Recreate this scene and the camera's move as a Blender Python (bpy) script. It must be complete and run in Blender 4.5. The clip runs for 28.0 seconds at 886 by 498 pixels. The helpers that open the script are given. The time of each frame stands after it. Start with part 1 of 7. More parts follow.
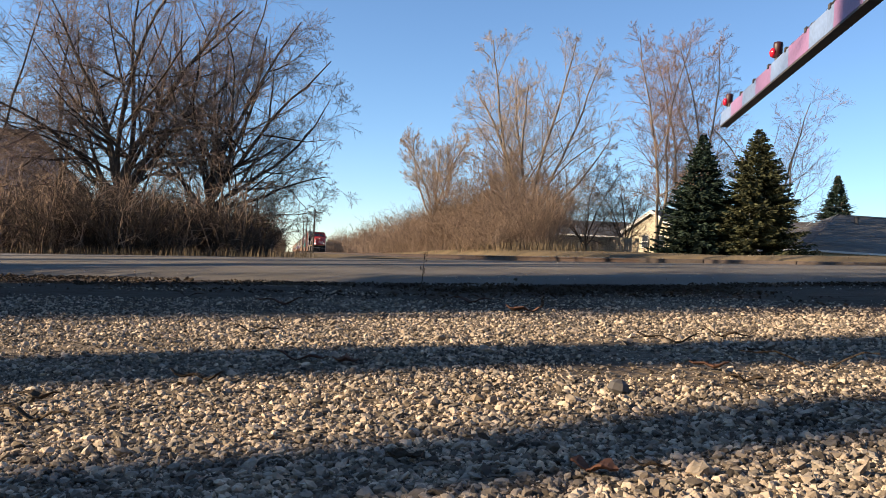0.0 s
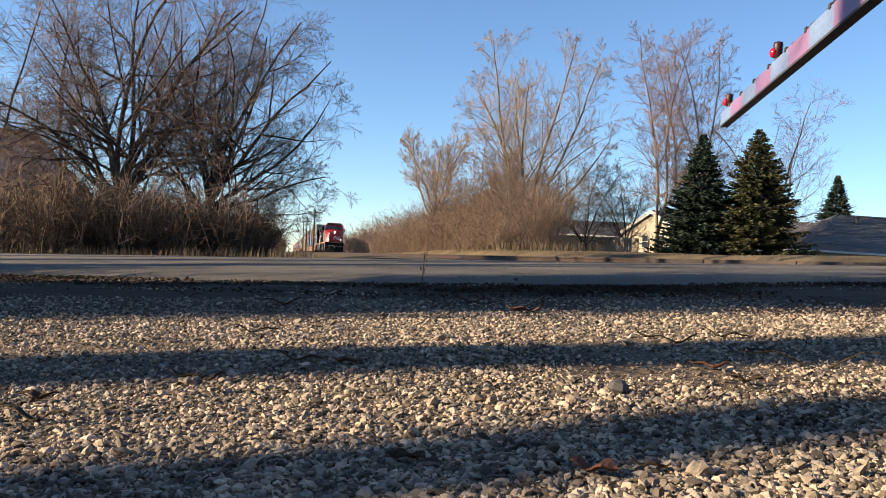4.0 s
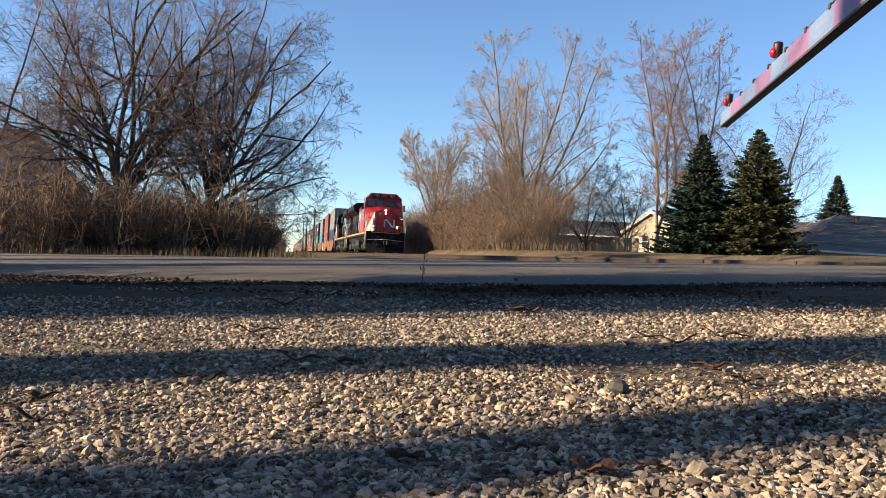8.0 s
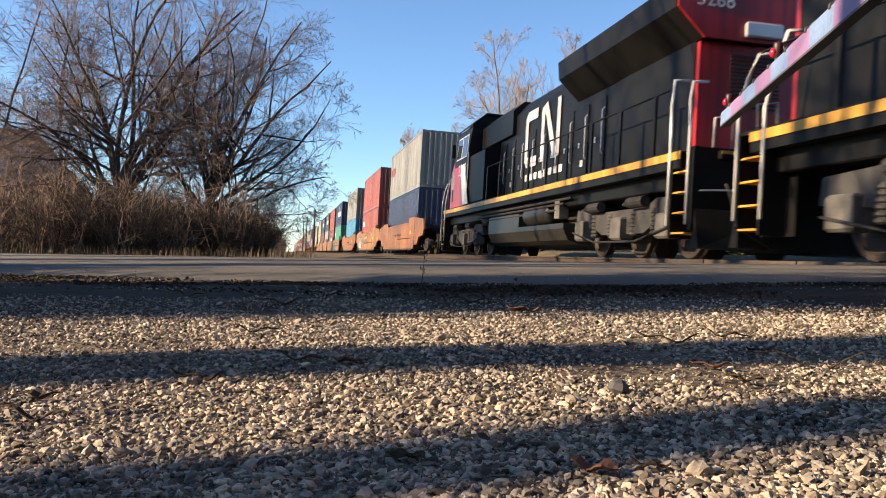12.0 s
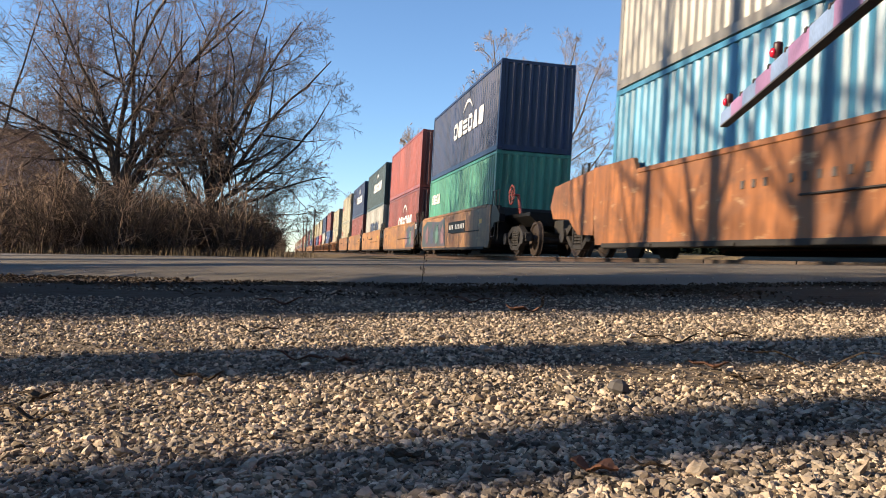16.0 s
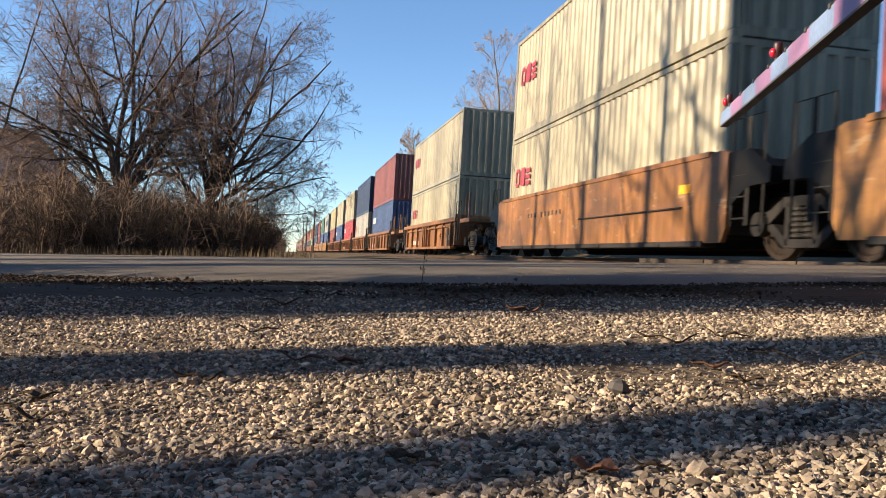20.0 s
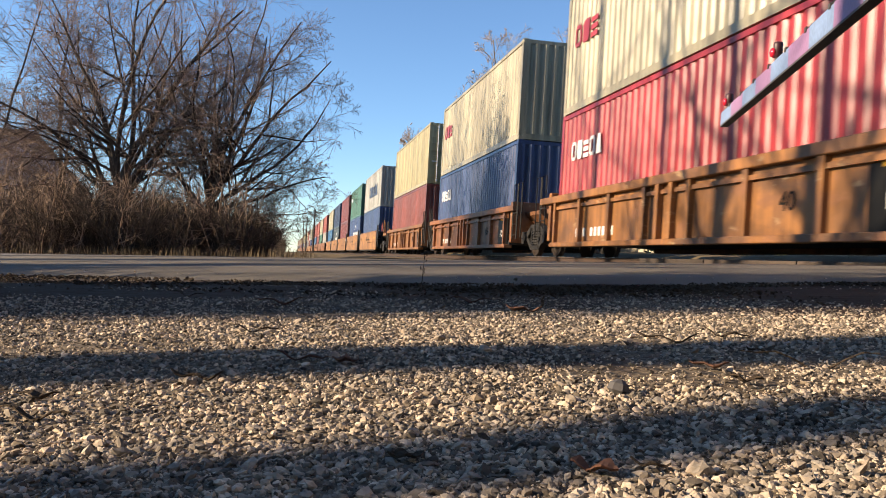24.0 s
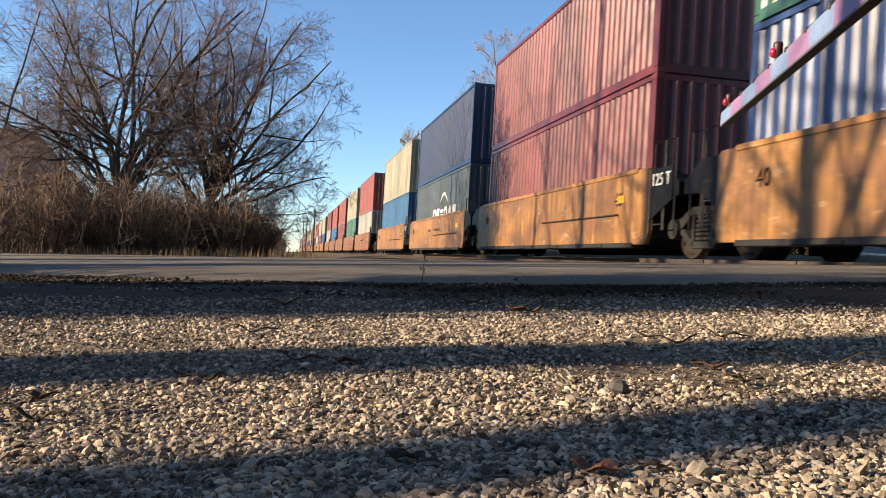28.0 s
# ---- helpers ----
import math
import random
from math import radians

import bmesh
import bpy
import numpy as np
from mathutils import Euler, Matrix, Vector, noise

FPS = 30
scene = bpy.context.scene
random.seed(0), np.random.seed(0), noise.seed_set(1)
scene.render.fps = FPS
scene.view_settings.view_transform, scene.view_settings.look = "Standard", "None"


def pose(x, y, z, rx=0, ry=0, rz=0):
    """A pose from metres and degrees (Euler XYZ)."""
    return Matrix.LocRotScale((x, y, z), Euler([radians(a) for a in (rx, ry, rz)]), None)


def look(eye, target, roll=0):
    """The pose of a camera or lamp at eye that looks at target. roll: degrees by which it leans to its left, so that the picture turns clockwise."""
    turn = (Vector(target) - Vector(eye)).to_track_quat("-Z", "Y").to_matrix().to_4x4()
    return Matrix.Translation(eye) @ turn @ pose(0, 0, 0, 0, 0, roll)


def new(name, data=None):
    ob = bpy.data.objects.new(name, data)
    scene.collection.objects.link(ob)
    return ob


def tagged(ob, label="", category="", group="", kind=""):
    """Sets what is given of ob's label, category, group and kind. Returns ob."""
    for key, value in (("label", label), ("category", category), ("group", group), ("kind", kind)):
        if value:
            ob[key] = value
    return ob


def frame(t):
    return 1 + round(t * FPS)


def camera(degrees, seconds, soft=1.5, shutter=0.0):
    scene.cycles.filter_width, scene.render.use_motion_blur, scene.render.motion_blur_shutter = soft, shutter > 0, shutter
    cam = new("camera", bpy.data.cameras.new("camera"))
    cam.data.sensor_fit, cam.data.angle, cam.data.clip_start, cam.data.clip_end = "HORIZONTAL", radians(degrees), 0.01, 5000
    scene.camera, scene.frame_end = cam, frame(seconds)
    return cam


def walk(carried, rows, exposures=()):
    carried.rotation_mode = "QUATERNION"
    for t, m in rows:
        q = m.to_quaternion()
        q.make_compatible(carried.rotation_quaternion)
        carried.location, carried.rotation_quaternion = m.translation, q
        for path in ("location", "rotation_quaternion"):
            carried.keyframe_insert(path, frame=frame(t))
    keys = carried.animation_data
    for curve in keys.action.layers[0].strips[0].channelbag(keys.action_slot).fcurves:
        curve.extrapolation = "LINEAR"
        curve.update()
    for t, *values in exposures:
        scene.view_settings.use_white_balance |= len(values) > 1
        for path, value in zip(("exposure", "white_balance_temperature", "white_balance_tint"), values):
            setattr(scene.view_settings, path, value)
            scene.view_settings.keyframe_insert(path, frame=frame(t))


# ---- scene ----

# ---------------------------------------------------------------- camera
cam = camera(56.0, 28.0, 0.95, 0.14)
EYE = Vector((0.0, 0.0, 0.15))
CAM_POSE = look(EYE, EYE + Vector((0.0, 100.0, 1.396)), 3.34)
walk(cam, [(0.0, CAM_POSE), (28.0, CAM_POSE)], exposures=[(0.0, 1.24), (9.5, 1.24), (11.0, 1.32), (12.3, 1.42), (16.0, 1.30), (28.0, 1.29)])

# ---------------------------------------------------------------- light
SUN_EL, SUN_AZ = radians(19.5), radians(78.0)   # shadows fall this far right of straight ahead
TO_SUN = Vector((-math.sin(SUN_AZ) * math.cos(SUN_EL), -math.cos(SUN_AZ) * math.cos(SUN_EL), math.sin(SUN_EL)))
world = bpy.data.worlds.new("world")
scene.world = world
world.use_nodes = True
wn = world.node_tree
sky = wn.nodes.new("ShaderNodeTexSky")
sky.sky_type, sky.sun_disc = "NISHITA", False
sky.sun_elevation, sky.sun_rotation = SUN_EL, math.atan2(TO_SUN.x, TO_SUN.y)
sky.air_density, sky.dust_density, sky.ozone_density = 1.0, 0.0, 4.0
sky.altitude = 1200.0
bg = wn.nodes["Background"]
bg.inputs["Strength"].default_value = 0.089
wn.links.new(sky.outputs[0], bg.inputs[0])
sun = new("sun", bpy.data.lights.new("sun", "SUN"))
sun.data.energy, sun.data.angle, sun.data.color = 5.0, radians(0.55), (1.0, 0.79, 0.55)
sun.matrix_world = look((0, 0, 60), Vector((0, 0, 60)) - TO_SUN)

# ---------------------------------------------------------------- materials
def mat(name, color, rough=0.7, metal=0.0, dark=0.6, scale=3.0, fine=40.0, bump=0.15, dist=0.01, stretch=(1, 1, 1), tint=None, island=0.0, rand=0.0, spec=0.5):
    """A painted, worn or earthen surface: colour, broad stains, fine grain and relief."""
    m = bpy.data.materials.new(name)
    m.use_nodes = True
    n, l = m.node_tree.nodes, m.node_tree.links
    b = n["Principled BSDF"]
    tc = n.new("ShaderNodeTexCoord")
    mp = n.new("ShaderNodeMapping")
    mp.inputs["Scale"].default_value = stretch
    l.new(tc.outputs["Object"], mp.inputs["Vector"])
    big, small = n.new("ShaderNodeTexNoise"), n.new("ShaderNodeTexNoise")
    big.inputs["Scale"].default_value, big.inputs["Detail"].default_value = scale, 6
    small.inputs["Scale"].default_value, small.inputs["Detail"].default_value = fine, 4
    l.new(mp.outputs[0], big.inputs["Vector"])
    l.new(mp.outputs[0], small.inputs["Vector"])
    ramp = n.new("ShaderNodeValToRGB")
    c2 = tint if tint else tuple(c * dark for c in color)
    ramp.color_ramp.elements[0].position, ramp.color_ramp.elements[1].position = 0.36, 0.64
    ramp.color_ramp.elements[0].color, ramp.color_ramp.elements[1].color = (*c2, 1), (*color, 1)
    l.new(big.outputs["Fac"], ramp.inputs[0])
    mix = n.new("ShaderNodeMix")
    mix.data_type, mix.blend_type = "RGBA", "MULTIPLY"
    mix.inputs[0].default_value = 0.75
    g = n.new("ShaderNodeMapRange")
    g.inputs["To Min"].default_value, g.inputs["To Max"].default_value = 0.62, 1.3
    l.new(small.outputs["Fac"], g.inputs["Value"])
    l.new(ramp.outputs[0], mix.inputs[6])
    l.new(g.outputs[0], mix.inputs[7])
    out = mix.outputs[2]
    if island or rand:
        hsv = n.new("ShaderNodeHueSaturation")
        vr = n.new("ShaderNodeMapRange")
        amount = island or rand
        vr.inputs["To Min"].default_value, vr.inputs["To Max"].default_value = 1 - amount, 1 + amount
        src = n.new("ShaderNodeNewGeometry").outputs["Random Per Island"] if island else n.new("ShaderNodeObjectInfo").outputs["Random"]
        l.new(src, vr.inputs["Value"])
        l.new(vr.outputs[0], hsv.inputs["Value"])
        l.new(out, hsv.inputs["Color"])
        out = hsv.outputs[0]
    l.new(out, b.inputs["Base Color"])
    b.inputs["Roughness"].default_value, b.inputs["Metallic"].default_value = rough, metal
    b.inputs["Specular IOR Level"].default_value = spec
    if bump:
        bp = n.new("ShaderNodeBump")
        bp.inputs["Strength"].default_value, bp.inputs["Distance"].default_value = bump, dist
        l.new(small.outputs["Fac"], bp.inputs["Height"])
        l.new(bp.outputs[0], b.inputs["Normal"])
    return m


def paint(name, color, rust=0.35, rough=0.45):
    """Sprayed steel: sun-bleached coat, vertical grime and scattered rust."""
    m = mat(name, color, rough, 0.0, 0.72 - 0.25 * rust, 0.9, 9.0, 0.05, 0.004, (1, 1, 0.25))
    n, l = m.node_tree.nodes, m.node_tree.links
    b = n["Principled BSDF"]
    src = b.inputs["Base Color"].links[0].from_socket
    tc = n.new("ShaderNodeTexCoord")
    mp = n.new("ShaderNodeMapping")
    mp.inputs["Scale"].default_value = (2.2, 2.2, 0.5)
    ob = n.new("ShaderNodeObjectInfo")
    add = n.new("ShaderNodeVectorMath")
    sc = n.new("ShaderNodeMath")
    sc.operation = "MULTIPLY"
    sc.inputs[1].default_value = 57.0
    l.new(ob.outputs["Random"], sc.inputs[0])
    l.new(tc.outputs["Object"], add.inputs[0])
    l.new(sc.outputs[0], add.inputs[1])
    l.new(add.outputs[0], mp.inputs["Vector"])
    t = n.new("ShaderNodeTexNoise")
    t.inputs["Scale"].default_value, t.inputs["Detail"].default_value, t.inputs["Roughness"].default_value = 1.6, 9, 0.72
    l.new(mp.outputs[0], t.inputs["Vector"])
    r = n.new("ShaderNodeValToRGB")
    r.color_ramp.elements[0].position, r.color_ramp.elements[1].position = 0.62 - 0.12 * rust, 0.74 - 0.12 * rust
    r.color_ramp.elements[0].color, r.color_ramp.elements[1].color = (0, 0, 0, 1), (rust, rust, rust, 1)
    l.new(t.outputs["Fac"], r.inputs[0])
    mx = n.new("ShaderNodeMix")
    mx.data_type = "RGBA"
    mx.inputs[7].default_value = (0.12, 0.055, 0.03, 1)
    l.new(r.outputs[0], mx.inputs[0])
    l.new(src, mx.inputs[6])
    st = n.new("ShaderNodeMapping")
    st.inputs["Scale"].default_value = (5.0, 5.0, 0.12)
    l.new(add.outputs[0], st.inputs["Vector"])
    streak = n.new("ShaderNodeTexNoise")
    streak.inputs["Scale"].default_value, streak.inputs["Detail"].default_value = 1.4, 5
    l.new(st.outputs[0], streak.inputs["Vector"])
    sr = n.new("ShaderNodeMapRange")
    sr.inputs["From Min"].default_value, sr.inputs["From Max"].default_value = 0.34, 0.62
    sr.inputs["To Min"].default_value, sr.inputs["To Max"].default_value = 0.58, 1.08
    l.new(streak.outputs["Fac"], sr.inputs["Value"])
    dirty = n.new("ShaderNodeMix")
    dirty.data_type, dirty.blend_type = "RGBA", "MULTIPLY"
    dirty.inputs[0].default_value = 0.9
    l.new(mx.outputs[2], dirty.inputs[6])
    l.new(sr.outputs[0], dirty.inputs[7])
    l.new(dirty.outputs[2], b.inputs["Base Color"])
    b.inputs["Specular IOR Level"].default_value = 0.45
    return m


def plain(name, color, rough=0.5, metal=0.0, glow=0.0):
    m = bpy.data.materials.new(name)
    m.use_nodes = True
    b = m.node_tree.nodes["Principled BSDF"]
    b.inputs["Base Color"].default_value = (*color, 1)
    b.inputs["Roughness"].default_value, b.inputs["Metallic"].default_value = rough, metal
    if glow:
        b.inputs["Emission Color"].default_value = (*color, 1)
        b.inputs["Emission Strength"].default_value = glow
    return m


M = {
    "gravel_bed": mat("gravel_bed", (0.252, 0.207, 0.155), 0.95, 0, 0.55, 1.3, 120, 0.9, 0.012, tint=(0.118, 0.089, 0.063), spec=0.2),
    "stone": mat("stone", (0.40, 0.315, 0.228), 0.9, 0, 0.6, 30, 300, 0.4, 0.002, tint=(0.175, 0.152, 0.125), island=0.8, spec=0.25),
    "asphalt": mat("asphalt", (0.178, 0.154, 0.124), 0.92, 0, 0.58, 0.9, 110, 0.9, 0.010, spec=0.25),
    "soil": mat("soil", (0.074, 0.052, 0.033), 0.95, 0, 0.5, 2.0, 60, 0.8, 0.02, spec=0.2),
    "verge": mat("verge", (0.17, 0.126, 0.07), 0.95, 0, 0.5, 0.35, 14, 0.8, 0.05, spec=0.15),
    "ballast": mat("ballast", (0.125, 0.108, 0.095), 0.95, 0, 0.5, 1.5, 30, 1.0, 0.04, spec=0.2),
    "tie": mat("tie", (0.067, 0.048, 0.037), 0.9, 0, 0.6, 4, 40, 0.4, 0.01, (1, 8, 8), rand=0.3),
    "rail": mat("rail", (0.060, 0.036, 0.025), 0.75, 0.3, 0.6, 3, 60, 0.2, 0.003),
    "rail_top": plain("rail_top", (0.55, 0.55, 0.56), 0.25, 1.0),
    "bark": mat("bark", (0.105, 0.082, 0.064), 0.95, 0, 0.5, 4, 30, 0.8, 0.02, (1, 1, 0.25), spec=0.15),
    "bark_light": mat("bark_light", (0.27, 0.215, 0.165), 0.95, 0, 0.55, 4, 30, 0.8, 0.02, (1, 1, 0.25), spec=0.15),
    "twig": mat("twig", (0.245, 0.182, 0.148), 0.95, 0, 0.6, 2, 20, 0, 0.01, island=0.35, spec=0.1),
    "twig_pale": mat("twig_pale", (0.40, 0.31, 0.235), 0.95, 0, 0.6, 2, 20, 0, 0.01, island=0.3, spec=0.1),
    "twig_red": mat("twig_red", (0.30, 0.20, 0.155), 0.95, 0, 0.6, 2, 20, 0, 0.01, island=0.35, spec=0.1),
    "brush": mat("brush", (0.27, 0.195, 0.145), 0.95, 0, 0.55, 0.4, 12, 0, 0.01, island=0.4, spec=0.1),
    # dark brown brush with the trees' shade put into its colour
    "brush_shaded": mat("brush_shaded", (0.092, 0.071, 0.056), 0.95, 0, 0.55, 0.4, 12, 0, 0.01, island=0.4, spec=0.1),
    "straw": mat("straw", (0.145, 0.110, 0.068), 0.95, 0, 0.6, 1, 12, 0, 0.01, island=0.4, spec=0.1),
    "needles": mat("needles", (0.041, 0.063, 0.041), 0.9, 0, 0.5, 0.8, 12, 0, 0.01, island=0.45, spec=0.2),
    # warmer needle copy: the low sun's gold is put into the colour
    "needles_sunlit": mat("needles_sunlit", (0.078, 0.081, 0.037), 0.9, 0, 0.5, 0.8, 12, 0, 0.01, island=0.45, spec=0.2),
    "cream": mat("cream", (0.459, 0.407, 0.296), 0.8, 0, 0.9, 1, 20, 0.1, 0.01, (1, 1, 6)),
    "siding_grey": mat("siding_grey", (0.163, 0.167, 0.178), 0.8, 0, 0.85, 1, 20, 0.1, 0.01, (1, 1, 6)),
    "siding_pale": mat("siding_pale", (0.34, 0.31, 0.335), 0.8, 0, 0.85, 1, 20, 0.1, 0.01, (1, 1, 6)),
    "shingle_brown": mat("shingle_brown", (0.21, 0.125, 0.075), 0.95, 0, 0.7, 0.6, 8, 0.6, 0.03),
    "shingle": mat("shingle", (0.126, 0.118, 0.111), 0.95, 0, 0.7, 0.6, 8, 0.6, 0.03, (1, 1, 4), rand=0.12),
    "shingle_dark": mat("shingle_dark", (0.056, 0.056, 0.063), 0.95, 0, 0.7, 0.6, 8, 0.6, 0.03),
    "white_trim": mat("white_trim", (0.533, 0.518, 0.488), 0.6, 0, 0.85, 1.5, 20, 0.05),
    "fence": mat("fence", (0.56, 0.45, 0.31), 0.85, 0, 0.75, 2, 25, 0.2, 0.01, (4, 4, 0.5), rand=0.15),
    "glass": plain("glass", (0.03, 0.035, 0.045), 0.06),
    "black": mat("black", (0.0045, 0.0045, 0.0055), 0.5, 0, 0.6, 1.2, 14, 0.08, 0.004, tint=(0.009, 0.0085, 0.0075), spec=0.13),
    "grime": mat("grime", (0.018, 0.016, 0.014), 0.75, 0.1, 0.5, 2.0, 24, 0.3, 0.008, tint=(0.012, 0.01, 0.009)),
    # shade under the wagons is put into this steel colour
    "truck_steel": mat("truck_steel", (0.015, 0.0125, 0.011), 0.75, 0.1, 0.45, 2.0, 24, 0.3, 0.008),
    "loco_red": paint("loco_red", (0.35, 0.016, 0.018), 0.12, 0.35),
    "loco_white": paint("loco_white", (0.634, 0.625, 0.598), 0.12, 0.4),
    "sill_yellow": paint("sill_yellow", (0.634, 0.317, 0.035), 0.3, 0.45),
    # rust brown, lowered to hold the shade under the train
    "wheel": mat("wheel", (0.045, 0.032, 0.025), 0.6, 0.5, 0.6, 6, 30, 0.1),
    "lamp_white": plain("lamp_white", (1.0, 0.86, 0.60), 0.3, 0, 8.0),
    "lamp_red": plain("lamp_red", (0.5, 0.012, 0.03), 0.25, 0, 0.12),
    "lamp_shell": mat("lamp_shell", (0.045, 0.008, 0.012), 0.5, 0, 0.6, 6, 30, 0.05),
    "brake_red": mat("brake_red", (0.222, 0.037, 0.03), 0.6, 0, 0.6, 6, 30, 0.05),
    # both stripe colours carry the blue of skylit shade on the arm
    "gate_white_skylit": mat("gate_white_skylit", (0.19, 0.265, 0.42), 0.5, 0, 0.8, 5, 40, 0.05),
    "gate_red_skylit": mat("gate_red_skylit", (0.29, 0.16, 0.29), 0.5, 0, 0.85, 5, 40, 0.05),
    "gate_dark": mat("gate_dark", (0.074, 0.067, 0.063), 0.7, 0, 0.7, 5, 40, 0.1),
    "badge_green": plain("badge_green", (0.026, 0.141, 0.07), 0.4),
    "frame_dust": mat("frame_dust", (0.115, 0.102, 0.088), 0.8, 0, 0.45, 3.0, 24, 0.3, 0.008),
    "tank_black": mat("tank_black", (0.012, 0.0125, 0.012), 0.42, 0, 0.6, 1.5, 14, 0.08, 0.004, tint=(0.022, 0.02, 0.017), spec=0.35),
    "truck_dark": mat("truck_dark", (0.055, 0.049, 0.043), 0.7, 0.1, 0.5, 2.0, 24, 0.3, 0.008),
    "graffiti_blue": mat("graffiti_blue", (0.044, 0.056, 0.089), 0.5, 0, 0.6, 3, 20, 0.05),
    "graffiti_teal": mat("graffiti_teal", (0.074, 0.148, 0.126), 0.5, 0, 0.6, 2, 12, 0.05),
    "graffiti_dark": mat("graffiti_dark", (0.067, 0.044, 0.067), 0.5, 0, 0.5, 2, 12, 0.05, tint=(0.022, 0.052, 0.044)),
    "graffiti_pink": mat("graffiti_pink", (0.178, 0.089, 0.096), 0.5, 0, 0.6, 2, 12, 0.05),
    "emblem_grey": mat("emblem_grey", (0.311, 0.274, 0.222), 0.5, 0, 0.5, 6, 20, 0.05),
    "plate_brown": mat("plate_brown", (0.075, 0.048, 0.028), 0.6, 0, 0.6, 3, 20, 0.05),
    "tan_mark": mat("tan_mark", (0.42, 0.32, 0.20), 0.6, 0, 0.7, 4, 20, 0.05),
    "alu": plain("alu", (0.52, 0.52, 0.53), 0.45, 0.6),
    "white_mark": mat("white_mark", (0.686, 0.686, 0.669), 0.6, 0, 0.8, 3, 30, 0),
    "orange_mark": plain("orange_mark", (0.748, 0.37, 0.018), 0.5),
    "pole_wood": mat("pole_wood", (0.074, 0.059, 0.048), 0.95, 0, 0.6, 4, 30, 0.3),
    "bark_chip": mat("bark_chip", (0.148, 0.063, 0.033), 0.9, 0, 0.5, 30, 200, 0.5, 0.003, rand=0.3),
}
COL = {
    "red": (0.296, 0.066, 0.042), "maroon": (0.16, 0.032, 0.03), "brick": (0.2, 0.048, 0.036), "crimson": (0.336, 0.032, 0.036),
    "white": (0.336, 0.324, 0.288), "cream": (0.344, 0.308, 0.208), "grey": (0.232, 0.224, 0.2), "yellow": (0.36, 0.308, 0.16),
    "navy": (0.014, 0.025, 0.075), "blue": (0.036, 0.066, 0.17), "slate": (0.052, 0.068, 0.08), "dkgreen": (0.032, 0.05, 0.048),
    "teal": (0.052, 0.24, 0.16), "aqua": (0.062, 0.235, 0.37), "green": (0.052, 0.14, 0.096), "azure": (0.032, 0.12, 0.256),
    "rust": (0.30, 0.115, 0.038), "amber": (0.37, 0.175, 0.050), "umber": (0.31, 0.160, 0.065), "orange": (0.29, 0.125, 0.036),
}
def weathered(name, color):
    """A wagon's coat: paint with large worn fields of grime, bare rust and pale scuffs, drawn out along the side."""
    m = paint(name, color, 0.6, 0.55)
    n, l = m.node_tree.nodes, m.node_tree.links
    b = n["Principled BSDF"]
    last = b.inputs["Base Color"].links[0].from_socket
    tc, ob, add, sc = n.new("ShaderNodeTexCoord"), n.new("ShaderNodeObjectInfo"), n.new("ShaderNodeVectorMath"), n.new("ShaderNodeMath")
    sc.operation = "MULTIPLY"
    sc.inputs[1].default_value = 91.0
    l.new(ob.outputs["Random"], sc.inputs[0])
    l.new(tc.outputs["Object"], add.inputs[0])
    l.new(sc.outputs[0], add.inputs[1])
    for stretch, lo, hi, colour, most in (((0.6, 0.45, 0.8), 0.47, 0.60, (0.075, 0.040, 0.024, 1), 0.72), ((0.5, 0.9, 2.2), 0.53, 0.58, (0.17, 0.075, 0.035, 1), 0.65), ((2.0, 1.6, 5.0), 0.60, 0.66, (0.38, 0.27, 0.15, 1), 0.5)):
        mp, t, r, mx = n.new("ShaderNodeMapping"), n.new("ShaderNodeTexNoise"), n.new("ShaderNodeMapRange"), n.new("ShaderNodeMix")
        mp.inputs["Scale"].default_value = stretch
        t.inputs["Scale"].default_value, t.inputs["Detail"].default_value, t.inputs["Roughness"].default_value = 1.0, 8, 0.65
        r.inputs["From Min"].default_value, r.inputs["From Max"].default_value, r.inputs["To Max"].default_value = lo, hi, most
        mx.data_type = "RGBA"
        mx.inputs[7].default_value = colour
        l.new(add.outputs[0], mp.inputs["Vector"])
        l.new(mp.outputs[0], t.inputs["Vector"])
        l.new(t.outputs["Fac"], r.inputs["Value"])
        l.new(r.outputs[0], mx.inputs[0])
        l.new(last, mx.inputs[6])
        last = mx.outputs[2]
    l.new(last, b.inputs["Base Color"])
    return m


P = {k: weathered("paint_" + k, c) if k in ("rust", "amber", "umber", "orange") else paint("paint_" + k, c, 0.3, 0.4) for k, c in COL.items()}

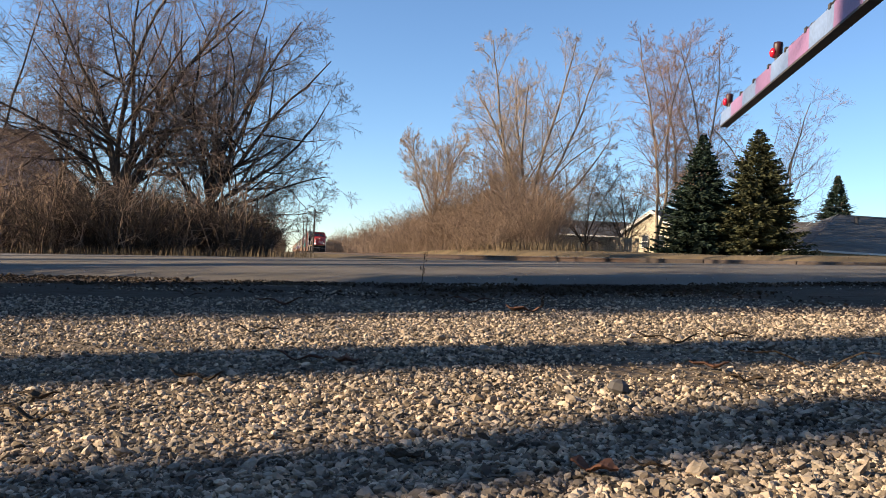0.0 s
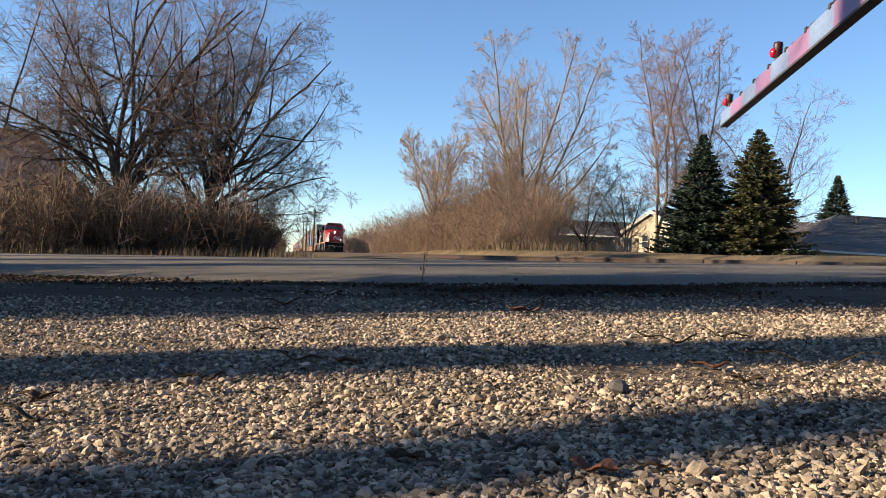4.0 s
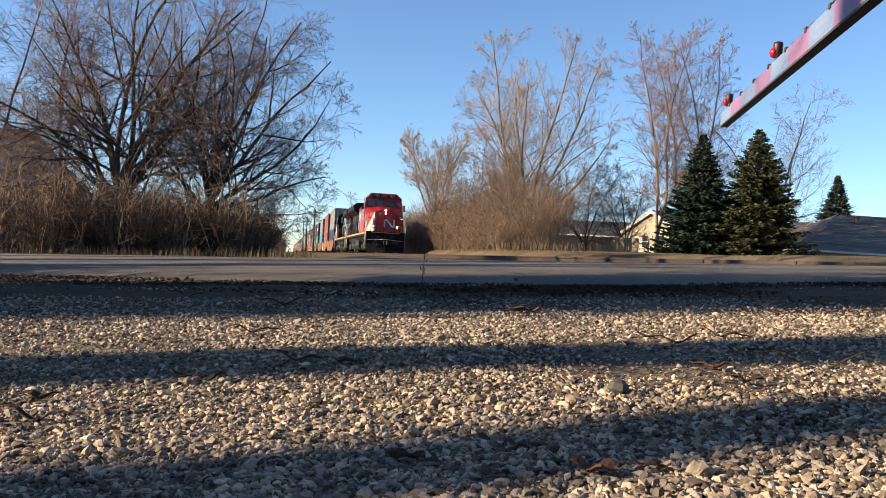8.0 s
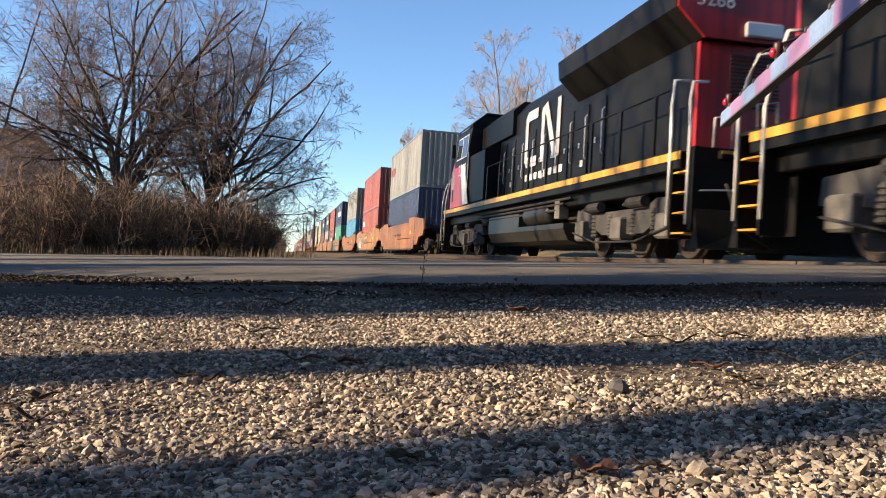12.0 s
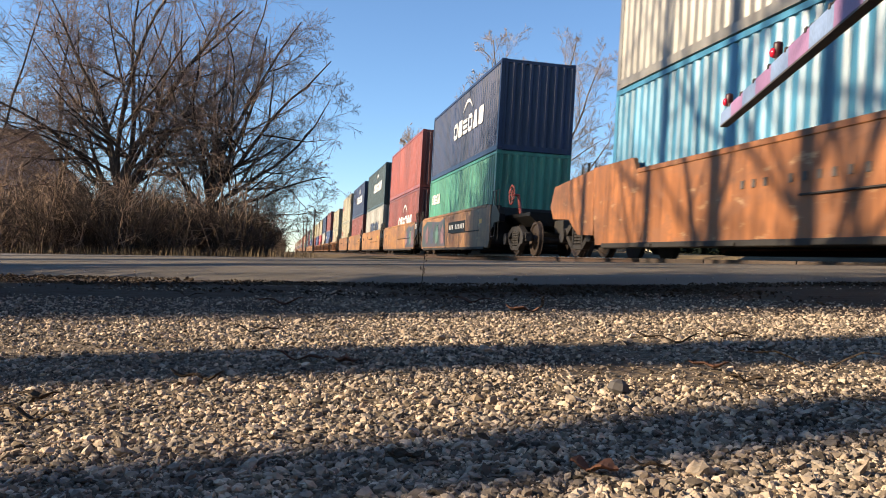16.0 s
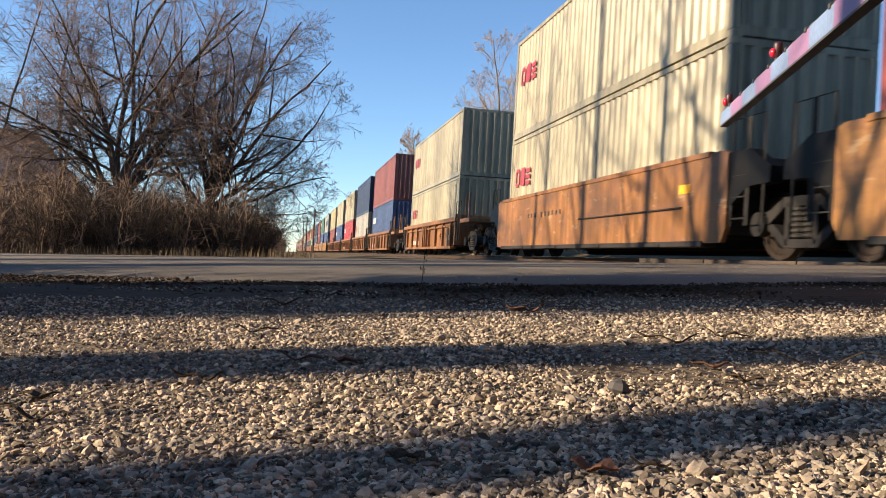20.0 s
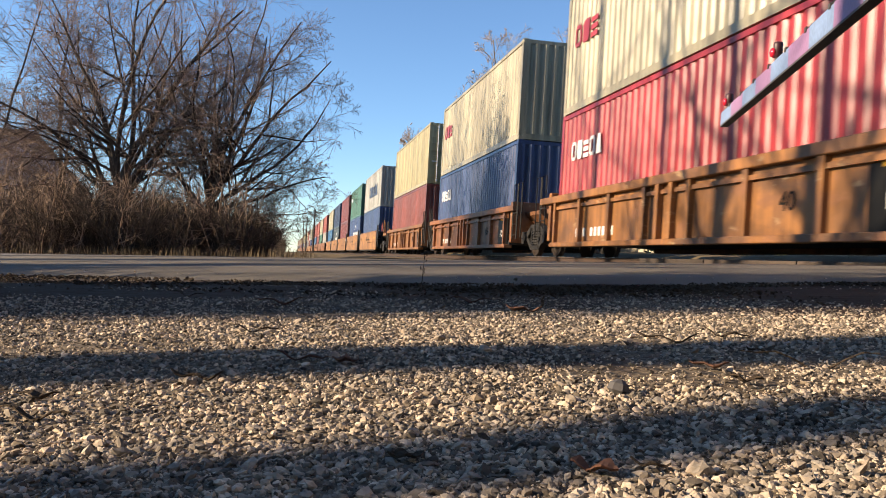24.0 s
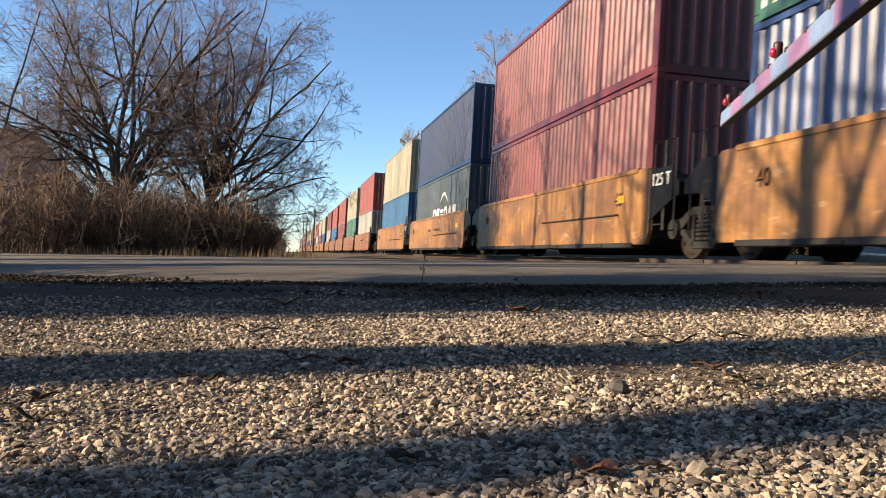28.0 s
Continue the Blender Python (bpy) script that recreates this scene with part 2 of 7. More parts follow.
# ---------------------------------------------------------------- mesh tools
class Mesher:
    """Collects boxes, prisms, tubes and sheets into one mesh."""

    def __init__(self):
        self.v, self.f = [], []

    def add(self, vs, fs):
        k = len(self.v)
        self.v += [tuple(p) for p in vs]
        self.f += [tuple(i + k for i in q) for q in fs]
        return self

    def box(self, x0, x1, y0, y1, z0, z1, e=0.0):
        if e <= 0:
            vs = [(x, y, z) for z in (z0, z1) for y in (y0, y1) for x in (x0, x1)]
            return self.add(vs, [(0, 2, 3, 1), (4, 5, 7, 6), (0, 1, 5, 4), (2, 6, 7, 3), (0, 4, 6, 2), (1, 3, 7, 5)])
        vs = []
        for z, d in ((z0, e), (z0 + e, 0), (z1 - e, 0), (z1, e)):
            vs += [(x0 + d, y0 + d, z), (x1 - d, y0 + d, z), (x1 - d, y1 - d, z), (x0 + d, y1 - d, z)]
        fs = [(3, 2, 1, 0), (12, 13, 14, 15)]
        for r in range(3):
            for i in range(4):
                j = (i + 1) % 4
                fs.append((4 * r + i, 4 * r + j, 4 * r + 4 + j, 4 * r + 4 + i))
        return self.add(vs, fs)

    def prism(self, outline, axis, a, b):
        """An outline in the two other axes, drawn out along an axis from a to b."""
        def put(u, w, h):
            return {"x": (h, u, w), "y": (u, h, w), "z": (u, w, h)}[axis]
        n = len(outline)
        vs = [put(u, w, a) for u, w in outline] + [put(u, w, b) for u, w in outline]
        fs = [tuple(range(n))[::-1], tuple(range(n, 2 * n))] + [(i, (i + 1) % n, n + (i + 1) % n, n + i) for i in range(n)]
        return self.add(vs, fs)

    def tube(self, pts, r, sides=6, r1=None, caps=True):
        pts = [Vector(p) for p in pts]
        n, vs = len(pts), []
        for i, p in enumerate(pts):
            d = (pts[min(i + 1, n - 1)] - pts[max(i - 1, 0)]).normalized()
            u = d.cross(Vector((0, 0, 1)) if abs(d.z) < 0.9 else Vector((1, 0, 0))).normalized()
            w = d.cross(u)
            rr = r if r1 is None else r + (r1 - r) * i / max(n - 1, 1)
            vs += [p + (u * math.cos(a) + w * math.sin(a)) * rr for a in (2 * math.pi * k / sides for k in range(sides))]
        fs = [(i * sides + k, i * sides + (k + 1) % sides, (i + 1) * sides + (k + 1) % sides, (i + 1) * sides + k) for i in range(n - 1) for k in range(sides)]
        if caps:
            fs += [tuple(range(sides))[::-1], tuple(range((n - 1) * sides, n * sides))]
        return self.add(vs, fs)

    def lathe(self, c, axis, rings, sides=20):
        """Rings of (offset along the axis, radius) round a centre."""
        vs, fs = [], []
        for h, r in rings:
            for k in range(sides):
                a = 2 * math.pi * k / sides
                u, w = r * math.cos(a), r * math.sin(a)
                vs.append({"x": (c[0] + h, c[1] + u, c[2] + w), "y": (c[0] + u, c[1] + h, c[2] + w), "z": (c[0] + u, c[1] + w, c[2] + h)}[axis])
        n = len(rings)
        fs = [(i * sides + k, i * sides + (k + 1) % sides, (i + 1) * sides + (k + 1) % sides, (i + 1) * sides + k) for i in range(n - 1) for k in range(sides)]
        fs += [tuple(range(sides))[::-1], tuple(range((n - 1) * sides, n * sides))]
        return self.add(vs, fs)

    def mesh(self, name, smooth=False):
        me = bpy.data.meshes.new(name)
        me.from_pydata(self.v, [], self.f)
        bm = bmesh.new()
        bm.from_mesh(me)
        bmesh.ops.recalc_face_normals(bm, faces=bm.faces)
        bm.to_mesh(me)
        bm.free()
        if smooth:
            me.shade_smooth()
        return me


def part(name, mb, material, parent, label="", m=None, smooth=False):
    """Links a mesh as one object under a thing or a part."""
    me = mb if isinstance(mb, bpy.types.Mesh) else mb.mesh(name, smooth)
    if not me.materials:
        me.materials.append(None)
    ob = new(name, me)
    ob.material_slots[0].link = "OBJECT"
    ob.material_slots[0].material = material
    ob.parent = parent
    if m is not None:
        ob.matrix_basis = m
    if label:
        ob["label"] = label
    return ob


def thing(name, label, category, group="", kind="", m=None):
    ob = tagged(new(name), label, category, group, kind)
    ob.empty_display_size = 0.2
    if m is not None:
        ob.matrix_basis = m
    return ob


def solid(name, mb, material, label, category, group="", kind="", m=None, smooth=False):
    ob = part(name, mb, material, None, "", m, smooth)
    return tagged(ob, label, category, group, kind)


def lettering(text, size, depth=0.004):
    """Letters of the built-in font as a mesh, centred, facing -x, upright along z, reading away from the observer's left."""
    cu = bpy.data.curves.new("letters", "FONT")
    cu.body, cu.size, cu.align_x, cu.align_y, cu.extrude = text, size, "CENTER", "CENTER", depth
    cu.resolution_u = 3
    ob = bpy.data.objects.new("letters", cu)
    scene.collection.objects.link(ob)
    me = bpy.data.meshes.new_from_object(ob.evaluated_get(bpy.context.evaluated_depsgraph_get()))
    bpy.data.objects.remove(ob)
    # letters lie in xy: turn so that they stand on the side that faces -x, reading along -y
    me.transform(Matrix(((0, 0, -1, 0), (-1, 0, 0, 0), (0, 1, 0, 0), (0, 0, 0, 1))))
    me.materials.clear()
    return me

# ---------------------------------------------------------------- plan
YAW = 10.61                                   # the track runs this far left of straight ahead
AL = Vector((-math.sin(radians(YAW)), math.cos(radians(YAW)), 0))
PE = Vector((math.cos(radians(YAW)), math.sin(radians(YAW)), 0))
TRACK, RAIL_Z, SPEED = 7.50, 0.42, 18.93


def on_track(s, lat=TRACK, z=0.0):
    p = AL * s + PE * lat
    return Vector((p.x, p.y, z))


def smooth(a, b, x):
    t = min(max((x - a) / (b - a), 0.0), 1.0)
    return t * t * (3 - 2 * t)


def far_edge(x):
    return 10.6 - 0.30 * (x - 2.0)


def verge_line(x):
    return 16.4 - 0.268 * (x - 3.85)


def near_edge(x):
    return 4.25 - (0.42 if x < 0 else -0.10) * max(min(x, 4.0), -14.0)


def z_far(x):
    return 0.142 + 0.043 * max(min(x, 5.6), -14.0)


def z_verge(x):
    return 0.40 + (0.05 * (x - 3.85) if x < 3.85 else 0.03 * min(x - 3.85, 9.0)) if x > -14 else -0.49


def z_near(x):
    return 0.03 + (0.046 * max(x, -14.0) if x < 0 else 0.060 * min(x, 4.0))


def ground_z(x, y):
    """Height of the land: the gravel pull-in, the road over its hump, the verge and the track bed behind it."""
    ne, fe = near_edge(x), far_edge(x)
    if y <= ne:
        k = smooth(0.0, 1.0, max(y, 0) / ne)
        z0 = 0.05 * max(min(x, 7.0), -14.0)
        return z0 * (1 - k) + z_near(x) * k - 0.012
    if y <= fe:
        k = (y - ne) / (fe - ne)
        return z_near(x) * (1 - k) + z_far(x) * k + 0.022 * math.sin(math.pi * k)
    p = Vector((x, y, 0))
    lat, d = p.dot(PE), y - verge_line(x)
    rise = smooth(0.0, 1.0, (y - fe) / 6.0)
    base = (z_far(x) * (1 - rise) + z_verge(x) * rise) - 0.03
    land = base + (0.0 if lat < 4 else smooth(8, 12, lat) * (0.26 * smooth(-4, 4, d) + 0.55 * smooth(6, 45, d)))
    bed = 0.18
    k = smooth(1.2, 3.4, lat) * (1 - smooth(9.6, 11.2, lat)) * smooth(0.2, 2.0, y - fe)
    if lat < 4:
        land = max(land, -0.33)
    return land * (1 - k) + bed * k


def put(x, y):
    return Vector((x, y, ground_z(x, y)))

# ---------------------------------------------------------------- ground, road, track
def graded(a, b, centre, first, growth):
    out = [centre]
    for sign, end in ((1, b), (-1, a)):
        x, step = centre, first
        while (x < end) if sign > 0 else (x > end):
            x += sign * step
            step *= growth
            out.append(x)
    return sorted(out)


def sheet(name, xs, ys, height, material, label, category):
    vs = [(x, y, height(x, y)) for y in ys for x in xs]
    w = len(xs)
    fs = [(j * w + i, j * w + i + 1, (j + 1) * w + i + 1, (j + 1) * w + i) for j in range(len(ys) - 1) for i in range(w - 1)]
    me = bpy.data.meshes.new(name)
    me.from_pydata(vs, [], fs)
    me.shade_smooth()
    ob = part(name, me, material, None)
    return tagged(ob, label, category, "", "structure")


def land(x, y):
    z = ground_z(x, y)
    ne, fe = near_edge(x), far_edge(x)
    if ne < y < fe:
        z -= 0.10 * min(1.0, (y - ne) / 0.5, (fe - y) / 0.5)
    near = math.hypot(x, y - 1.5)
    if near < 9:
        z += 0.012 * noise.noise(Vector((x * 1.3, y * 1.3, 0))) * (1 - near / 9)
    return z


def ground_material():
    """Pale crushed stone by the road that gives way to dry winter turf and dark soil."""
    m = M["verge"]
    n, l = m.node_tree.nodes, m.node_tree.links
    b = n["Principled BSDF"]
    turf = b.inputs["Base Color"].links[0].from_socket
    tc = n.new("ShaderNodeTexCoord")
    sep = n.new("ShaderNodeSeparateXYZ")
    l.new(tc.outputs["Object"], sep.inputs[0])
    wob = n.new("ShaderNodeTexNoise")
    wob.inputs["Scale"].default_value, wob.inputs["Detail"].default_value = 0.7, 5
    l.new(tc.outputs["Object"], wob.inputs["Vector"])
    add = n.new("ShaderNodeMath")
    add.operation = "MULTIPLY_ADD"
    add.inputs[1].default_value = 3.0
    l.new(wob.outputs["Fac"], add.inputs[0])
    l.new(sep.outputs["Y"], add.inputs[2])
    edge = n.new("ShaderNodeMapRange")
    edge.inputs["From Min"].default_value, edge.inputs["From Max"].default_value = 10.5, 11.5
    l.new(add.outputs[0], edge.inputs["Value"])
    grit = n.new("ShaderNodeTexNoise")
    grit.inputs["Scale"].default_value, grit.inputs["Detail"].default_value, grit.inputs["Roughness"].default_value = 90, 6, 0.7
    l.new(tc.outputs["Object"], grit.inputs["Vector"])
    gr = n.new("ShaderNodeValToRGB")
    gr.color_ramp.elements[0].position, gr.color_ramp.elements[1].position = 0.35, 0.68
    gr.color_ramp.elements[0].color, gr.color_ramp.elements[1].color = (0.035, 0.027, 0.02, 1), (0.23, 0.18, 0.125, 1)
    l.new(grit.outputs["Fac"], gr.inputs[0])
    dirt = n.new("ShaderNodeTexNoise")
    dirt.inputs["Scale"].default_value, dirt.inputs["Detail"].default_value = 1.1, 6
    l.new(tc.outputs["Object"], dirt.inputs["Vector"])
    dr = n.new("ShaderNodeMapRange")
    dr.inputs["From Min"].default_value, dr.inputs["From Max"].default_value = 0.5, 0.62
    # dark soil gains towards the road and darkens the shade band there
    soil_shade = n.new("ShaderNodeMapRange")
    soil_shade.inputs["From Min"].default_value, soil_shade.inputs["From Max"].default_value, soil_shade.inputs["To Max"].default_value = 2.0, 3.2, 0.19
    l.new(sep.outputs["Y"], soil_shade.inputs["Value"])
    soiled = n.new("ShaderNodeMath")
    l.new(dirt.outputs["Fac"], soiled.inputs[0])
    l.new(soil_shade.outputs[0], soiled.inputs[1])
    l.new(soiled.outputs[0], dr.inputs["Value"])
    mx = n.new("ShaderNodeMix")
    mx.data_type = "RGBA"
    mx.inputs[7].default_value = (0.050, 0.034, 0.023, 1)
    l.new(dr.outputs[0], mx.inputs[0])
    l.new(gr.outputs[0], mx.inputs[6])
    mix = n.new("ShaderNodeMix")
    mix.data_type = "RGBA"
    l.new(edge.outputs[0], mix.inputs[0])
    l.new(mx.outputs[2], mix.inputs[6])
    l.new(turf, mix.inputs[7])
    l.new(mix.outputs[2], b.inputs["Base Color"])
    return m


sheet("ground", graded(-2600, 2600, 0.0, 0.12, 1.07), graded(-2600, 4200, 2.0, 0.12, 1.05), land, ground_material(),
      "pale crushed gravel giving way to dry winter turf", "ground")

# the road: rows across from the near to the far edge
RX = [-60 + 1.0 * i for i in range(46)] + [-14 + 0.4 * i for i in range(50)] + [6 + 1.5 * i for i in range(40)]
rv, rf, RK = [], [], 26
for x in RX:
    ne, fe = near_edge(x), far_edge(x)
    for j in range(RK + 1):
        k = j / RK
        y = ne + (fe - ne) * k
        z = ground_z(x, min(max(y, ne + 1e-4), fe)) + 0.02
        if j == 0:          # the worn edge dips under the gravel
            y -= 0.10 + 0.25 * abs(noise.noise(Vector((x * 1.7, 3, 0))))
            z = ground_z(x, y) - 0.03
        if j == RK:
            y, z = y + 0.15, z - 0.12
        rv.append((x, y, z))
for i in range(len(RX) - 1):
    for j in range(RK):
        a = i * (RK + 1) + j
        rf.append((a, a + RK + 1, a + RK + 2, a + 1))
rm = bpy.data.meshes.new("road")
rm.from_pydata(rv, [], rf)
rm.shade_smooth()
road = tagged(part("road", rm, M["asphalt"], None), "worn pale grey asphalt road with patched cracks", "road", "", "structure")


def crack(x0, y0, x1, y1, width, seed):
    """A tarred crack that wanders over the road, laid as a thin proud ribbon."""
    rnd = random.Random(seed)
    mb, n = Mesher(), 24
    pts = []
    for i in range(n + 1):
        k = i / n
        x, y = x0 + (x1 - x0) * k + rnd.uniform(-0.05, 0.05), y0 + (y1 - y0) * k + rnd.uniform(-0.03, 0.03)
        pts.append((x, y, width * rnd.uniform(0.6, 1.3)))
    d = Vector((y0 - y1, x1 - x0, 0)).normalized()
    vs = []
    for x, y, w in pts:
        for sgn in (-1, 1):
            px, py = x + d.x * w * sgn, y + d.y * w * sgn
            vs.append((px, py, ground_z(px, py) + 0.0275))
    mb.add(vs, [(2 * i, 2 * i + 1, 2 * i + 3, 2 * i + 2) for i in range(n)])
    return mb


for i, c in enumerate(((-9, 8.6, 1.5, 6.6, 0.03), (-7, 12.2, 4, 10.8, 0.03))):
    part("crack", crack(*c, seed=i), M["gate_dark"], road, "dark tarred crack")

# rails on ties over a ballast shoulder
track = thing("railway_track", "single rusty railway track on ties and grey ballast", "railway track", kind="structure", m=pose(*on_track(0, TRACK, RAIL_Z), 0, 0, YAW))
for x in (-0.7525, 0.7525):
    web = Mesher()
    prof = [(-0.07, -0.172), (0.07, -0.172), (0.07, -0.16), (0.012, -0.14), (0.012, -0.045), (0.036, -0.035), (0.036, -0.006), (-0.036, -0.006), (-0.036, -0.035), (-0.012, -0.045), (-0.012, -0.14), (-0.07, -0.16)]
    web.prism([(x + u, w) for u, w in prof], "y", -40, 1500)
    part("rail", web, M["rail"], track, "rust-brown steel rail")
    part("rail_head", Mesher().box(x - 0.03, x + 0.03, -40, 1500, -0.0058, 0.0), M["rail_top"], track, "polished running surface")
tie = Mesher().box(-1.3, 1.3, -0.115, 0.115, -0.35, -0.175, 0.01).mesh("tie")
for i in range(240):
    part("tie", tie, M["tie"], track, "", pose(0, 16.5 + 0.55 * i + 0.03 * math.sin(7 * i), 0, 0, 0, 1.5 * math.sin(5 * i)))
far_ties = Mesher()
for i in range(500):
    y = 148.5 + 0.55 * i
    far_ties.box(-1.3, 1.3, y - 0.115, y + 0.115, -0.35, -0.175)
tagged(part("tie_row", far_ties, M["tie"], track), kind="stuff")
bal = Mesher()
bal.prism([(-3.4, -0.75), (3.4, -0.75), (1.75, -0.2), (-1.75, -0.2)], "y", 14.0, 1500)
solid("ballast", bal, M["ballast"], "grey crushed stone ballast under the rails", "ballast", kind="structure", m=pose(*on_track(0, TRACK, RAIL_Z), 0, 0, YAW))
# planks and asphalt between the rails where the road crosses
cross = thing("level_crossing", "dark timber crossing planks beside the rails", "crossing", kind="structure", m=pose(*on_track(0, TRACK, RAIL_Z), 0, 0, YAW))
plank = Mesher().box(-0.11, 0.11, -1.2, 1.2, -0.12, -0.012, 0.008).mesh("plank")
for x in (-0.96, -0.58, -0.34, 0.34, 0.58, 0.96):
    for j in range(5):
        part("plank", plank, M["tie"], cross, "", pose(x, 3.6 + 2.43 * j, 0, 0, 0, 0))

# loose stones of the pull-in
def stones(name, count, area, size, seed, label):
    rnd = np.random.RandomState(seed)
    t = (1 + 5 ** 0.5) / 2
    base = np.array([(-1, t, 0), (1, t, 0), (-1, -t, 0), (1, -t, 0), (0, -1, t), (0, 1, t), (0, -1, -t), (0, 1, -t), (t, 0, -1), (t, 0, 1), (-t, 0, -1), (-t, 0, 1)]) / 1.9
    tri = np.array([(0, 11, 5), (0, 5, 1), (0, 1, 7), (0, 7, 10), (0, 10, 11), (1, 5, 9), (5, 11, 4), (11, 10, 2), (10, 7, 6), (7, 1, 8), (3, 9, 4), (3, 4, 2), (3, 2, 6), (3, 6, 8), (3, 8, 9), (4, 9, 5), (2, 4, 11), (6, 2, 10), (8, 6, 7), (9, 8, 1)])
    vs, fs, k = [], [], 0
    while k < count:
        d = area[0] * (area[1] / area[0]) ** rnd.rand()
        a = (rnd.rand() - 0.5) * 1.35
        x, y = d * math.tan(a * 0.75), d
        over = y - near_edge(x)
        if over > -0.05 and (over > 1.1 or rnd.rand() > 0.5 * math.exp(-4.5 * over)):
            k += 1
            continue
        if noise.noise(Vector((x * 1.6, y * 2.4, 5))) + 0.55 * 1.45 * smooth(2.4, 3.6, y) > 0.30 + 0.5 * rnd.rand():
            k += 1
            continue
        r = size * (0.32 + 1.1 * rnd.rand() ** 3)
        if rnd.rand() < 0.03:
            r *= 1.7
        p = base * (0.62 + 0.66 * rnd.rand(12, 1)) * np.array([r * 1.15, r * (0.5 + 0.5 * rnd.rand()), r * (0.36 + 0.4 * rnd.rand())])
        q = np.array(Euler((rnd.rand() * 0.8, rnd.rand() * 0.8, rnd.rand() * 6.3)).to_matrix())
        p = p @ q.T + np.array([x, y, (land(x, y) if over < 0 else ground_z(x, y) + 0.02) + r * 0.22])
        vs.append(p)
        fs.append(tri + 12 * len(fs))
        k += 1
    me = bpy.data.meshes.new(name)
    me.from_pydata(np.concatenate(vs).tolist(), [], np.concatenate(fs).tolist())
    me.materials.append(None)
    ob = part(name, me, M["stone"], None)
    return tagged(ob, label, "gravel", "", "stuff")


stones("gravel", 56000, (0.42, 2.4), 0.0036, 1, "loose pale angular crushed limestone gravel")
stones("gravel", 40000, (1.4, 6.9), 0.0050, 2, "loose pale angular crushed limestone gravel")


def cobbles(count, seed):
    """Larger half-rounded stones strewn among the gravel, each with its own lumps."""
    rnd = np.random.RandomState(seed)
    bm = bmesh.new()
    bmesh.ops.create_icosphere(bm, subdivisions=1, radius=1.0)
    base = np.array([v.co[:] for v in bm.verts])
    tri = np.array([[v.index for v in f.verts] for f in bm.faces])
    bm.free()
    vs, fs = [], []
    while len(vs) < count:
        d = 0.42 * (2.9 / 0.42) ** rnd.rand()
        x, y = d * math.tan((rnd.rand() - 0.5) * 1.02), d
        if noise.noise(Vector((x * 1.6, y * 2.4, 5))) > 0.45:
            continue
        r = 0.0024 + 0.0046 * rnd.rand() ** 4.5
        lump = np.ones(len(base))
        for k in range(9):          # planes cut off the ball
            nrm = rnd.normal(size=3)
            nrm /= np.linalg.norm(nrm)
            h = base @ nrm
            lump = np.minimum(lump, np.where(h > 0.05, (0.55 + 0.35 * rnd.rand()) / np.maximum(h, 0.05), 9.0))
        p = base * lump[:, None] * np.array([r * 1.25, r * (0.7 + 0.4 * rnd.rand()), r * (0.5 + 0.3 * rnd.rand())])
        q = np.array(Euler((rnd.rand() * 0.7 - 0.35, rnd.rand() * 0.7 - 0.35, rnd.rand() * 6.3)).to_matrix())
        vs.append(p @ q.T + np.array([x, y, land(x, y) + r * 0.30]))
        fs.append(tri + len(base) * len(fs))
    me = bpy.data.meshes.new("gravel")
    me.from_pydata(np.concatenate(vs).tolist(), [], np.concatenate(fs).tolist())
    return tagged(part("gravel", me, M["stone"], None), "larger half-rounded pale stones among the gravel", "gravel", "", "stuff")


cobbles(5200, 7)


def mulch(count, seed):
    """Flakes of dark bark and leaf mould near the road, strewn to deepen its shade band."""
    rnd = random.Random(seed)
    vs, fs = [], []
    while len(vs) < 4 * count:
        x = rnd.uniform(-3.4, 4.2)
        y = near_edge(x) - 0.55 + rnd.gauss(0, 0.34)
        if noise.noise(Vector((x * 0.9, y * 2.2, 11))) + (0.22 if x > -0.3 else 0.0) < rnd.uniform(-0.1, 0.35) or y < 2.2 or y > near_edge(x) - 0.02:
            continue
        z = (land(x, y) if y < near_edge(x) else ground_z(x, y) + 0.02) + rnd.uniform(0.003, 0.012)
        a, ln, w = rnd.uniform(0, 6.28), rnd.uniform(0.004, 0.014), rnd.uniform(0.002, 0.005)
        u = Vector((math.cos(a), math.sin(a), rnd.uniform(-0.5, 0.5))) * ln
        v = Vector((-math.sin(a), math.cos(a), rnd.uniform(-0.7, 0.7))) * w
        c = Vector((x, y, z))
        k = len(vs)
        vs += [tuple(c - u), tuple(c + v), tuple(c + u), tuple(c - v + Vector((0, 0, 0.006)))]
        fs += [(k, k + 1, k + 3), (k + 1, k + 2, k + 3), (k, k + 3, k + 2, k + 1)]
    me = bpy.data.meshes.new("mulch")
    me.from_pydata(vs, [], fs)
    return tagged(part("mulch", me, M["soil"], None), "dark flakes of bark and leaf mould deepening the shade along the road", "mulch", "", "stuff")


mulch(14000, 8)
for i, (x, y, r) in enumerate(((0.078, 1.37, 0.011), (0.148, 0.905, 0.008), (-0.42, 1.24, 0.010), (-0.17, 0.515, 0.011), (-0.30, 1.02, 0.009), (0.20, 0.62, 0.010), (0.44, 0.78, 0.010))):
    rnd = random.Random(i)
    mb = Mesher().lathe((0, 0, 0), "z", [(-0.6 * r, 0.5 * r), (-0.2 * r, 0.95 * r), (0.3 * r, 0.85 * r), (0.65 * r, 0.4 * r)], 7)
    mb.v = [(a * rnd.uniform(0.72, 1.25), b * rnd.uniform(0.72, 1.25), c * rnd.uniform(0.7, 1.2)) for a, b, c in mb.v]
    solid("stone", mb, M["stone"], "smooth pale rounded stone lying on the gravel", "stone", "larger stones on the gravel", m=pose(x, y, land(x, y) + 0.42 * r, 12, 0, 40 * i))

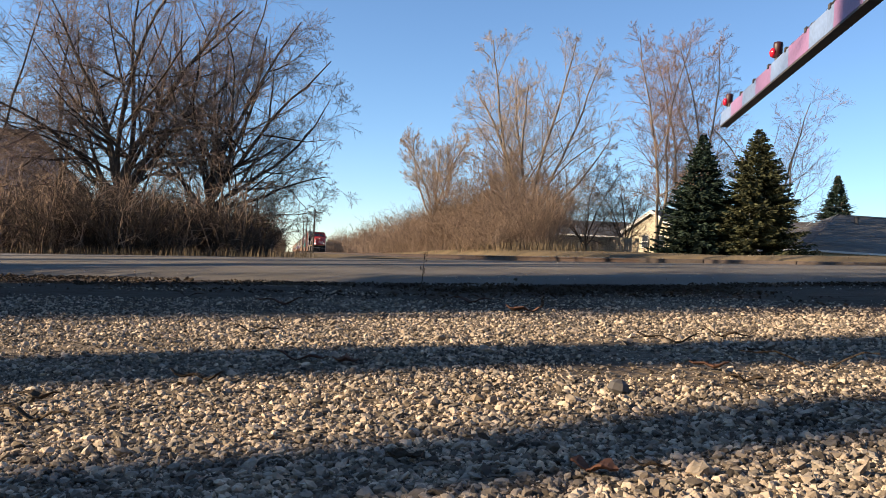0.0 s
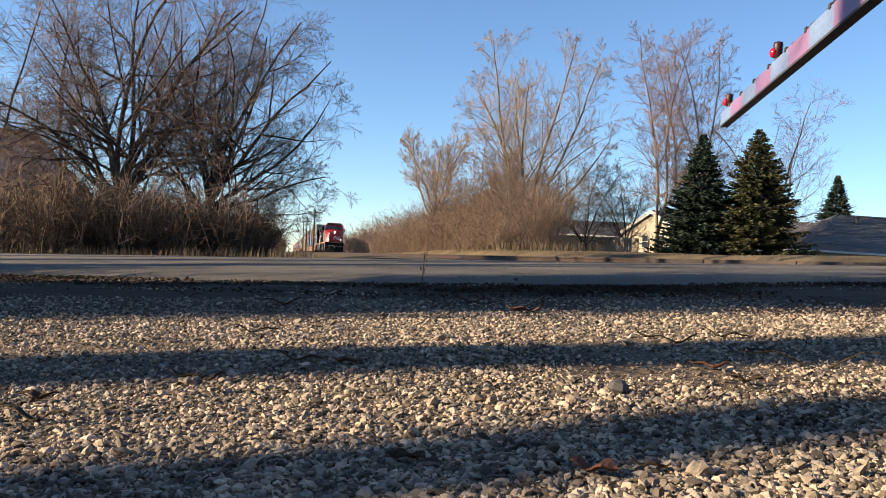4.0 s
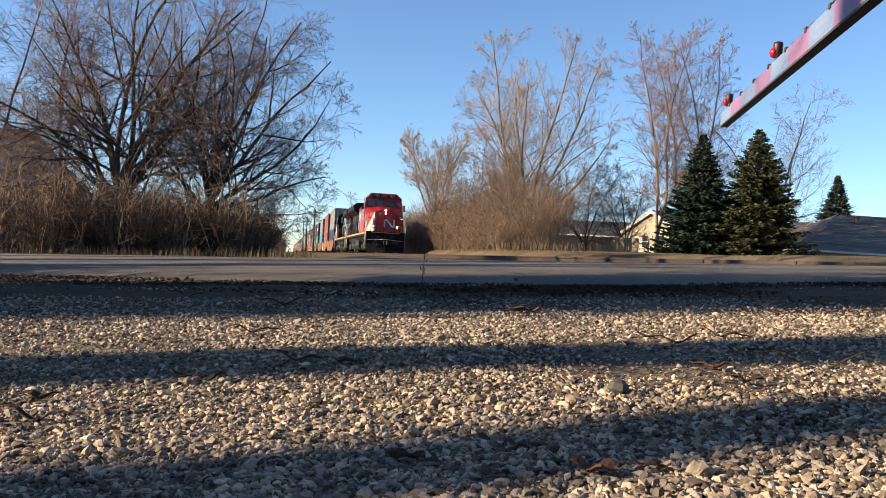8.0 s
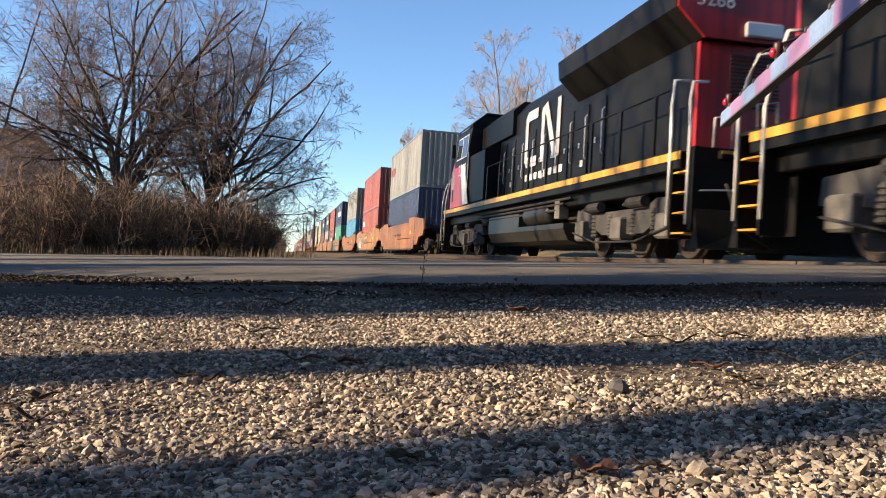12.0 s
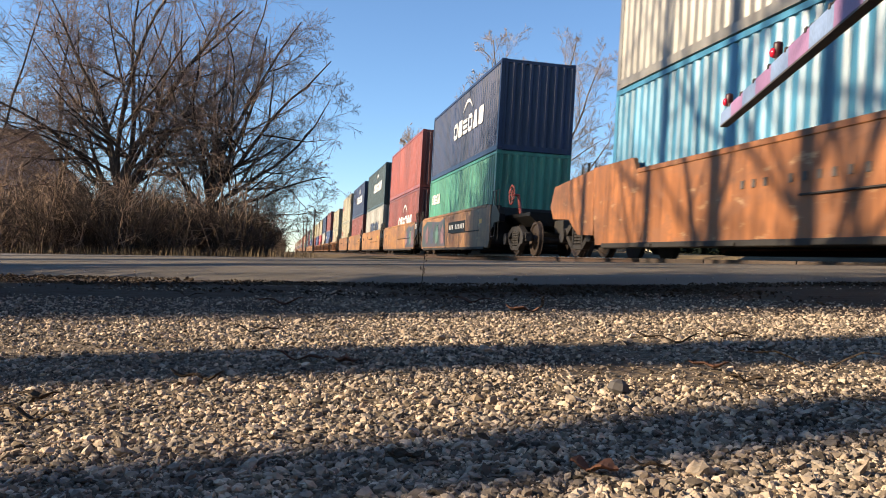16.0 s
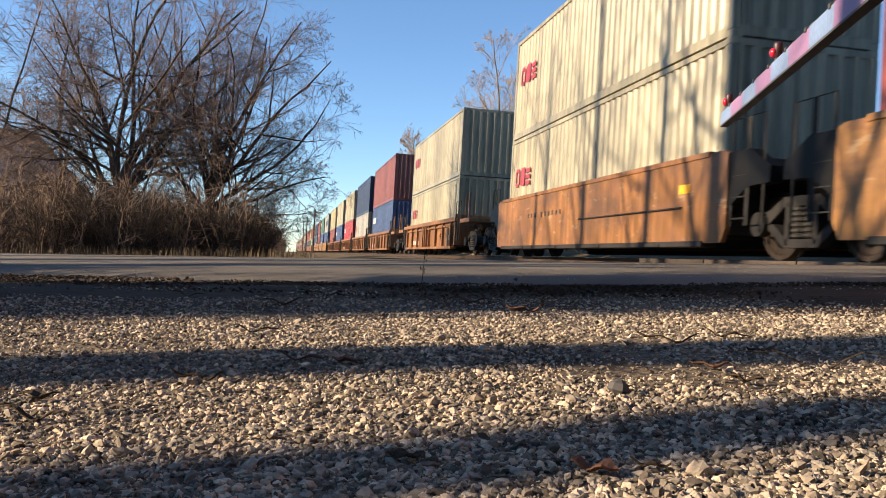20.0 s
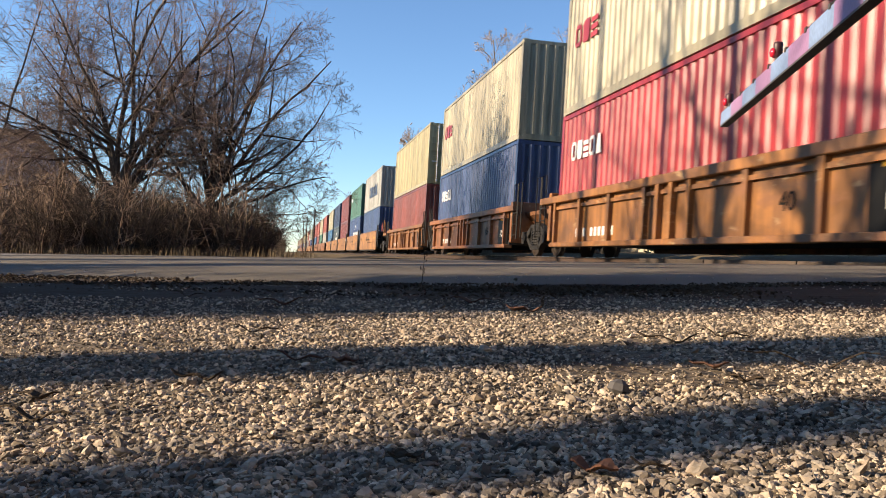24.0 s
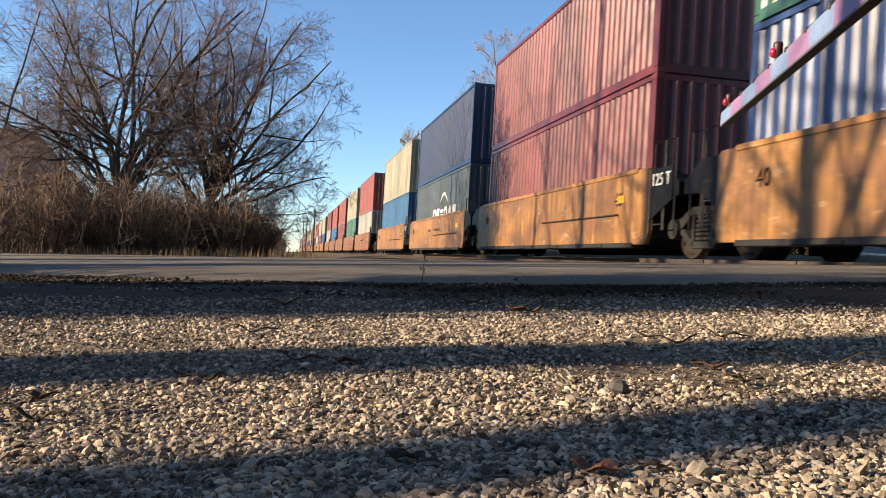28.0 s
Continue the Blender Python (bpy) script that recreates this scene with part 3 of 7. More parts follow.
mb = Mesher().lathe((0, 0, 0), "z", [(-0.008, 0.007), (-0.002, 0.0135), (0.006, 0.011), (0.010, 0.004)], 7)
solid("stone", mb, M["gate_dark"], "dark green-grey stone lying on the gravel", "stone", "larger stones on the gravel", m=pose(0.211, 0.96, land(0.211, 0.96) + 0.006, 0, 10, 20))
rnd = random.Random(12)
LITTER = ((-0.195, 1.215, 0.075, 0.010, "split red-brown strip of bark"), (-0.129, 1.185, 0.038, 0.030, "curled red-brown dead leaf"), (-0.297, 1.036, 0.070, 0.010, "dark strip of bark"), (0.385, 1.18, 0.055, 0.020, "curled red-brown dead leaf"),
          (0.557, 1.25, 0.20, 0.006, "thin dark stalk"), (0.384, 1.035, 0.045, 0.022, "curled dark dead leaf"), (0.121, 0.619, 0.036, 0.022, "red-brown dead leaf"), (0.165, 0.628, 0.03, 0.004, "dark broken twig"),
          (0.232, 2.30, 0.10, 0.04, "curled red-brown dead leaf"), (0.434, 1.58, 0.12, 0.012, "dark strip of bark"), (-0.43, 0.905, 0.05, 0.014, "dark strip of bark"), (-0.38, 0.80, 0.08, 0.005, "dark broken twig"), (-0.369, 1.69, 0.09, 0.010, "dark strip of bark"),
          (0.574, 1.65, 0.10, 0.010, "dark broken twig"), (-0.02, 0.66, 0.030, 0.016, "dark dead leaf"), (0.55, 1.42, 0.06, 0.010, "dark broken twig"), (-0.5, 2.6, 0.16, 0.03, "crumpled red-brown leaf"), (0.1, 2.75, 0.14, 0.03, "crumpled red-brown leaf"), (-0.9, 3.0, 0.12, 0.012, "dark broken twig"))
for i, (x, y, ln, w, label) in enumerate(LITTER):
    n = 8
    vs, fs = [], []
    turn = rnd.uniform(-0.5, 0.5)
    for k in range(n + 1):
        f = k / n - 0.5
        ww = w * (1 - (2 * f) ** 2) ** 0.5 * (0.42 + 0.2 * math.sin(9 * f + 2 * i) + rnd.uniform(-0.1, 0.1)) + 0.0008
        cx, cy, cz = f * ln, 0.04 * ln * math.sin(3 * f + i), 0.005 + 0.45 * ln * f * f + 0.05 * ln * math.sin(11 * f + i)
        for e, dz in ((-1, 0.35 * ww), (0, 0), (1, 0.35 * ww)):
            vs.append((cx, cy + e * ww, cz + dz))
            vs.append((cx, cy + e * ww, cz + dz + 0.0015))
    for k in range(n):
        for e in range(2):
            q = 6 * k + 2 * e
            fs += [(q, q + 2, q + 8, q + 6), (q + 1, q + 7, q + 9, q + 3)]
        q = 6 * k
        fs += [(q, q + 6, q + 7, q + 1), (q + 4, q + 5, q + 11, q + 10)]
    fs += [(0, 1, 3, 2), (2, 3, 5, 4), (6 * n, 6 * n + 2, 6 * n + 3, 6 * n + 1), (6 * n + 2, 6 * n + 4, 6 * n + 5, 6 * n + 3)]
    kind_ = "twig" if "twig" in label or "stalk" in label else "leaf" if "lea" in label else "bark"
    solid({"twig": "twig", "leaf": "dead_leaf", "bark": "bark_scrap"}[kind_], Mesher().add(vs, fs), M["bark_chip"] if "red" in label else M["soil"], label + " lying on the gravel", kind_, "litter on the gravel", m=pose(x, y, land(x, y), 0, 0, math.degrees(turn)))

# ---------------------------------------------------------------- plants
def weed(x, y, height, seed, label):
    """A dead branching weed with small seed heads, standing in the gravel."""
    rnd = random.Random(seed)
    w = thing("dead_weed", label, "weed", "weeds", m=Matrix.Translation((x, y, land(x, y))))
    stalk = [(0.03 * height * math.sin(2.2 * k / 6), 0, height * k / 6 - 0.004) for k in range(7)]
    part("stalk", Mesher().tube(stalk, 0.012 * height + 0.001, 6, 0.0008), M["soil"], w)
    for k in range(9):
        f = rnd.uniform(0.25, 1.0)
        c = Vector((0.03 * height * math.sin(2.2 * f), 0, height * f))
        a = rnd.uniform(0, 6.28)
        tip = c + Vector((math.cos(a), math.sin(a), rnd.uniform(0.5, 1.4))) * height * 0.09
        part("shoot", Mesher().tube([c, tip], 0.0012, 4, 0.0006).lathe(tuple(tip), "z", [(-0.004, 0.001), (0, 0.0035), (0.006, 0.001)], 5), M["soil"], w)
    return w


weed(-0.10, 4.32, 0.165, 1, "dark dead weed stalk standing at the road's edge")
weed(0.30, 2.45, 0.035, 2, "small dry weed sprig in the gravel")

# dark crumbled mulch and turf clods along the road's edge
clods = Mesher()
rnd = random.Random(40)
for i in range(260):
    x = -2.1 + 0.9 * rnd.gauss(0, 0.5) if i < 170 else rnd.uniform(-1.4, 2.4)
    y = near_edge(x) - 0.05 - abs(rnd.gauss(0, 0.22))
    r = rnd.uniform(0.005, 0.016) * (1.1 if i < 170 else 0.4)
    k = len(clods.v)
    clods.lathe((0, 0, 0), "z", [(-0.5 * r, 0.6 * r), (0.1 * r, r), (0.5 * r, 0.6 * r), (0.75 * r, 0.15 * r)], 6)
    for n_ in range(k, len(clods.v)):
        v = clods.v[n_]
        clods.v[n_] = (x + v[0] * rnd.uniform(0.6, 1.7), y + v[1] * rnd.uniform(0.6, 1.4), land(x, y) + 0.3 * r + v[2] * rnd.uniform(0.6, 1.3))
tagged(part("soil_clods", clods, M["soil"], None), "crumbled dark brown mulch and turf along the road's edge", "soil", "", "stuff")


class Wood:
    """Segments of branches, turned into tapered tubes all at once."""

    def __init__(self):
        self.a, self.b, self.ra, self.rb = [], [], [], []

    def seg(self, a, b, ra, rb):
        self.a.append(a), self.b.append(b), self.ra.append(ra), self.rb.append(rb)

    def mesh(self, name, sides):
        a, b = np.array(self.a), np.array(self.b)
        ra, rb = np.array(self.ra)[:, None], np.array(self.rb)[:, None]
        d = b - a
        d /= np.linalg.norm(d, axis=1, keepdims=True) + 1e-9
        ref = np.where(np.abs(d[:, 2:3]) < 0.9, np.array([[0, 0, 1.0]]), np.array([[1.0, 0, 0]]))
        u = np.cross(d, ref)
        u /= np.linalg.norm(u, axis=1, keepdims=True)
        w = np.cross(d, u)
        n = len(a)
        vs = np.zeros((n, 2 * sides, 3))
        for k in range(sides):
            c, s = math.cos(2 * math.pi * k / sides), math.sin(2 * math.pi * k / sides)
            vs[:, k] = a + (u * c + w * s) * ra
            vs[:, sides + k] = b + (u * c + w * s) * rb
        quad = np.array([(k, (k + 1) % sides, sides + (k + 1) % sides, sides + k) for k in range(sides)])
        fs = (quad[None] + (np.arange(n) * 2 * sides)[:, None, None]).reshape(-1, 4)
        me = bpy.data.meshes.new(name)
        me.vertices.add(n * 2 * sides)
        me.vertices.foreach_set("co", vs.reshape(-1))
        me.loops.add(len(fs) * 4)
        me.loops.foreach_set("vertex_index", fs.reshape(-1))
        me.polygons.add(len(fs))
        me.polygons.foreach_set("loop_start", np.arange(len(fs)) * 4)
        me.polygons.foreach_set("loop_total", np.full(len(fs), 4))
        me.update(calc_edges=True)
        me.shade_smooth()
        return me


def rnd_dir(rnd):
    while True:
        v = Vector((rnd.uniform(-1, 1), rnd.uniform(-1, 1), rnd.uniform(-1, 1)))
        if 0.05 < v.length < 1:
            return v.normalized()


def limb(trunk, twigs, p, d, length, r, level, rnd, o):
    """One limb, bent and tapered as it grows, and the limbs that leave it."""
    n = (o["bends"], 5, 4, 3, 2)[level]
    hull = o["hull"]
    q, path = Vector(p), []
    for i in range(n):
        d = (d + rnd_dir(rnd) * o["wander"][level] + Vector((0, 0, o["lift"][level]))).normalized()
        e = q + d * (length / n)
        if hull and i and sum(((e[a] - hull[a]) / hull[3 + a]) ** 2 for a in range(3)) > 1.0 + 0.12 * rnd.random() and e.z > 0.5 * hull[2]:
            n = i
            break
        r0, r1 = max(r * (1 - 0.8 * i / n), o["thin"]), max(r * (1 - 0.8 * (i + 1) / n), o["thin"] * 0.7)
        (trunk if level < 2 and r0 > o["split"] else twigs).seg(q, e, r0, r1)
        path.append((q, e, d, r1))
        q = e
    if level >= len(o["kids"]):
        return
    count = o["kids"][level]
    spin = rnd.uniform(0, 6.3)
    for i in range(count):
        k = o["bare"][min(level, 1)]
        k += (1 - k) * (i + rnd.random()) / count
        s, e, dd, rr = path[min(int(k * n), n - 1)]
        at = s.lerp(e, k * n - int(k * n))
        spin += 2.4 + rnd.uniform(-0.6, 0.6)
        u = dd.orthogonal().normalized()
        side = u * math.cos(spin) + dd.cross(u) * math.sin(spin)
        ang = radians(rnd.uniform(*o["angle"])) * (1.0, 0.95, 0.75, 0.75)[level]
        nd = dd * math.cos(ang) + side * math.sin(ang)
        limb(trunk, twigs, at, nd, length * (1.0 - 0.62 * k) * o["ratio"][level] * rnd.uniform(0.55, 1.15), min(rr, rr * rnd.uniform(0.4, 0.6) * o["stout"]), level + 1, rnd, o)


def bare_tree(name, x, y, height, crown, seed, label, bark, twig, stems=1, fork=0.2, tilt=(6, 34), girth=0.012, boughs=(), **over):
    """A leafless tree: a trunk that forks into stems which fan out to that height and crown radius; boughs are further limbs (from, to, radius)."""
    o = dict(bends=9, wander=(0.17, 0.22, 0.16, 0.10, 0.08), lift=(0.012, 0.015, 0.005, 0.0, 0.0), thin=0.006, split=0.02, bare=(0.06, 0.06), kids=(15, 9, 8), angle=(34, 72), ratio=(0.62, 0.60, 0.78, 0.7), hull=None, stout=1.0)
    o.update(over)
    rnd = random.Random(seed)
    tree = thing(name, label, "tree", m=Matrix.Translation(put(x, y) - Vector((0, 0, 0.05))))
    trunk, twigs = Wood(), Wood()
    top = Vector((rnd.uniform(-0.15, 0.15), rnd.uniform(-0.15, 0.15), height * fork))
    if fork:
        trunk.seg(Vector((0, 0, 0)), top, height * girth * 1.35, height * girth * 1.1)
    for i in range(stems):
        a = 6.283 * (i + 0.35 * rnd.random()) / stems + seed
        lean = radians(tilt[0] + (tilt[1] - tilt[0]) * ((i * 0.618 + 0.3) % 1.0)) if stems > 1 else 0.0
        d = Vector((math.cos(a) * math.sin(lean), math.sin(a) * math.sin(lean), math.cos(lean)))
        ln = height * (1 - fork) * rnd.uniform(0.88, 1.0) / math.cos(lean)
        ln = min(ln, crown / max(math.sin(lean), 0.05)) * (1 if stems > 1 else 1 / 0.97)
        limb(trunk, twigs, top * (1.0 if i < 2 else rnd.uniform(0.35, 1.0)) if fork else Vector((0.12 * math.cos(a), 0.12 * math.sin(a), 0)) * (stems > 1), d, ln, height * girth * (0.75 if stems > 1 else 1), 0, rnd, o)
    for z, to, r in boughs:
        v = Vector(to) - Vector((0, 0, z))
        limb(trunk, twigs, Vector((0, 0, z)), v.normalized(), v.length, r, 0, rnd, o)
    part("trunk", trunk.mesh("trunk", 7), M[bark], tree)
    part("crown", twigs.mesh("crown", 3), M[twig], tree, "fine bare twigs")
    return tree


DARK = "tall dark bare deciduous tree with a wide twiggy crown"
# big bare trees over the hedge beside the track
bare_tree("bare_tree", -9.6, 24.5, 9.9, 4.2, 3, DARK, "bark", "twig", stems=2, fork=0.2, tilt=(4, 14), thin=0.0052, girth=0.0115, stout=1.3, bends=11, kids=(11, 7, 6, 2), ratio=(0.66, 0.72, 0.74, 0.7), angle=(30, 72), bare=(0.12, 0.06), hull=(-0.2, 0, 5.7, 4.1, 3.6, 4.9),
          boughs=((1.7, (-2.6, 0.5, 6.0), 0.085), (1.9, (-1.6, -0.5, 7.8), 0.10), (2.2, (1.5, 0.6, 9.0), 0.10), (1.8, (2.4, -0.4, 7.2), 0.095), (1.6, (3.6, 0.5, 6.0), 0.085), (1.5, (-3.4, -0.4, 4.4), 0.06), (1.5, (2.2, 0.4, 4.3), 0.055), (1.3, (-2.8, 0.3, 2.9), 0.045), (1.3, (2.9, -0.5, 3.0), 0.045), (1.7, (0.9, 0.7, 6.8), 0.08), (1.7, (-0.8, -0.7, 6.4), 0.07), (1.6, (-3.8, 0.6, 6.6), 0.06)))
bare_tree("bare_tree", -7.1, 25.0, 7.2, 3.8, 11, "spreading bare tree with forked trunks over the hedge", "bark", "twig", stems=2, fork=0.22, tilt=(6, 16), thin=0.0052, girth=0.0115, stout=1.3, bends=11, kids=(10, 7, 5, 2), ratio=(0.66, 0.74, 0.8, 0.8), angle=(30, 72), bare=(0.12, 0.06), hull=(1.1, 0, 4.75, 3.35, 3.2, 3.75),
          boughs=((1.5, (0.6, 0.3, 7.2), 0.085), (1.6, (1.6, -0.4, 7.6), 0.085), (1.7, (2.7, 0.3, 6.7), 0.08), (1.6, (3.6, -0.5, 5.6), 0.075), (1.5, (4.0, 0.4, 4.6), 0.07), (1.4, (3.6, -0.2, 3.7), 0.06), (1.3, (2.9, 0.3, 2.9), 0.045), (1.6, (-1.6, 0.4, 6.4), 0.07), (1.2, (-1.9, -0.3, 4.4), 0.055), (1.0, (2.3, -0.5, 2.2), 0.03), (1.2, (3.3, 0.6, 2.5), 0.04), (1.4, (-2.8, 0.5, 3.2), 0.05), (1.5, (2.2, 0.8, 4.4), 0.06), (1.6, (0.2, -0.8, 5.2), 0.06)))
bare_tree("bare_tree", -12.2, 26.5, 9.4, 2.6, 21, DARK, "bark", "twig", stems=3, fork=0.15, tilt=(3, 18), thin=0.0052, girth=0.0075, kids=(15, 9, 8), ratio=(0.5, 0.7, 0.75))
bare_tree("bare_tree", -14.6, 28.0, 5.6, 3.0, 31, "dark bare deciduous tree before the grey house", "bark", "twig", stems=5, fork=0.08, tilt=(10, 60), thin=0.0055, girth=0.008, kids=(14, 8, 8))
bare_tree("bare_tree", -8.6, 30.5, 10.8, 3.8, 34, "tall dark bare deciduous tree beside the track", "bark", "twig", stems=4, fork=0.3, tilt=(4, 40), girth=0.008, thin=0.0045, kids=(11, 7, 6), ratio=(0.6, 0.7, 0.75), hull=(0.4, 0, 6.0, 3.6, 3.6, 5.2))
bare_tree("bare_tree", -13.6, 24.0, 8.8, 3.4, 37, DARK, "bark", "twig", stems=4, fork=0.16, tilt=(5, 40), thin=0.0045, girth=0.007, stout=1.2, kids=(10, 6, 5), ratio=(0.6, 0.7, 0.75), hull=(0.3, 0, 5.4, 3.4, 3.2, 4.2))
# an overhanging sapling beside the gravel
bare_tree("bare_tree", -4.7, 4.3, 3.6, 1.3, 36, "bare sapling with long boughs that overhang the gravel", "bark", "twig", stems=3, fork=0.1, tilt=(5, 25), thin=0.0022, kids=(8, 5, 3), girth=0.006,
          boughs=((1.45, (2.15, 0.3, 1.86), 0.013), (1.2, (1.75, 0.5, 1.95), 0.011)))
# pale trees beyond the track
PALE = "slender bare tree with upright reddish twigs"
UP = dict(lift=(0.002, 0.03, 0.02, 0.01, 0.0), angle=(26, 60))
bare_tree("bare_tree", 5.7, 60.0, 17.2, 6.4, 41, "tall pale bare cottonwood with upswept limbs", "bark_light", "twig_pale", stems=9, fork=0.10, tilt=(5, 56), girth=0.0105, thin=0.0085, split=0.03, bends=12, kids=(13, 8, 7, 3), ratio=(0.46, 0.62, 0.72, 0.7), bare=(0.2, 0.08), wander=(0.12, 0.18, 0.16, 0.12, 0.08), lift=(0.02, 0.03, 0.02, 0.01, 0.0), angle=(24, 56), hull=(0.7, 0, 10.4, 6.2, 5.0, 6.8))
bare_tree("bare_tree", -1.0, 80.0, 13.4, 3.8, 43, "pale bare tree rising from the thicket", "bark_light", "twig_pale", stems=6, fork=0.2, tilt=(3, 30), thin=0.011, split=0.03, kids=(13, 8, 7, 2), ratio=(0.5, 0.62, 0.72, 0.7), bare=(0.3, 0.08), lift=(0.012, 0.05, 0.03, 0.01, 0.0), angle=(20, 46), hull=(0, 0, 9.2, 3.8, 3.6, 4.6))
for i, (tx, ty, th) in enumerate(((3.0, 57.5, 7.6), (4.4, 56.0, 6.2), (1.6, 62.0, 7.4), (-0.2, 66.0, 7.0), (7.6, 59.0, 5.6))):
    bare_tree("sapling", tx, ty, th, 2.4, 140 + i, "slender reddish bare sapling in the thicket", "bark_light", "brush", stems=6, fork=0.04, tilt=(3, 32), thin=0.008, split=0.02, girth=0.006, kids=(14, 8, 6), ratio=(0.5, 0.62, 0.72), bare=(0.15, 0.08), lift=(0.012, 0.05, 0.03, 0.01, 0.0), angle=(22, 50))
bare_tree("bare_tree", 10.6, 62.0, 7.4, 3.2, 45, "low spreading dark bare tree by the fence", "bark", "twig", stems=5, fork=0.1, tilt=(12, 48), thin=0.009, split=0.03, kids=(14, 8, 8))
bare_tree("bare_tree", 13.6, 63.0, 6.8, 3.0, 46, "low spreading dark bare tree by the fence", "bark", "twig", stems=5, fork=0.1, tilt=(12, 46), thin=0.009, split=0.03, kids=(14, 8, 8))
bare_tree("bare_tree", 14.6, 57.0, 16.0, 3.2, 47, PALE, "bark_light", "twig_red", stems=2, fork=0.08, tilt=(3, 9), girth=0.0095, thin=0.010, split=0.03, ratio=(0.36, 0.6, 0.78), kids=(22, 9, 9), **UP)
bare_tree("bare_tree", 16.8, 58.0, 15.6, 3.0, 49, PALE, "bark_light", "twig_red", stems=2, fork=0.08, tilt=(2, 8), girth=0.0095, thin=0.010, split=0.03, ratio=(0.34, 0.6, 0.78), kids=(22, 9, 9), **UP)
bare_tree("bare_tree", 18.8, 60.0, 16.2, 3.4, 51, PALE, "bark_light", "twig_red", stems=2, fork=0.08, tilt=(3, 11), girth=0.0095, thin=0.010, split=0.03, ratio=(0.36, 0.6, 0.78), kids=(22, 9, 9), **UP)
bare_tree("bare_tree", 24.2, 61.0, 12.0, 6.0, 53, "bare tree with long arching boughs behind the spruces", "bark_light", "twig_red", stems=6, fork=0.2, tilt=(14, 56), thin=0.010, split=0.03, kids=(12, 7, 7))
bare_tree("bare_tree", 32.5, 88.0, 7.5, 2.8, 55, "small reddish bare tree behind the houses", "bark_light", "twig_red", stems=6, fork=0.1, tilt=(8, 34), thin=0.016, split=0.04, kids=(12, 7, 4))
# trees beside the pull-in whose shadows cross the gravel, the road and the train
SH, SN = Vector((math.sin(SUN_AZ), math.cos(SUN_AZ))), Vector((-math.cos(SUN_AZ), math.sin(SUN_AZ)))
for i, (q, back, h, r, g) in enumerate(((-0.90, 8.0, 9.0, 2.0, 0.0155), (0.78, 10.0, 11.0, 2.4, 0.024), (2.47, 11.0, 12.0, 2.6, 0.026), (3.25, 12.5, 12.0, 2.8, 0.028),
                                       (6.9, 15.5, 17.0, 4.0, 0.020), (8.9, 17.0, 17.5, 4.0, 0.022), (10.9, 16.0, 17.5, 4.2, 0.020), (13.4, 18.0, 17.0, 4.0, 0.016), (16.5, 19.0, 17.0, 4.0, 0.016), (20.0, 20.0, 16.0, 4.0, 0.016))):
    p = SN * q - SH * back
    tree = bare_tree("bare_tree", p.x, p.y, h, r, 60 + i, "bare roadside tree beside the gravel", "bark", "twig", fork=0, girth=g, bare=(0.55 if i < 4 else 0.3, 0.1), thin=0.009, kids=(12, 7, 4), wander=(0.02, 0.2, 0.26, 0.3, 0.3), lift=(0.06, 0.03, 0.01, 0, 0), ratio=(0.55, 0.62, 0.7))
    if i < 2:       # two of them lean towards the track
        tree.matrix_basis = tree.matrix_basis @ Matrix.Rotation(radians((25.0, 6.0)[i]), 4, Vector((-SH.x, -SH.y, 0)))


def brush(name, along, count, height, seed, material, label, thin=0.006):
    """A thicket: many leaning stems with side shoots, between two lateral bounds of a strip along the track."""
    rnd = random.Random(seed)
    w = Wood()
    for i in range(count):
        s0, s1, l0, l1 = along
        k = rnd.random()
        s = s0 + (s1 - s0) * k ** 1.5
        lat = rnd.uniform(l0, l1)
        p = on_track(s, lat)
        p = Vector((p.x, p.y, ground_z(p.x, p.y) - 0.05))
        h = height(s, lat) * rnd.uniform(0.45, 1.0)
        d = Vector((rnd.uniform(-0.35, 0.35), rnd.uniform(-0.35, 0.35), 1)).normalized()
        q, r = Vector(p), 0.004 + 0.004 * h
        th = thin * (1 + s / 60)
        for j in range(4):
            d = (d + rnd_dir(rnd) * 0.22).normalized()
            e = q + d * h / 4
            w.seg(q, e, max(r, th), max(r * 0.75, th))
            for m in range(3):
                sd = (d * 0.7 + rnd_dir(rnd) * 0.9).normalized()
                f = e + sd * h * rnd.uniform(0.12, 0.3)
                w.seg(e, f, max(r * 0.5, th), th * 0.7)
                g = f + (sd + rnd_dir(rnd) * 0.7).normalized() * h * rnd.uniform(0.08, 0.2)
                w.seg(f, g, th * 0.8, th * 0.6)
            q, r = e, r * 0.75
    ob = part(name, w.mesh(name, 3), M[material], None)
    return tagged(ob, label, "thicket", "", "stuff")


UNDER = "dense bare brown undergrowth beside the track, shade in its colour"


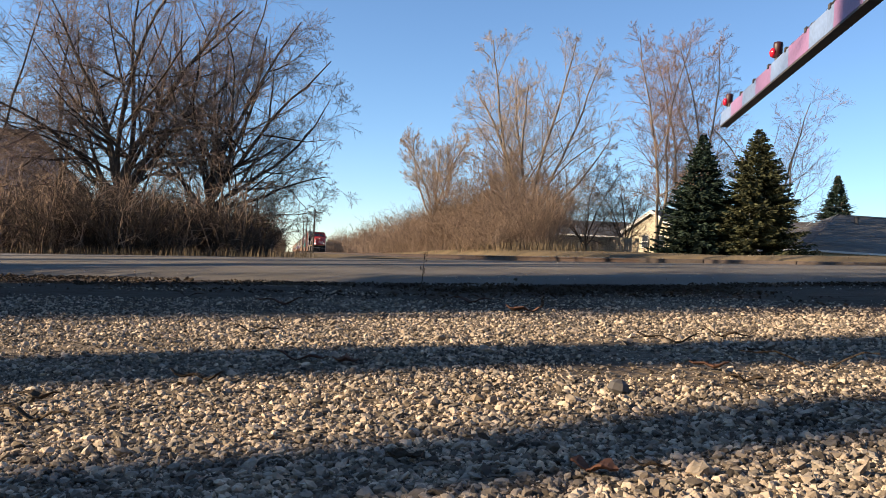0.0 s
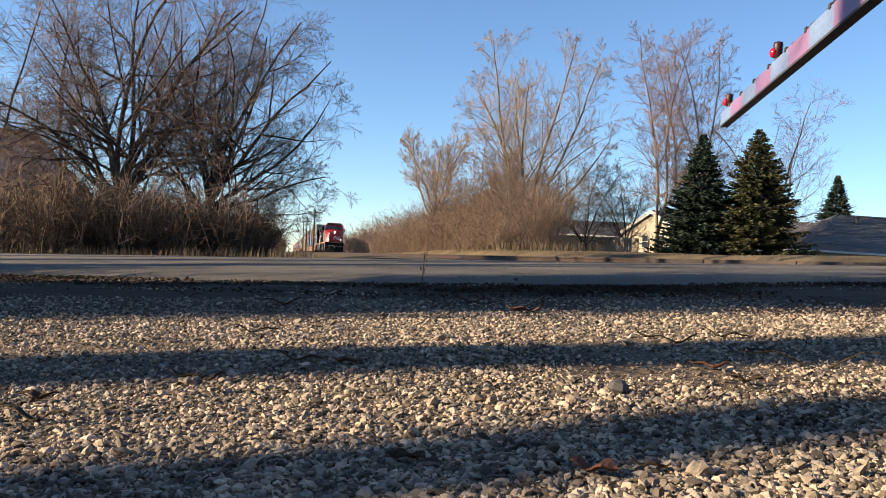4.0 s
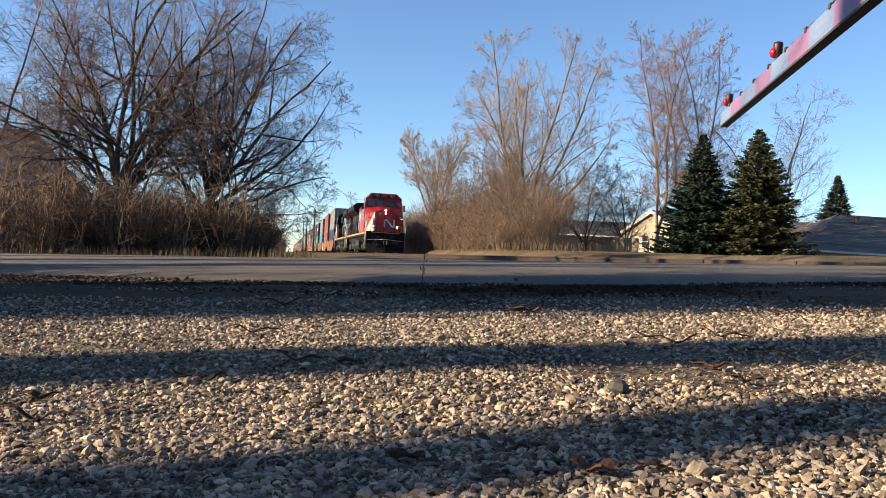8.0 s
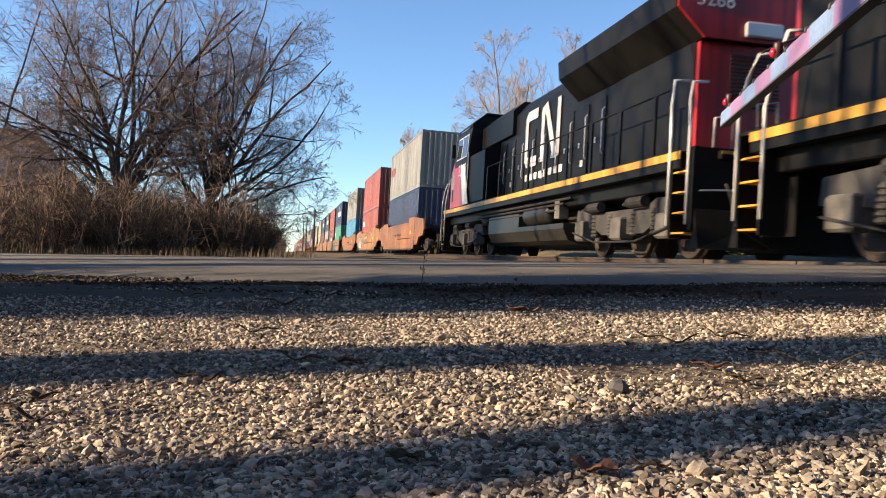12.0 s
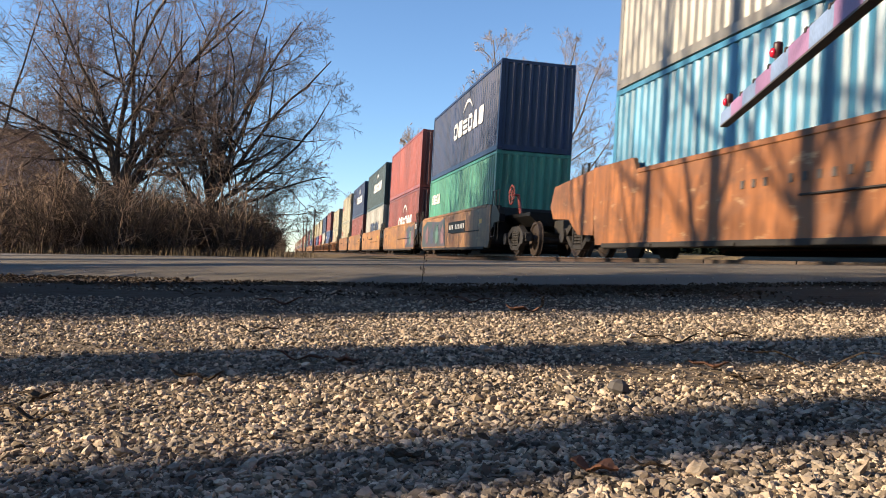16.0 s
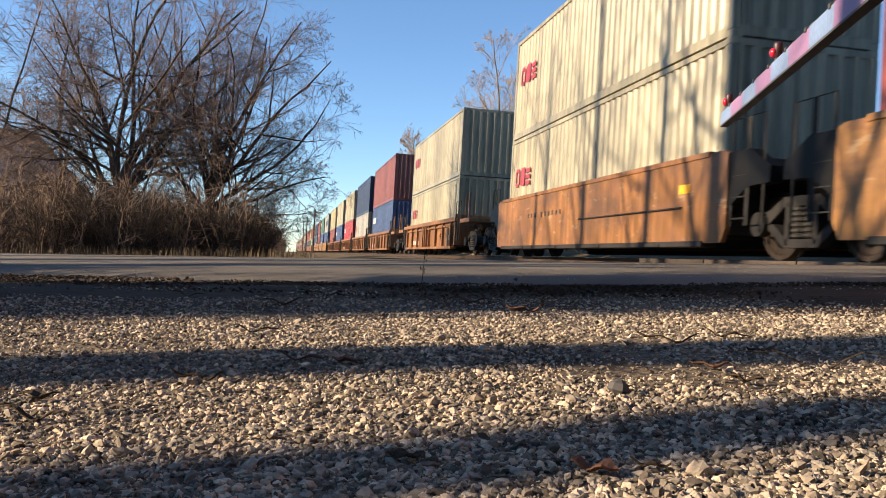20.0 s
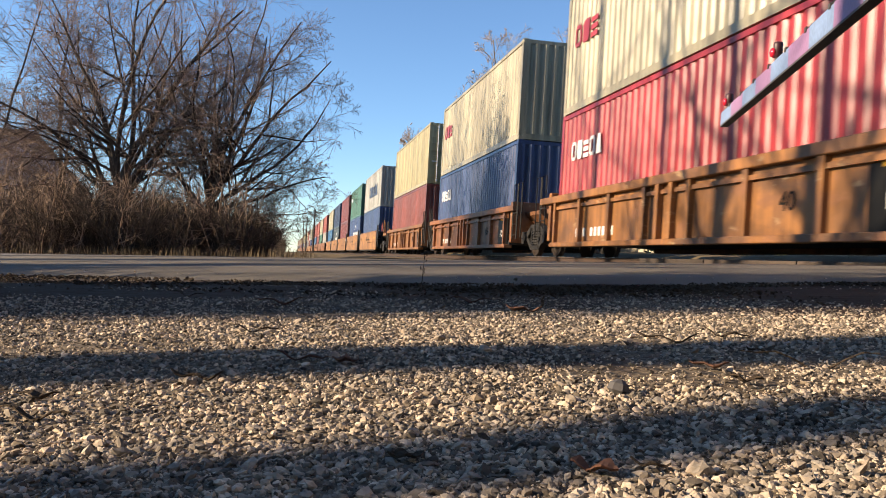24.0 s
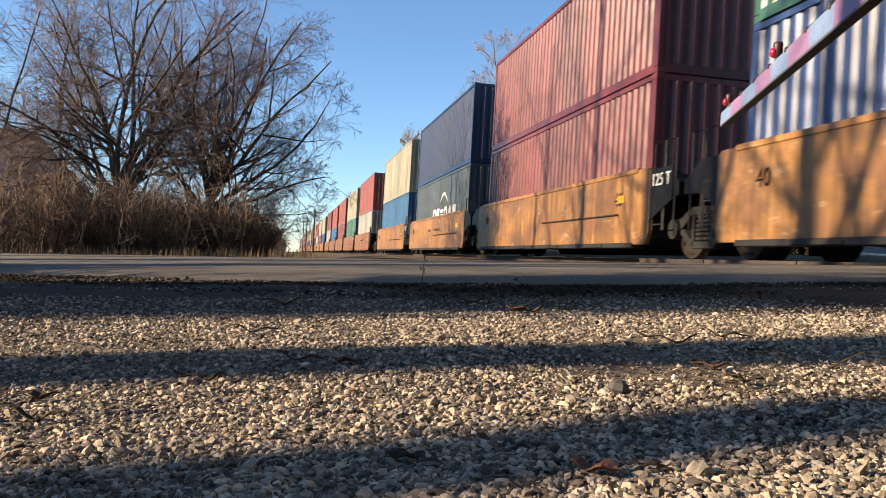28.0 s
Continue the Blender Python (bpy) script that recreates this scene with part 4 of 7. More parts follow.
def shrubs(count, along, height, stems, seed, material, label, thin=0.005, arch=0.55):
    """A stand of many-stemmed shrubs, each a fountain of arching shoots, in a strip along the track."""
    rnd = random.Random(seed)
    w = Wood()
    s0, s1, l0, l1 = along
    for i in range(count):
        s, lat = s0 + (s1 - s0) * rnd.random() ** 1.3, rnd.uniform(l0, l1)
        p = on_track(s, lat)
        p = Vector((p.x, p.y, ground_z(p.x, p.y) - 0.05))
        tall = height(s, lat) * rnd.uniform(0.6, 1.08)
        th = thin * (1 + s / 70)
        for k in range(stems):
            a = rnd.uniform(0, 6.283)
            out = Vector((math.cos(a), math.sin(a), 0))
            h = tall * rnd.uniform(0.55, 1.0)
            d = (Vector((0, 0, 1)) + out * rnd.uniform(0.05, arch)).normalized()
            q, r, n = p + out * 0.06 * tall, 0.003 + 0.0035 * h, 5
            for j in range(n):
                d = (d + rnd_dir(rnd) * 0.13 + out * 0.07 * arch * j).normalized()
                e = q + d * h / n
                w.seg(q, e, max(r, th), max(r * 0.75, th * 0.8))
                for m in range(0 if j == 0 else 3):
                    sd = (d * 0.9 + rnd_dir(rnd) * 0.75).normalized()
                    f = q.lerp(e, rnd.random())
                    g = f + sd * h * rnd.uniform(0.08, 0.22)
                    w.seg(f, g, max(r * 0.45, th * 0.75), th * 0.55)
                    if rnd.random() < 0.7:
                        w.seg(f.lerp(g, 0.5), f.lerp(g, 0.5) + (sd + rnd_dir(rnd) * 0.8).normalized() * h * rnd.uniform(0.05, 0.13), th * 0.6, th * 0.45)
                q, r = e, r * 0.72
    return tagged(part("thicket", w.mesh("thicket", 3), M[material], None), label, "thicket", "", "stuff")


shrubs(120, (21.5, 34, -9.5, -0.6), lambda s, l: 2.35 - 0.6 * smooth(-2.5, -0.6, l), 18, 5, "brush_shaded", UNDER, 0.0055)
# the paler brush here and below stands for shoots caught by sun
shrubs(16, (22, 26, -8.0, -2.0), lambda s, l: 2.4, 9, 15, "brush", "brown brambles beside the track, sunlight in their pale colour", 0.005)
shrubs(60, (29, 44, -9.0, -1.0), lambda s, l: 3.6 - 1.2 * smooth(-3.5, -1.0, l), 14, 19, "brush_shaded", "tall bare shrubs behind the trees", 0.0055)
brush("thicket", (21.5, 26, -9, -1), 150, lambda s, l: 2.2, 21, "brush", "bare sapling stems beside the track, sunlight in their pale colour", 0.0075)
shrubs(45, (36, 64, -7.0, -0.5), lambda s, l: 2.7, 14, 18, "brush_shaded", UNDER, 0.005)
shrubs(44, (24, 36, -22, -9.0), lambda s, l: 1.7, 14, 16, "brush_shaded", "tall bare shrubs before the grey house", 0.0055, 0.9)
brush("thicket", (22.0, 40, -9, -0.6), 600, lambda s, l: 1.2, 17, "brush_shaded", "low brambles beside the track", 0.005)
brush("thicket", (23, 36, -24, -9), 600, lambda s, l: 1.1, 7, "brush_shaded", "low brambles beside the road, shade in their dark colour", 0.005)
brush("thicket", (60, 320, -7, -0.6), 800, lambda s, l: 3.4, 6, "brush_shaded", UNDER)
shrubs(80, (46, 62, 10.9, 16.0), lambda s, l: 3.2 + 2.6 * smooth(12.0, 14.5, l), 18, 8, "brush", "dense reddish brown bare thicket", 0.005)
shrubs(140, (60, 118, 10.9, 19.0), lambda s, l: 3.6 + 2.6 * smooth(12.0, 15, l) + 0.6 * smooth(80, 110, s), 18, 10, "brush", "dense reddish brown bare thicket", 0.0055)
brush("thicket", (54, 115, 12.2, 18.5), 600, lambda s, l: 2.6, 12, "brush", "low reddish brown brambles", 0.005)
brush("thicket", (110, 420, 12.5, 24.0), 1300, lambda s, l: 5.6, 9, "brush", "dense reddish brown bare thicket")


def shade_thicket():
    """Unseen stems added between the roadside trees to cast shade on gravel and road."""
    rnd = random.Random(77)
    w = Wood()
    for i in range(1000):
        if i < 620:         # tall stems for the wide shade band on the gravel
            k = rnd.uniform(2.45, 4.3)
            h = rnd.uniform(1.9, 3.1) if k < 2.95 else rnd.uniform(1.2, 2.35) if i % 2 else rnd.uniform(2.6, 4.2)
        elif i < 740:       # thinner towards the road
            k, h = rnd.uniform(4.0, 4.7), rnd.uniform(1.0, 2.0)
        else:               # low stems whose shade falls on the road's left half
            k, h = rnd.uniform(5.9, 7.3), rnd.uniform(1.0, 2.05)
        p2 = SN * k - SH * rnd.uniform(5.2, 6.6)
        q, d = put(p2.x, p2.y), Vector((rnd.uniform(-0.12, 0.12), rnd.uniform(-0.06, 0.06), 1)).normalized()
        for j in range(4):
            d = (d + rnd_dir(rnd) * 0.12).normalized()
            e = q + d * h / 4
            w.seg(q, e, 0.022, 0.018)
            for m in range(3):
                w.seg(e, e + (d * 0.8 + rnd_dir(rnd)).normalized() * h * 0.12, 0.012, 0.006)
            q = e
    return tagged(part("thicket", w.mesh("thicket", 3), M["brush_shaded"], None), "added unseen undergrowth beside the gravel that casts shade bands", "thicket", "", "stuff")


shade_thicket()


def sky_blocking_hedge():
    """A tall unseen hedgerow, added behind the pull-in to hold skylight off the shadows."""
    rnd = random.Random(78)
    w = Wood()
    for i in range(1500):
        x = rnd.uniform(-7, 26)
        q, h = put(x, -6.5 - rnd.random() * 3 + 0.1 * x), rnd.uniform(3.0, 6.5)
        d = Vector((rnd.uniform(-0.25, 0.25), rnd.uniform(-0.2, 0.2), 1)).normalized()
        for j in range(4):
            d = (d + rnd_dir(rnd) * 0.2).normalized()
            e = q + d * h / 4
            w.seg(q, e, 0.035, 0.028)
            for m in range(3):
                w.seg(e, e + (d * 0.6 + rnd_dir(rnd)).normalized() * h * 0.25, 0.03, 0.012)
            q = e
    return tagged(part("hedge", w.mesh("hedge", 3), M["brush_shaded"], None), "added unseen hedgerow behind the pull-in that blocks skylight", "hedge", "", "stuff")


sky_blocking_hedge()


def grass(name, count, where, h, seed, material, label):
    rnd = random.Random(seed)
    vs, fs = [], []
    for i in range(count):
        x, y = where(rnd)
        z = ground_z(x, y) - 0.02
        hh, a = h * rnd.uniform(0.4, 1.1), rnd.uniform(0, 6.28)
        w = 0.004 + 0.00016 * y
        dx, dy = math.cos(a), math.sin(a)
        bx, by = rnd.uniform(-0.35, 0.35) * hh, rnd.uniform(-0.35, 0.35) * hh
        k = len(vs)
        vs += [(x - dx * w, y - dy * w, z), (x + dx * w, y + dy * w, z), (x + bx * 0.4 + dx * w * 0.7, y + by * 0.4 + dy * w * 0.7, z + hh * 0.6),
               (x + bx * 0.4 - dx * w * 0.7, y + by * 0.4 - dy * w * 0.7, z + hh * 0.6), (x + bx, y + by, z + hh)]
        fs += [(k, k + 1, k + 2, k + 3), (k + 3, k + 2, k + 4)]
    me = bpy.data.meshes.new(name)
    me.from_pydata(vs, [], fs)
    ob = part(name, me, M[material], None)
    return tagged(ob, label, "grass", "", "stuff")


def verge_left(r):
    x = r.uniform(-22, -3.0)
    return x, far_edge(x) + 4.6 + abs(r.gauss(0, 2.4))


def verge_right(r):
    x = r.uniform(3.5, 40)
    return x, far_edge(x) + 0.5 + 30 * r.random() ** 1.6


def thicket_foot(r):
    p = on_track(r.uniform(40, 58), r.uniform(11.0, 15.6))
    return p.x, p.y


grass("dry_grass", 2400, verge_left, 0.28, 3, "straw", "tall dry straw-coloured grass along the road")
grass("dry_grass", 6000, verge_right, 0.08, 4, "straw", "short dry straw-coloured grass on the verge")
grass("dry_grass", 1500, thicket_foot, 0.6, 5, "straw", "tufts of tall dry grass before the thicket")


def spruce(x, y, height, radius, seed, needles, label):
    rnd = random.Random(seed)
    tree = thing("spruce_tree", label, "tree", "spruces", m=Matrix.Translation(put(x, y)))
    part("trunk", Mesher().tube([(0, 0, -0.1), (0, 0, height * 0.5), (0, 0, height * 0.97)], 0.02 * height, 7, 0.01), M["bark"], tree)
    vs, fs = [], []
    n = int(height * 105)
    for i in range(n):
        k = (i + rnd.random()) / n
        z = height * (0.04 + 0.95 * k)
        a = rnd.uniform(0, 6.283)
        reach = radius * (1 - k) ** 0.85 * rnd.uniform(0.5, 1.15) + 0.12
        d = Vector((math.cos(a), math.sin(a), 0))
        tip = Vector((0, 0, z)) + d * reach + Vector((0, 0, 0.10 * reach - 0.18 * reach * (1 - k)))
        side = Vector((-d.y, d.x, 0))
        m = max(5, int(reach * 11))
        for j in range(m):
            f = 0.25 + 0.75 * (j + rnd.random()) / m
            c = Vector((0, 0, z)).lerp(tip, f) - Vector((0, 0, 0.10 * reach * math.sin(f * 3.1)))
            for sgn in (-1, 1):
                ln = (0.30 + 0.36 * (1 - f)) * rnd.uniform(0.7, 1.3) * min(1.0, 0.22 + 1.1 * reach / radius)
                dirn = (side * sgn * rnd.uniform(0.5, 1.0) + d * rnd.uniform(0.5, 1.1) + Vector((0, 0, rnd.uniform(-0.5, 0.35)))).normalized()
                up = rnd_dir(rnd)
                w = dirn.cross(up).normalized() * 0.045
                q = len(vs)
                vs += [c - w * 0.6, c + w * 0.6, c + dirn * ln * 0.6 + w, c + dirn * ln * 0.6 - w, c + dirn * ln]
                fs += [(q, q + 1, q + 2, q + 3), (q + 3, q + 2, q + 4)]
    me = bpy.data.meshes.new("crown")
    me.from_pydata([tuple(v) for v in vs], [], fs)
    part("crown", me, M[needles], tree)
    return tree


spruce(16.8, 55.0, 8.1, 2.9, 1, "needles", "dark green dense spruce standing on the verge")
spruce(20.1, 54.0, 8.5, 3.6, 2, "needles_sunlit", "olive green dense spruce, low sun in its needle colour")
spruce(36.6, 78.0, 8.9, 2.7, 3, "needles", "blue-grey spruce behind the long roof")

# ---------------------------------------------------------------- houses, fence, poles
def house(name, x, y, rz, w, d, eave, ridge, wall, roof, label, windows=(), overhang=0.35, clip=0.0):
    """A gabled house: w along its gable wall, d along its ridge; gable wall faces local -y."""
    h = thing(name, label, "house", m=pose(x, y, ground_z(x, y) - 0.1, 0, 0, rz))
    top = w / 2 - clip if clip else 0.0       # half the width of a clipped gable's flat top
    body = Mesher().prism([(-w / 2, 0), (w / 2, 0), (w / 2, eave), (top, ridge), (-top, ridge), (-w / 2, eave)] if clip else [(-w / 2, 0), (w / 2, 0), (w / 2, eave), (0, ridge), (-w / 2, eave)], "y", 0, d)
    part("wall", body, M[wall], h)
    rise = (ridge - eave) / (w / 2 - top)
    if clip:
        part("roof", Mesher().box(-top, top, -overhang, d + overhang, ridge + 0.03, ridge + 0.34, 0.02), M[roof], h, "brown roof edge")
    for sgn in (-1, 1):
        o = overhang
        ex, ez = sgn * (w / 2 + o), eave - rise * o
        part("roof", Mesher().prism([(sgn * top, ridge + 0.03), (ex, ez + 0.03), (ex, ez + 0.17), (sgn * top, ridge + 0.19)], "y", -o, d + o), M[roof], h, "weathered shingle roof")
        part("gutter", Mesher().box(min(ex, ex + sgn * 0.1), max(ex, ex + sgn * 0.1), -o, d + o, ez - 0.02, ez + 0.13), M["white_trim"], h, "white gutter")
        for z0, z1, yy in (((ez), (ridge), -o - 0.03),):
            part("bargeboard", Mesher().prism([(sgn * top, ridge - 0.14), (ex, ez - 0.14), (ex, ez + 0.16), (sgn * top, ridge + 0.18)], "y", yy - 0.03, yy + 0.028), M["white_trim"] if not clip else M[roof], h, "white bargeboard" if not clip else "brown bargeboard")
    for wx, wz, ww, wh in windows:
        win = part("window", Mesher().box(wx - ww / 2, wx + ww / 2, -0.05, 0.02, wz - wh / 2, wz + wh / 2), M["white_trim"], h, "white framed window")
        for sgn in (-1, 1):
            part("pane", Mesher().box(wx - ww / 2 + 0.06, wx + ww / 2 - 0.06, -0.065, -0.052, wz + (0.03 if sgn > 0 else -wh / 2 + 0.06), wz + (wh / 2 - 0.06 if sgn > 0 else -0.03)), M["glass"], win, "dark glass pane")
    return h


house("house", 17.9, 72.0, -52, 6.0, 9.0, 2.35, 4.05, "cream", "shingle_dark", "cream gabled house with two narrow windows", ((-0.6, 1.5, 0.7, 1.15), (1.1, 1.5, 0.7, 1.15)), 0.2)
house("house", 21.5, 95.0, 75, 8.0, 13.0, 2.6, 4.2, "siding_grey", "shingle_dark", "grey house with a dark gabled roof behind the fence", ((0, 1.6, 1.2, 1.1),))
house("house", 13.5, 112.0, -60, 8.0, 11.0, 2.8, 4.6, "siding_grey", "shingle_dark", "grey house with a dark gabled roof behind the trees", ((0, 1.6, 1.2, 1.1),))
house("house", 35.0, 80.0, 12, 4.6, 10.0, 2.8, 4.4, "siding_grey", "shingle_dark", "grey gabled house beside the spruces")
house("house", -23.8, 43.1, 25, 9.2, 12.0, 3.3, 5.8, "siding_pale", "shingle_brown", "grey house with a clipped brown gable behind bare trees", ((1.5, 2.0, 1.1, 1.3), (-1.5, 2.0, 1.1, 1.3)), 0.2, 2.3)


def hipped_house(x, y, rz, w, d, eave, ridge, inset, label):
    """A long low house under a hipped shingle roof laid in courses; d runs along the ridge."""
    h = thing("house", label, "house", m=pose(x, y, ground_z(x, y) - 0.45, 0, 0, rz))
    part("wall", Mesher().box(-w / 2, w / 2, 0, d, 0, eave), M["cream"], h, "cream siding wall")
    o = 0.5
    n = 16
    for k in range(n):      # courses from eave to ridge, each lapping over the one below
        f0, f1 = k / n, (k + 1) / n
        ring = []
        for f, lift in ((f0, 0.05), (f1 + 0.02, 0.02)):
            hw, y0, y1, z = (w / 2 + o) * (1 - f), -o + (inset + o) * f, d + o - (inset + o) * f, eave + (ridge - eave) * f + lift
            ring.append([(-hw, y0, z), (hw, y0, z), (hw, y1, z), (-hw, y1, z)])
        vs = ring[0] + ring[1] + [(a, b_, c_ - 0.07) for a, b_, c_ in ring[0]]
        fs = [(i, (i + 1) % 4, 4 + (i + 1) % 4, 4 + i) for i in range(4)] + [(8 + i, 8 + (i + 1) % 4, (i + 1) % 4, i) for i in range(4)]
        part("shingle_course", Mesher().add(vs, fs), M["shingle"], h)
    part("roof_deck", Mesher().add([(-w / 2 - o, -o, eave - 0.03), (w / 2 + o, -o, eave - 0.03), (w / 2 + o, d + o, eave - 0.03), (-w / 2 - o, d + o, eave - 0.03), (0, inset, ridge - 0.05), (0, d - inset, ridge - 0.05)],
         [(3, 2, 1, 0), (0, 1, 4), (1, 2, 5, 4), (2, 3, 5), (3, 0, 4, 5)]), M["shingle_dark"], h)
    part("ridge_cap", Mesher().prism([(-0.16, ridge - 0.02), (0, ridge + 0.10), (0.16, ridge - 0.02)], "y", inset, d - inset), M["shingle"], h)
    g = w / 2 + o
    part("gutter", Mesher().box(g, g + 0.12, -o, d + o, eave - 0.10, eave + 0.05, 0.01), M["white_trim"], h, "white gutter")
    part("gutter", Mesher().box(-g, g, -o - 0.12, -o, eave - 0.10, eave + 0.05, 0.01), M["white_trim"], h, "white gutter")
    for k in range(5):
        yy = 1.6 + 3.3 * k
        win = part("window", Mesher().box(w / 2 - 0.02, w / 2 + 0.05, yy, yy + 1.5, 0.3, 1.15), M["white_trim"], h, "white framed window")
        part("pane", Mesher().box(w / 2 + 0.052, w / 2 + 0.065, yy + 0.07, yy + 1.43, 0.37, 1.08), M["glass"], win, "dark glass pane")
    part("vent", Mesher().lathe((w * 0.12, inset + 1.0, ridge - 0.5), "z", [(-0.3, 0.18), (0.35, 0.18), (0.4, 0.26), (0.46, 0.1)], 12), M["gate_dark"], h, "dark roof vent")
    return h


hipped_house(26.0, 65.5, -84, 10.0, 22.0, 1.45, 4.55, 5.0, "long low house with a hipped grey shingle roof")

fence = thing("fence", "pale new wooden board fence along the yards", "fence", m=pose(7.0, 66.4, ground_z(7.0, 66.4) - 0.05, 0, 0, -34))
picket = Mesher().prism([(-0.07, 0.05), (0.07, 0.05), (0.07, 1.38), (0, 1.48), (-0.07, 1.38)], "y", -0.012, 0.012).mesh("board")
for i in range(58):
    part("board", picket, M["fence"], fence, "", pose(0.155 * i, 0.012 * (i % 2), 0))
for z in (0.3, 1.0):
    part("rail", Mesher().box(0, 9.6, 0.03, 0.08, z, z + 0.09), M["fence"], fence)
for i in range(5):
    part("post", Mesher().box(2.4 * i - 0.05, 2.4 * i + 0.05, 0.09, 0.19, -0.2, 1.3), M["fence"], fence)

for s, lat, h in ((138, 4.2, 7.2), (205, 4.5, 8.7), (252, 4.6, 9.4)):
    p = on_track(s, lat)
    pole = thing("utility_pole", "grey wooden utility pole beside the track", "utility pole", "line poles", m=pose(p.x, p.y, 0.2))
    part("shaft", Mesher().tube([(0, 0, -0.3), (0, 0, h)], 0.17, 8, 0.11), M["pole_wood"], pole)
    part("crossarm", Mesher().box(-1.2, 1.2, -0.06, 0.06, h - 0.6, h - 0.48), M["pole_wood"], pole)

# ---------------------------------------------------------------- crossing gate
GATE_TIP, GATE_DIR, GATE_LEN = Vector((2.235, 6.80, 1.385)), Vector((-0.135, -0.99, -0.006)).normalized(), 7.6
gate_yaw = math.degrees(math.atan2(GATE_DIR.y, GATE_DIR.x))
gate = thing("crossing_gate", "lowered railway crossing gate, sky shade tinting its faded red and white stripes", "crossing gate", m=pose(*GATE_TIP, 0, 0, gate_yaw))
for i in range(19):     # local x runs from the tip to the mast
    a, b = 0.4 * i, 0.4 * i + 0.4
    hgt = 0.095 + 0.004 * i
    part("stripe", Mesher().box(a, b, -0.028, 0.028, 0, hgt + 0.012, 0.004), M["gate_red_skylit" if i % 2 else "gate_white_skylit"], gate, "faded red stripe with blue sky shade" if i % 2 else "white stripe with blue sky shade")
part("keel", Mesher().box(0.002, 7.6, -0.030, 0.030, -0.012, -0.001), M["gate_dark"], gate, "dark underside strip")
for x, z in ((0.17, 0.175), (1.64, 0.195), (4.2, 0.22)):
    lamp = part("lamp", Mesher().lathe((x, 0, z), "z", [(-0.048, 0.015), (-0.043, 0.026), (0.034, 0.030), (0.05, 0.026), (0.055, 0.010)], 16), M["lamp_shell"], gate, "dark maroon lamp housing", smooth=True)
    part("lens", Mesher().lathe((x - 0.012, -0.027, z - 0.012), "y", [(-0.020, 0.010), (-0.012, 0.026), (0.006, 0.034)], 16), M["lamp_red"], lamp, "dim red lens", smooth=True)
    part("bracket", Mesher().prism([(x - 0.035, 0.09), (x + 0.03, 0.09), (x + 0.016, z - 0.035), (x - 0.016, z - 0.035)], "y", -0.014, 0.014), M["gate_dark"], lamp)
for k in range(9):
    part("cable_clip", Mesher().box(0.32 + 0.4 * k, 0.35 + 0.4 * k, -0.034, 0.034, 0.092 + 0.004 * k, 0.122 + 0.004 * k, 0.004), M["gate_dark"], gate)
part("cable", Mesher().tube([(0.14 + 0.19 * i, 0.03, 0.125 + 0.004 * i + (0.02 if i % 2 else 0.0)) for i in range(38)], 0.007, 5), M["gate_dark"], gate, "black lamp cable")
mast = thing("gate_mast", "silver gate mast beside the gravel", "mast", m=Matrix.Translation(GATE_TIP + GATE_DIR * 7.9 - Vector((0, 0, 1.38))))
part("post", Mesher().tube([(0.22, 0, -0.1), (0.22, 0, 3.6)], 0.065, 12), M["alu"], mast)
part("mechanism", Mesher().box(-0.2, 0.14, -0.16, 0.16, 1.1, 1.7, 0.02), M["alu"], mast)

# ---------------------------------------------------------------- train
# Things of the train stand in the track's space: x to the right, y rearwards, z up from the rail.
MOVING = []       # (thing, start along the track at 0 s, sideways, height, extra turn)
CL, CW, CH = 12.19, 2.44, 2.896


def wheelset(parent, y, r, wheels):
    mb = Mesher()
    for s in (-1, 1):
        x = 0.72 * s
        mb.lathe((x, 0, 0), "x", [(-0.07 * s, 0.3 * r), (-0.06 * s, r * 1.05), (-0.035 * s, r * 1.05), (-0.03 * s, r), (0.065 * s, r * 0.985), (0.065 * s, r * 0.86), (0.03 * s, r * 0.8), (0.03 * s, r * 0.35), (0.09 * s, r * 0.3)], 24)
    mb.lathe((0, 0, 0), "x", [(-1.0, 0.075), (1.0, 0.075)], 10)
    ob = part("wheelset", mb, M["wheel"], parent, "rust-brown steel wheelset", pose(0, y, r))
    wheels.append((ob, y, r))
    return ob


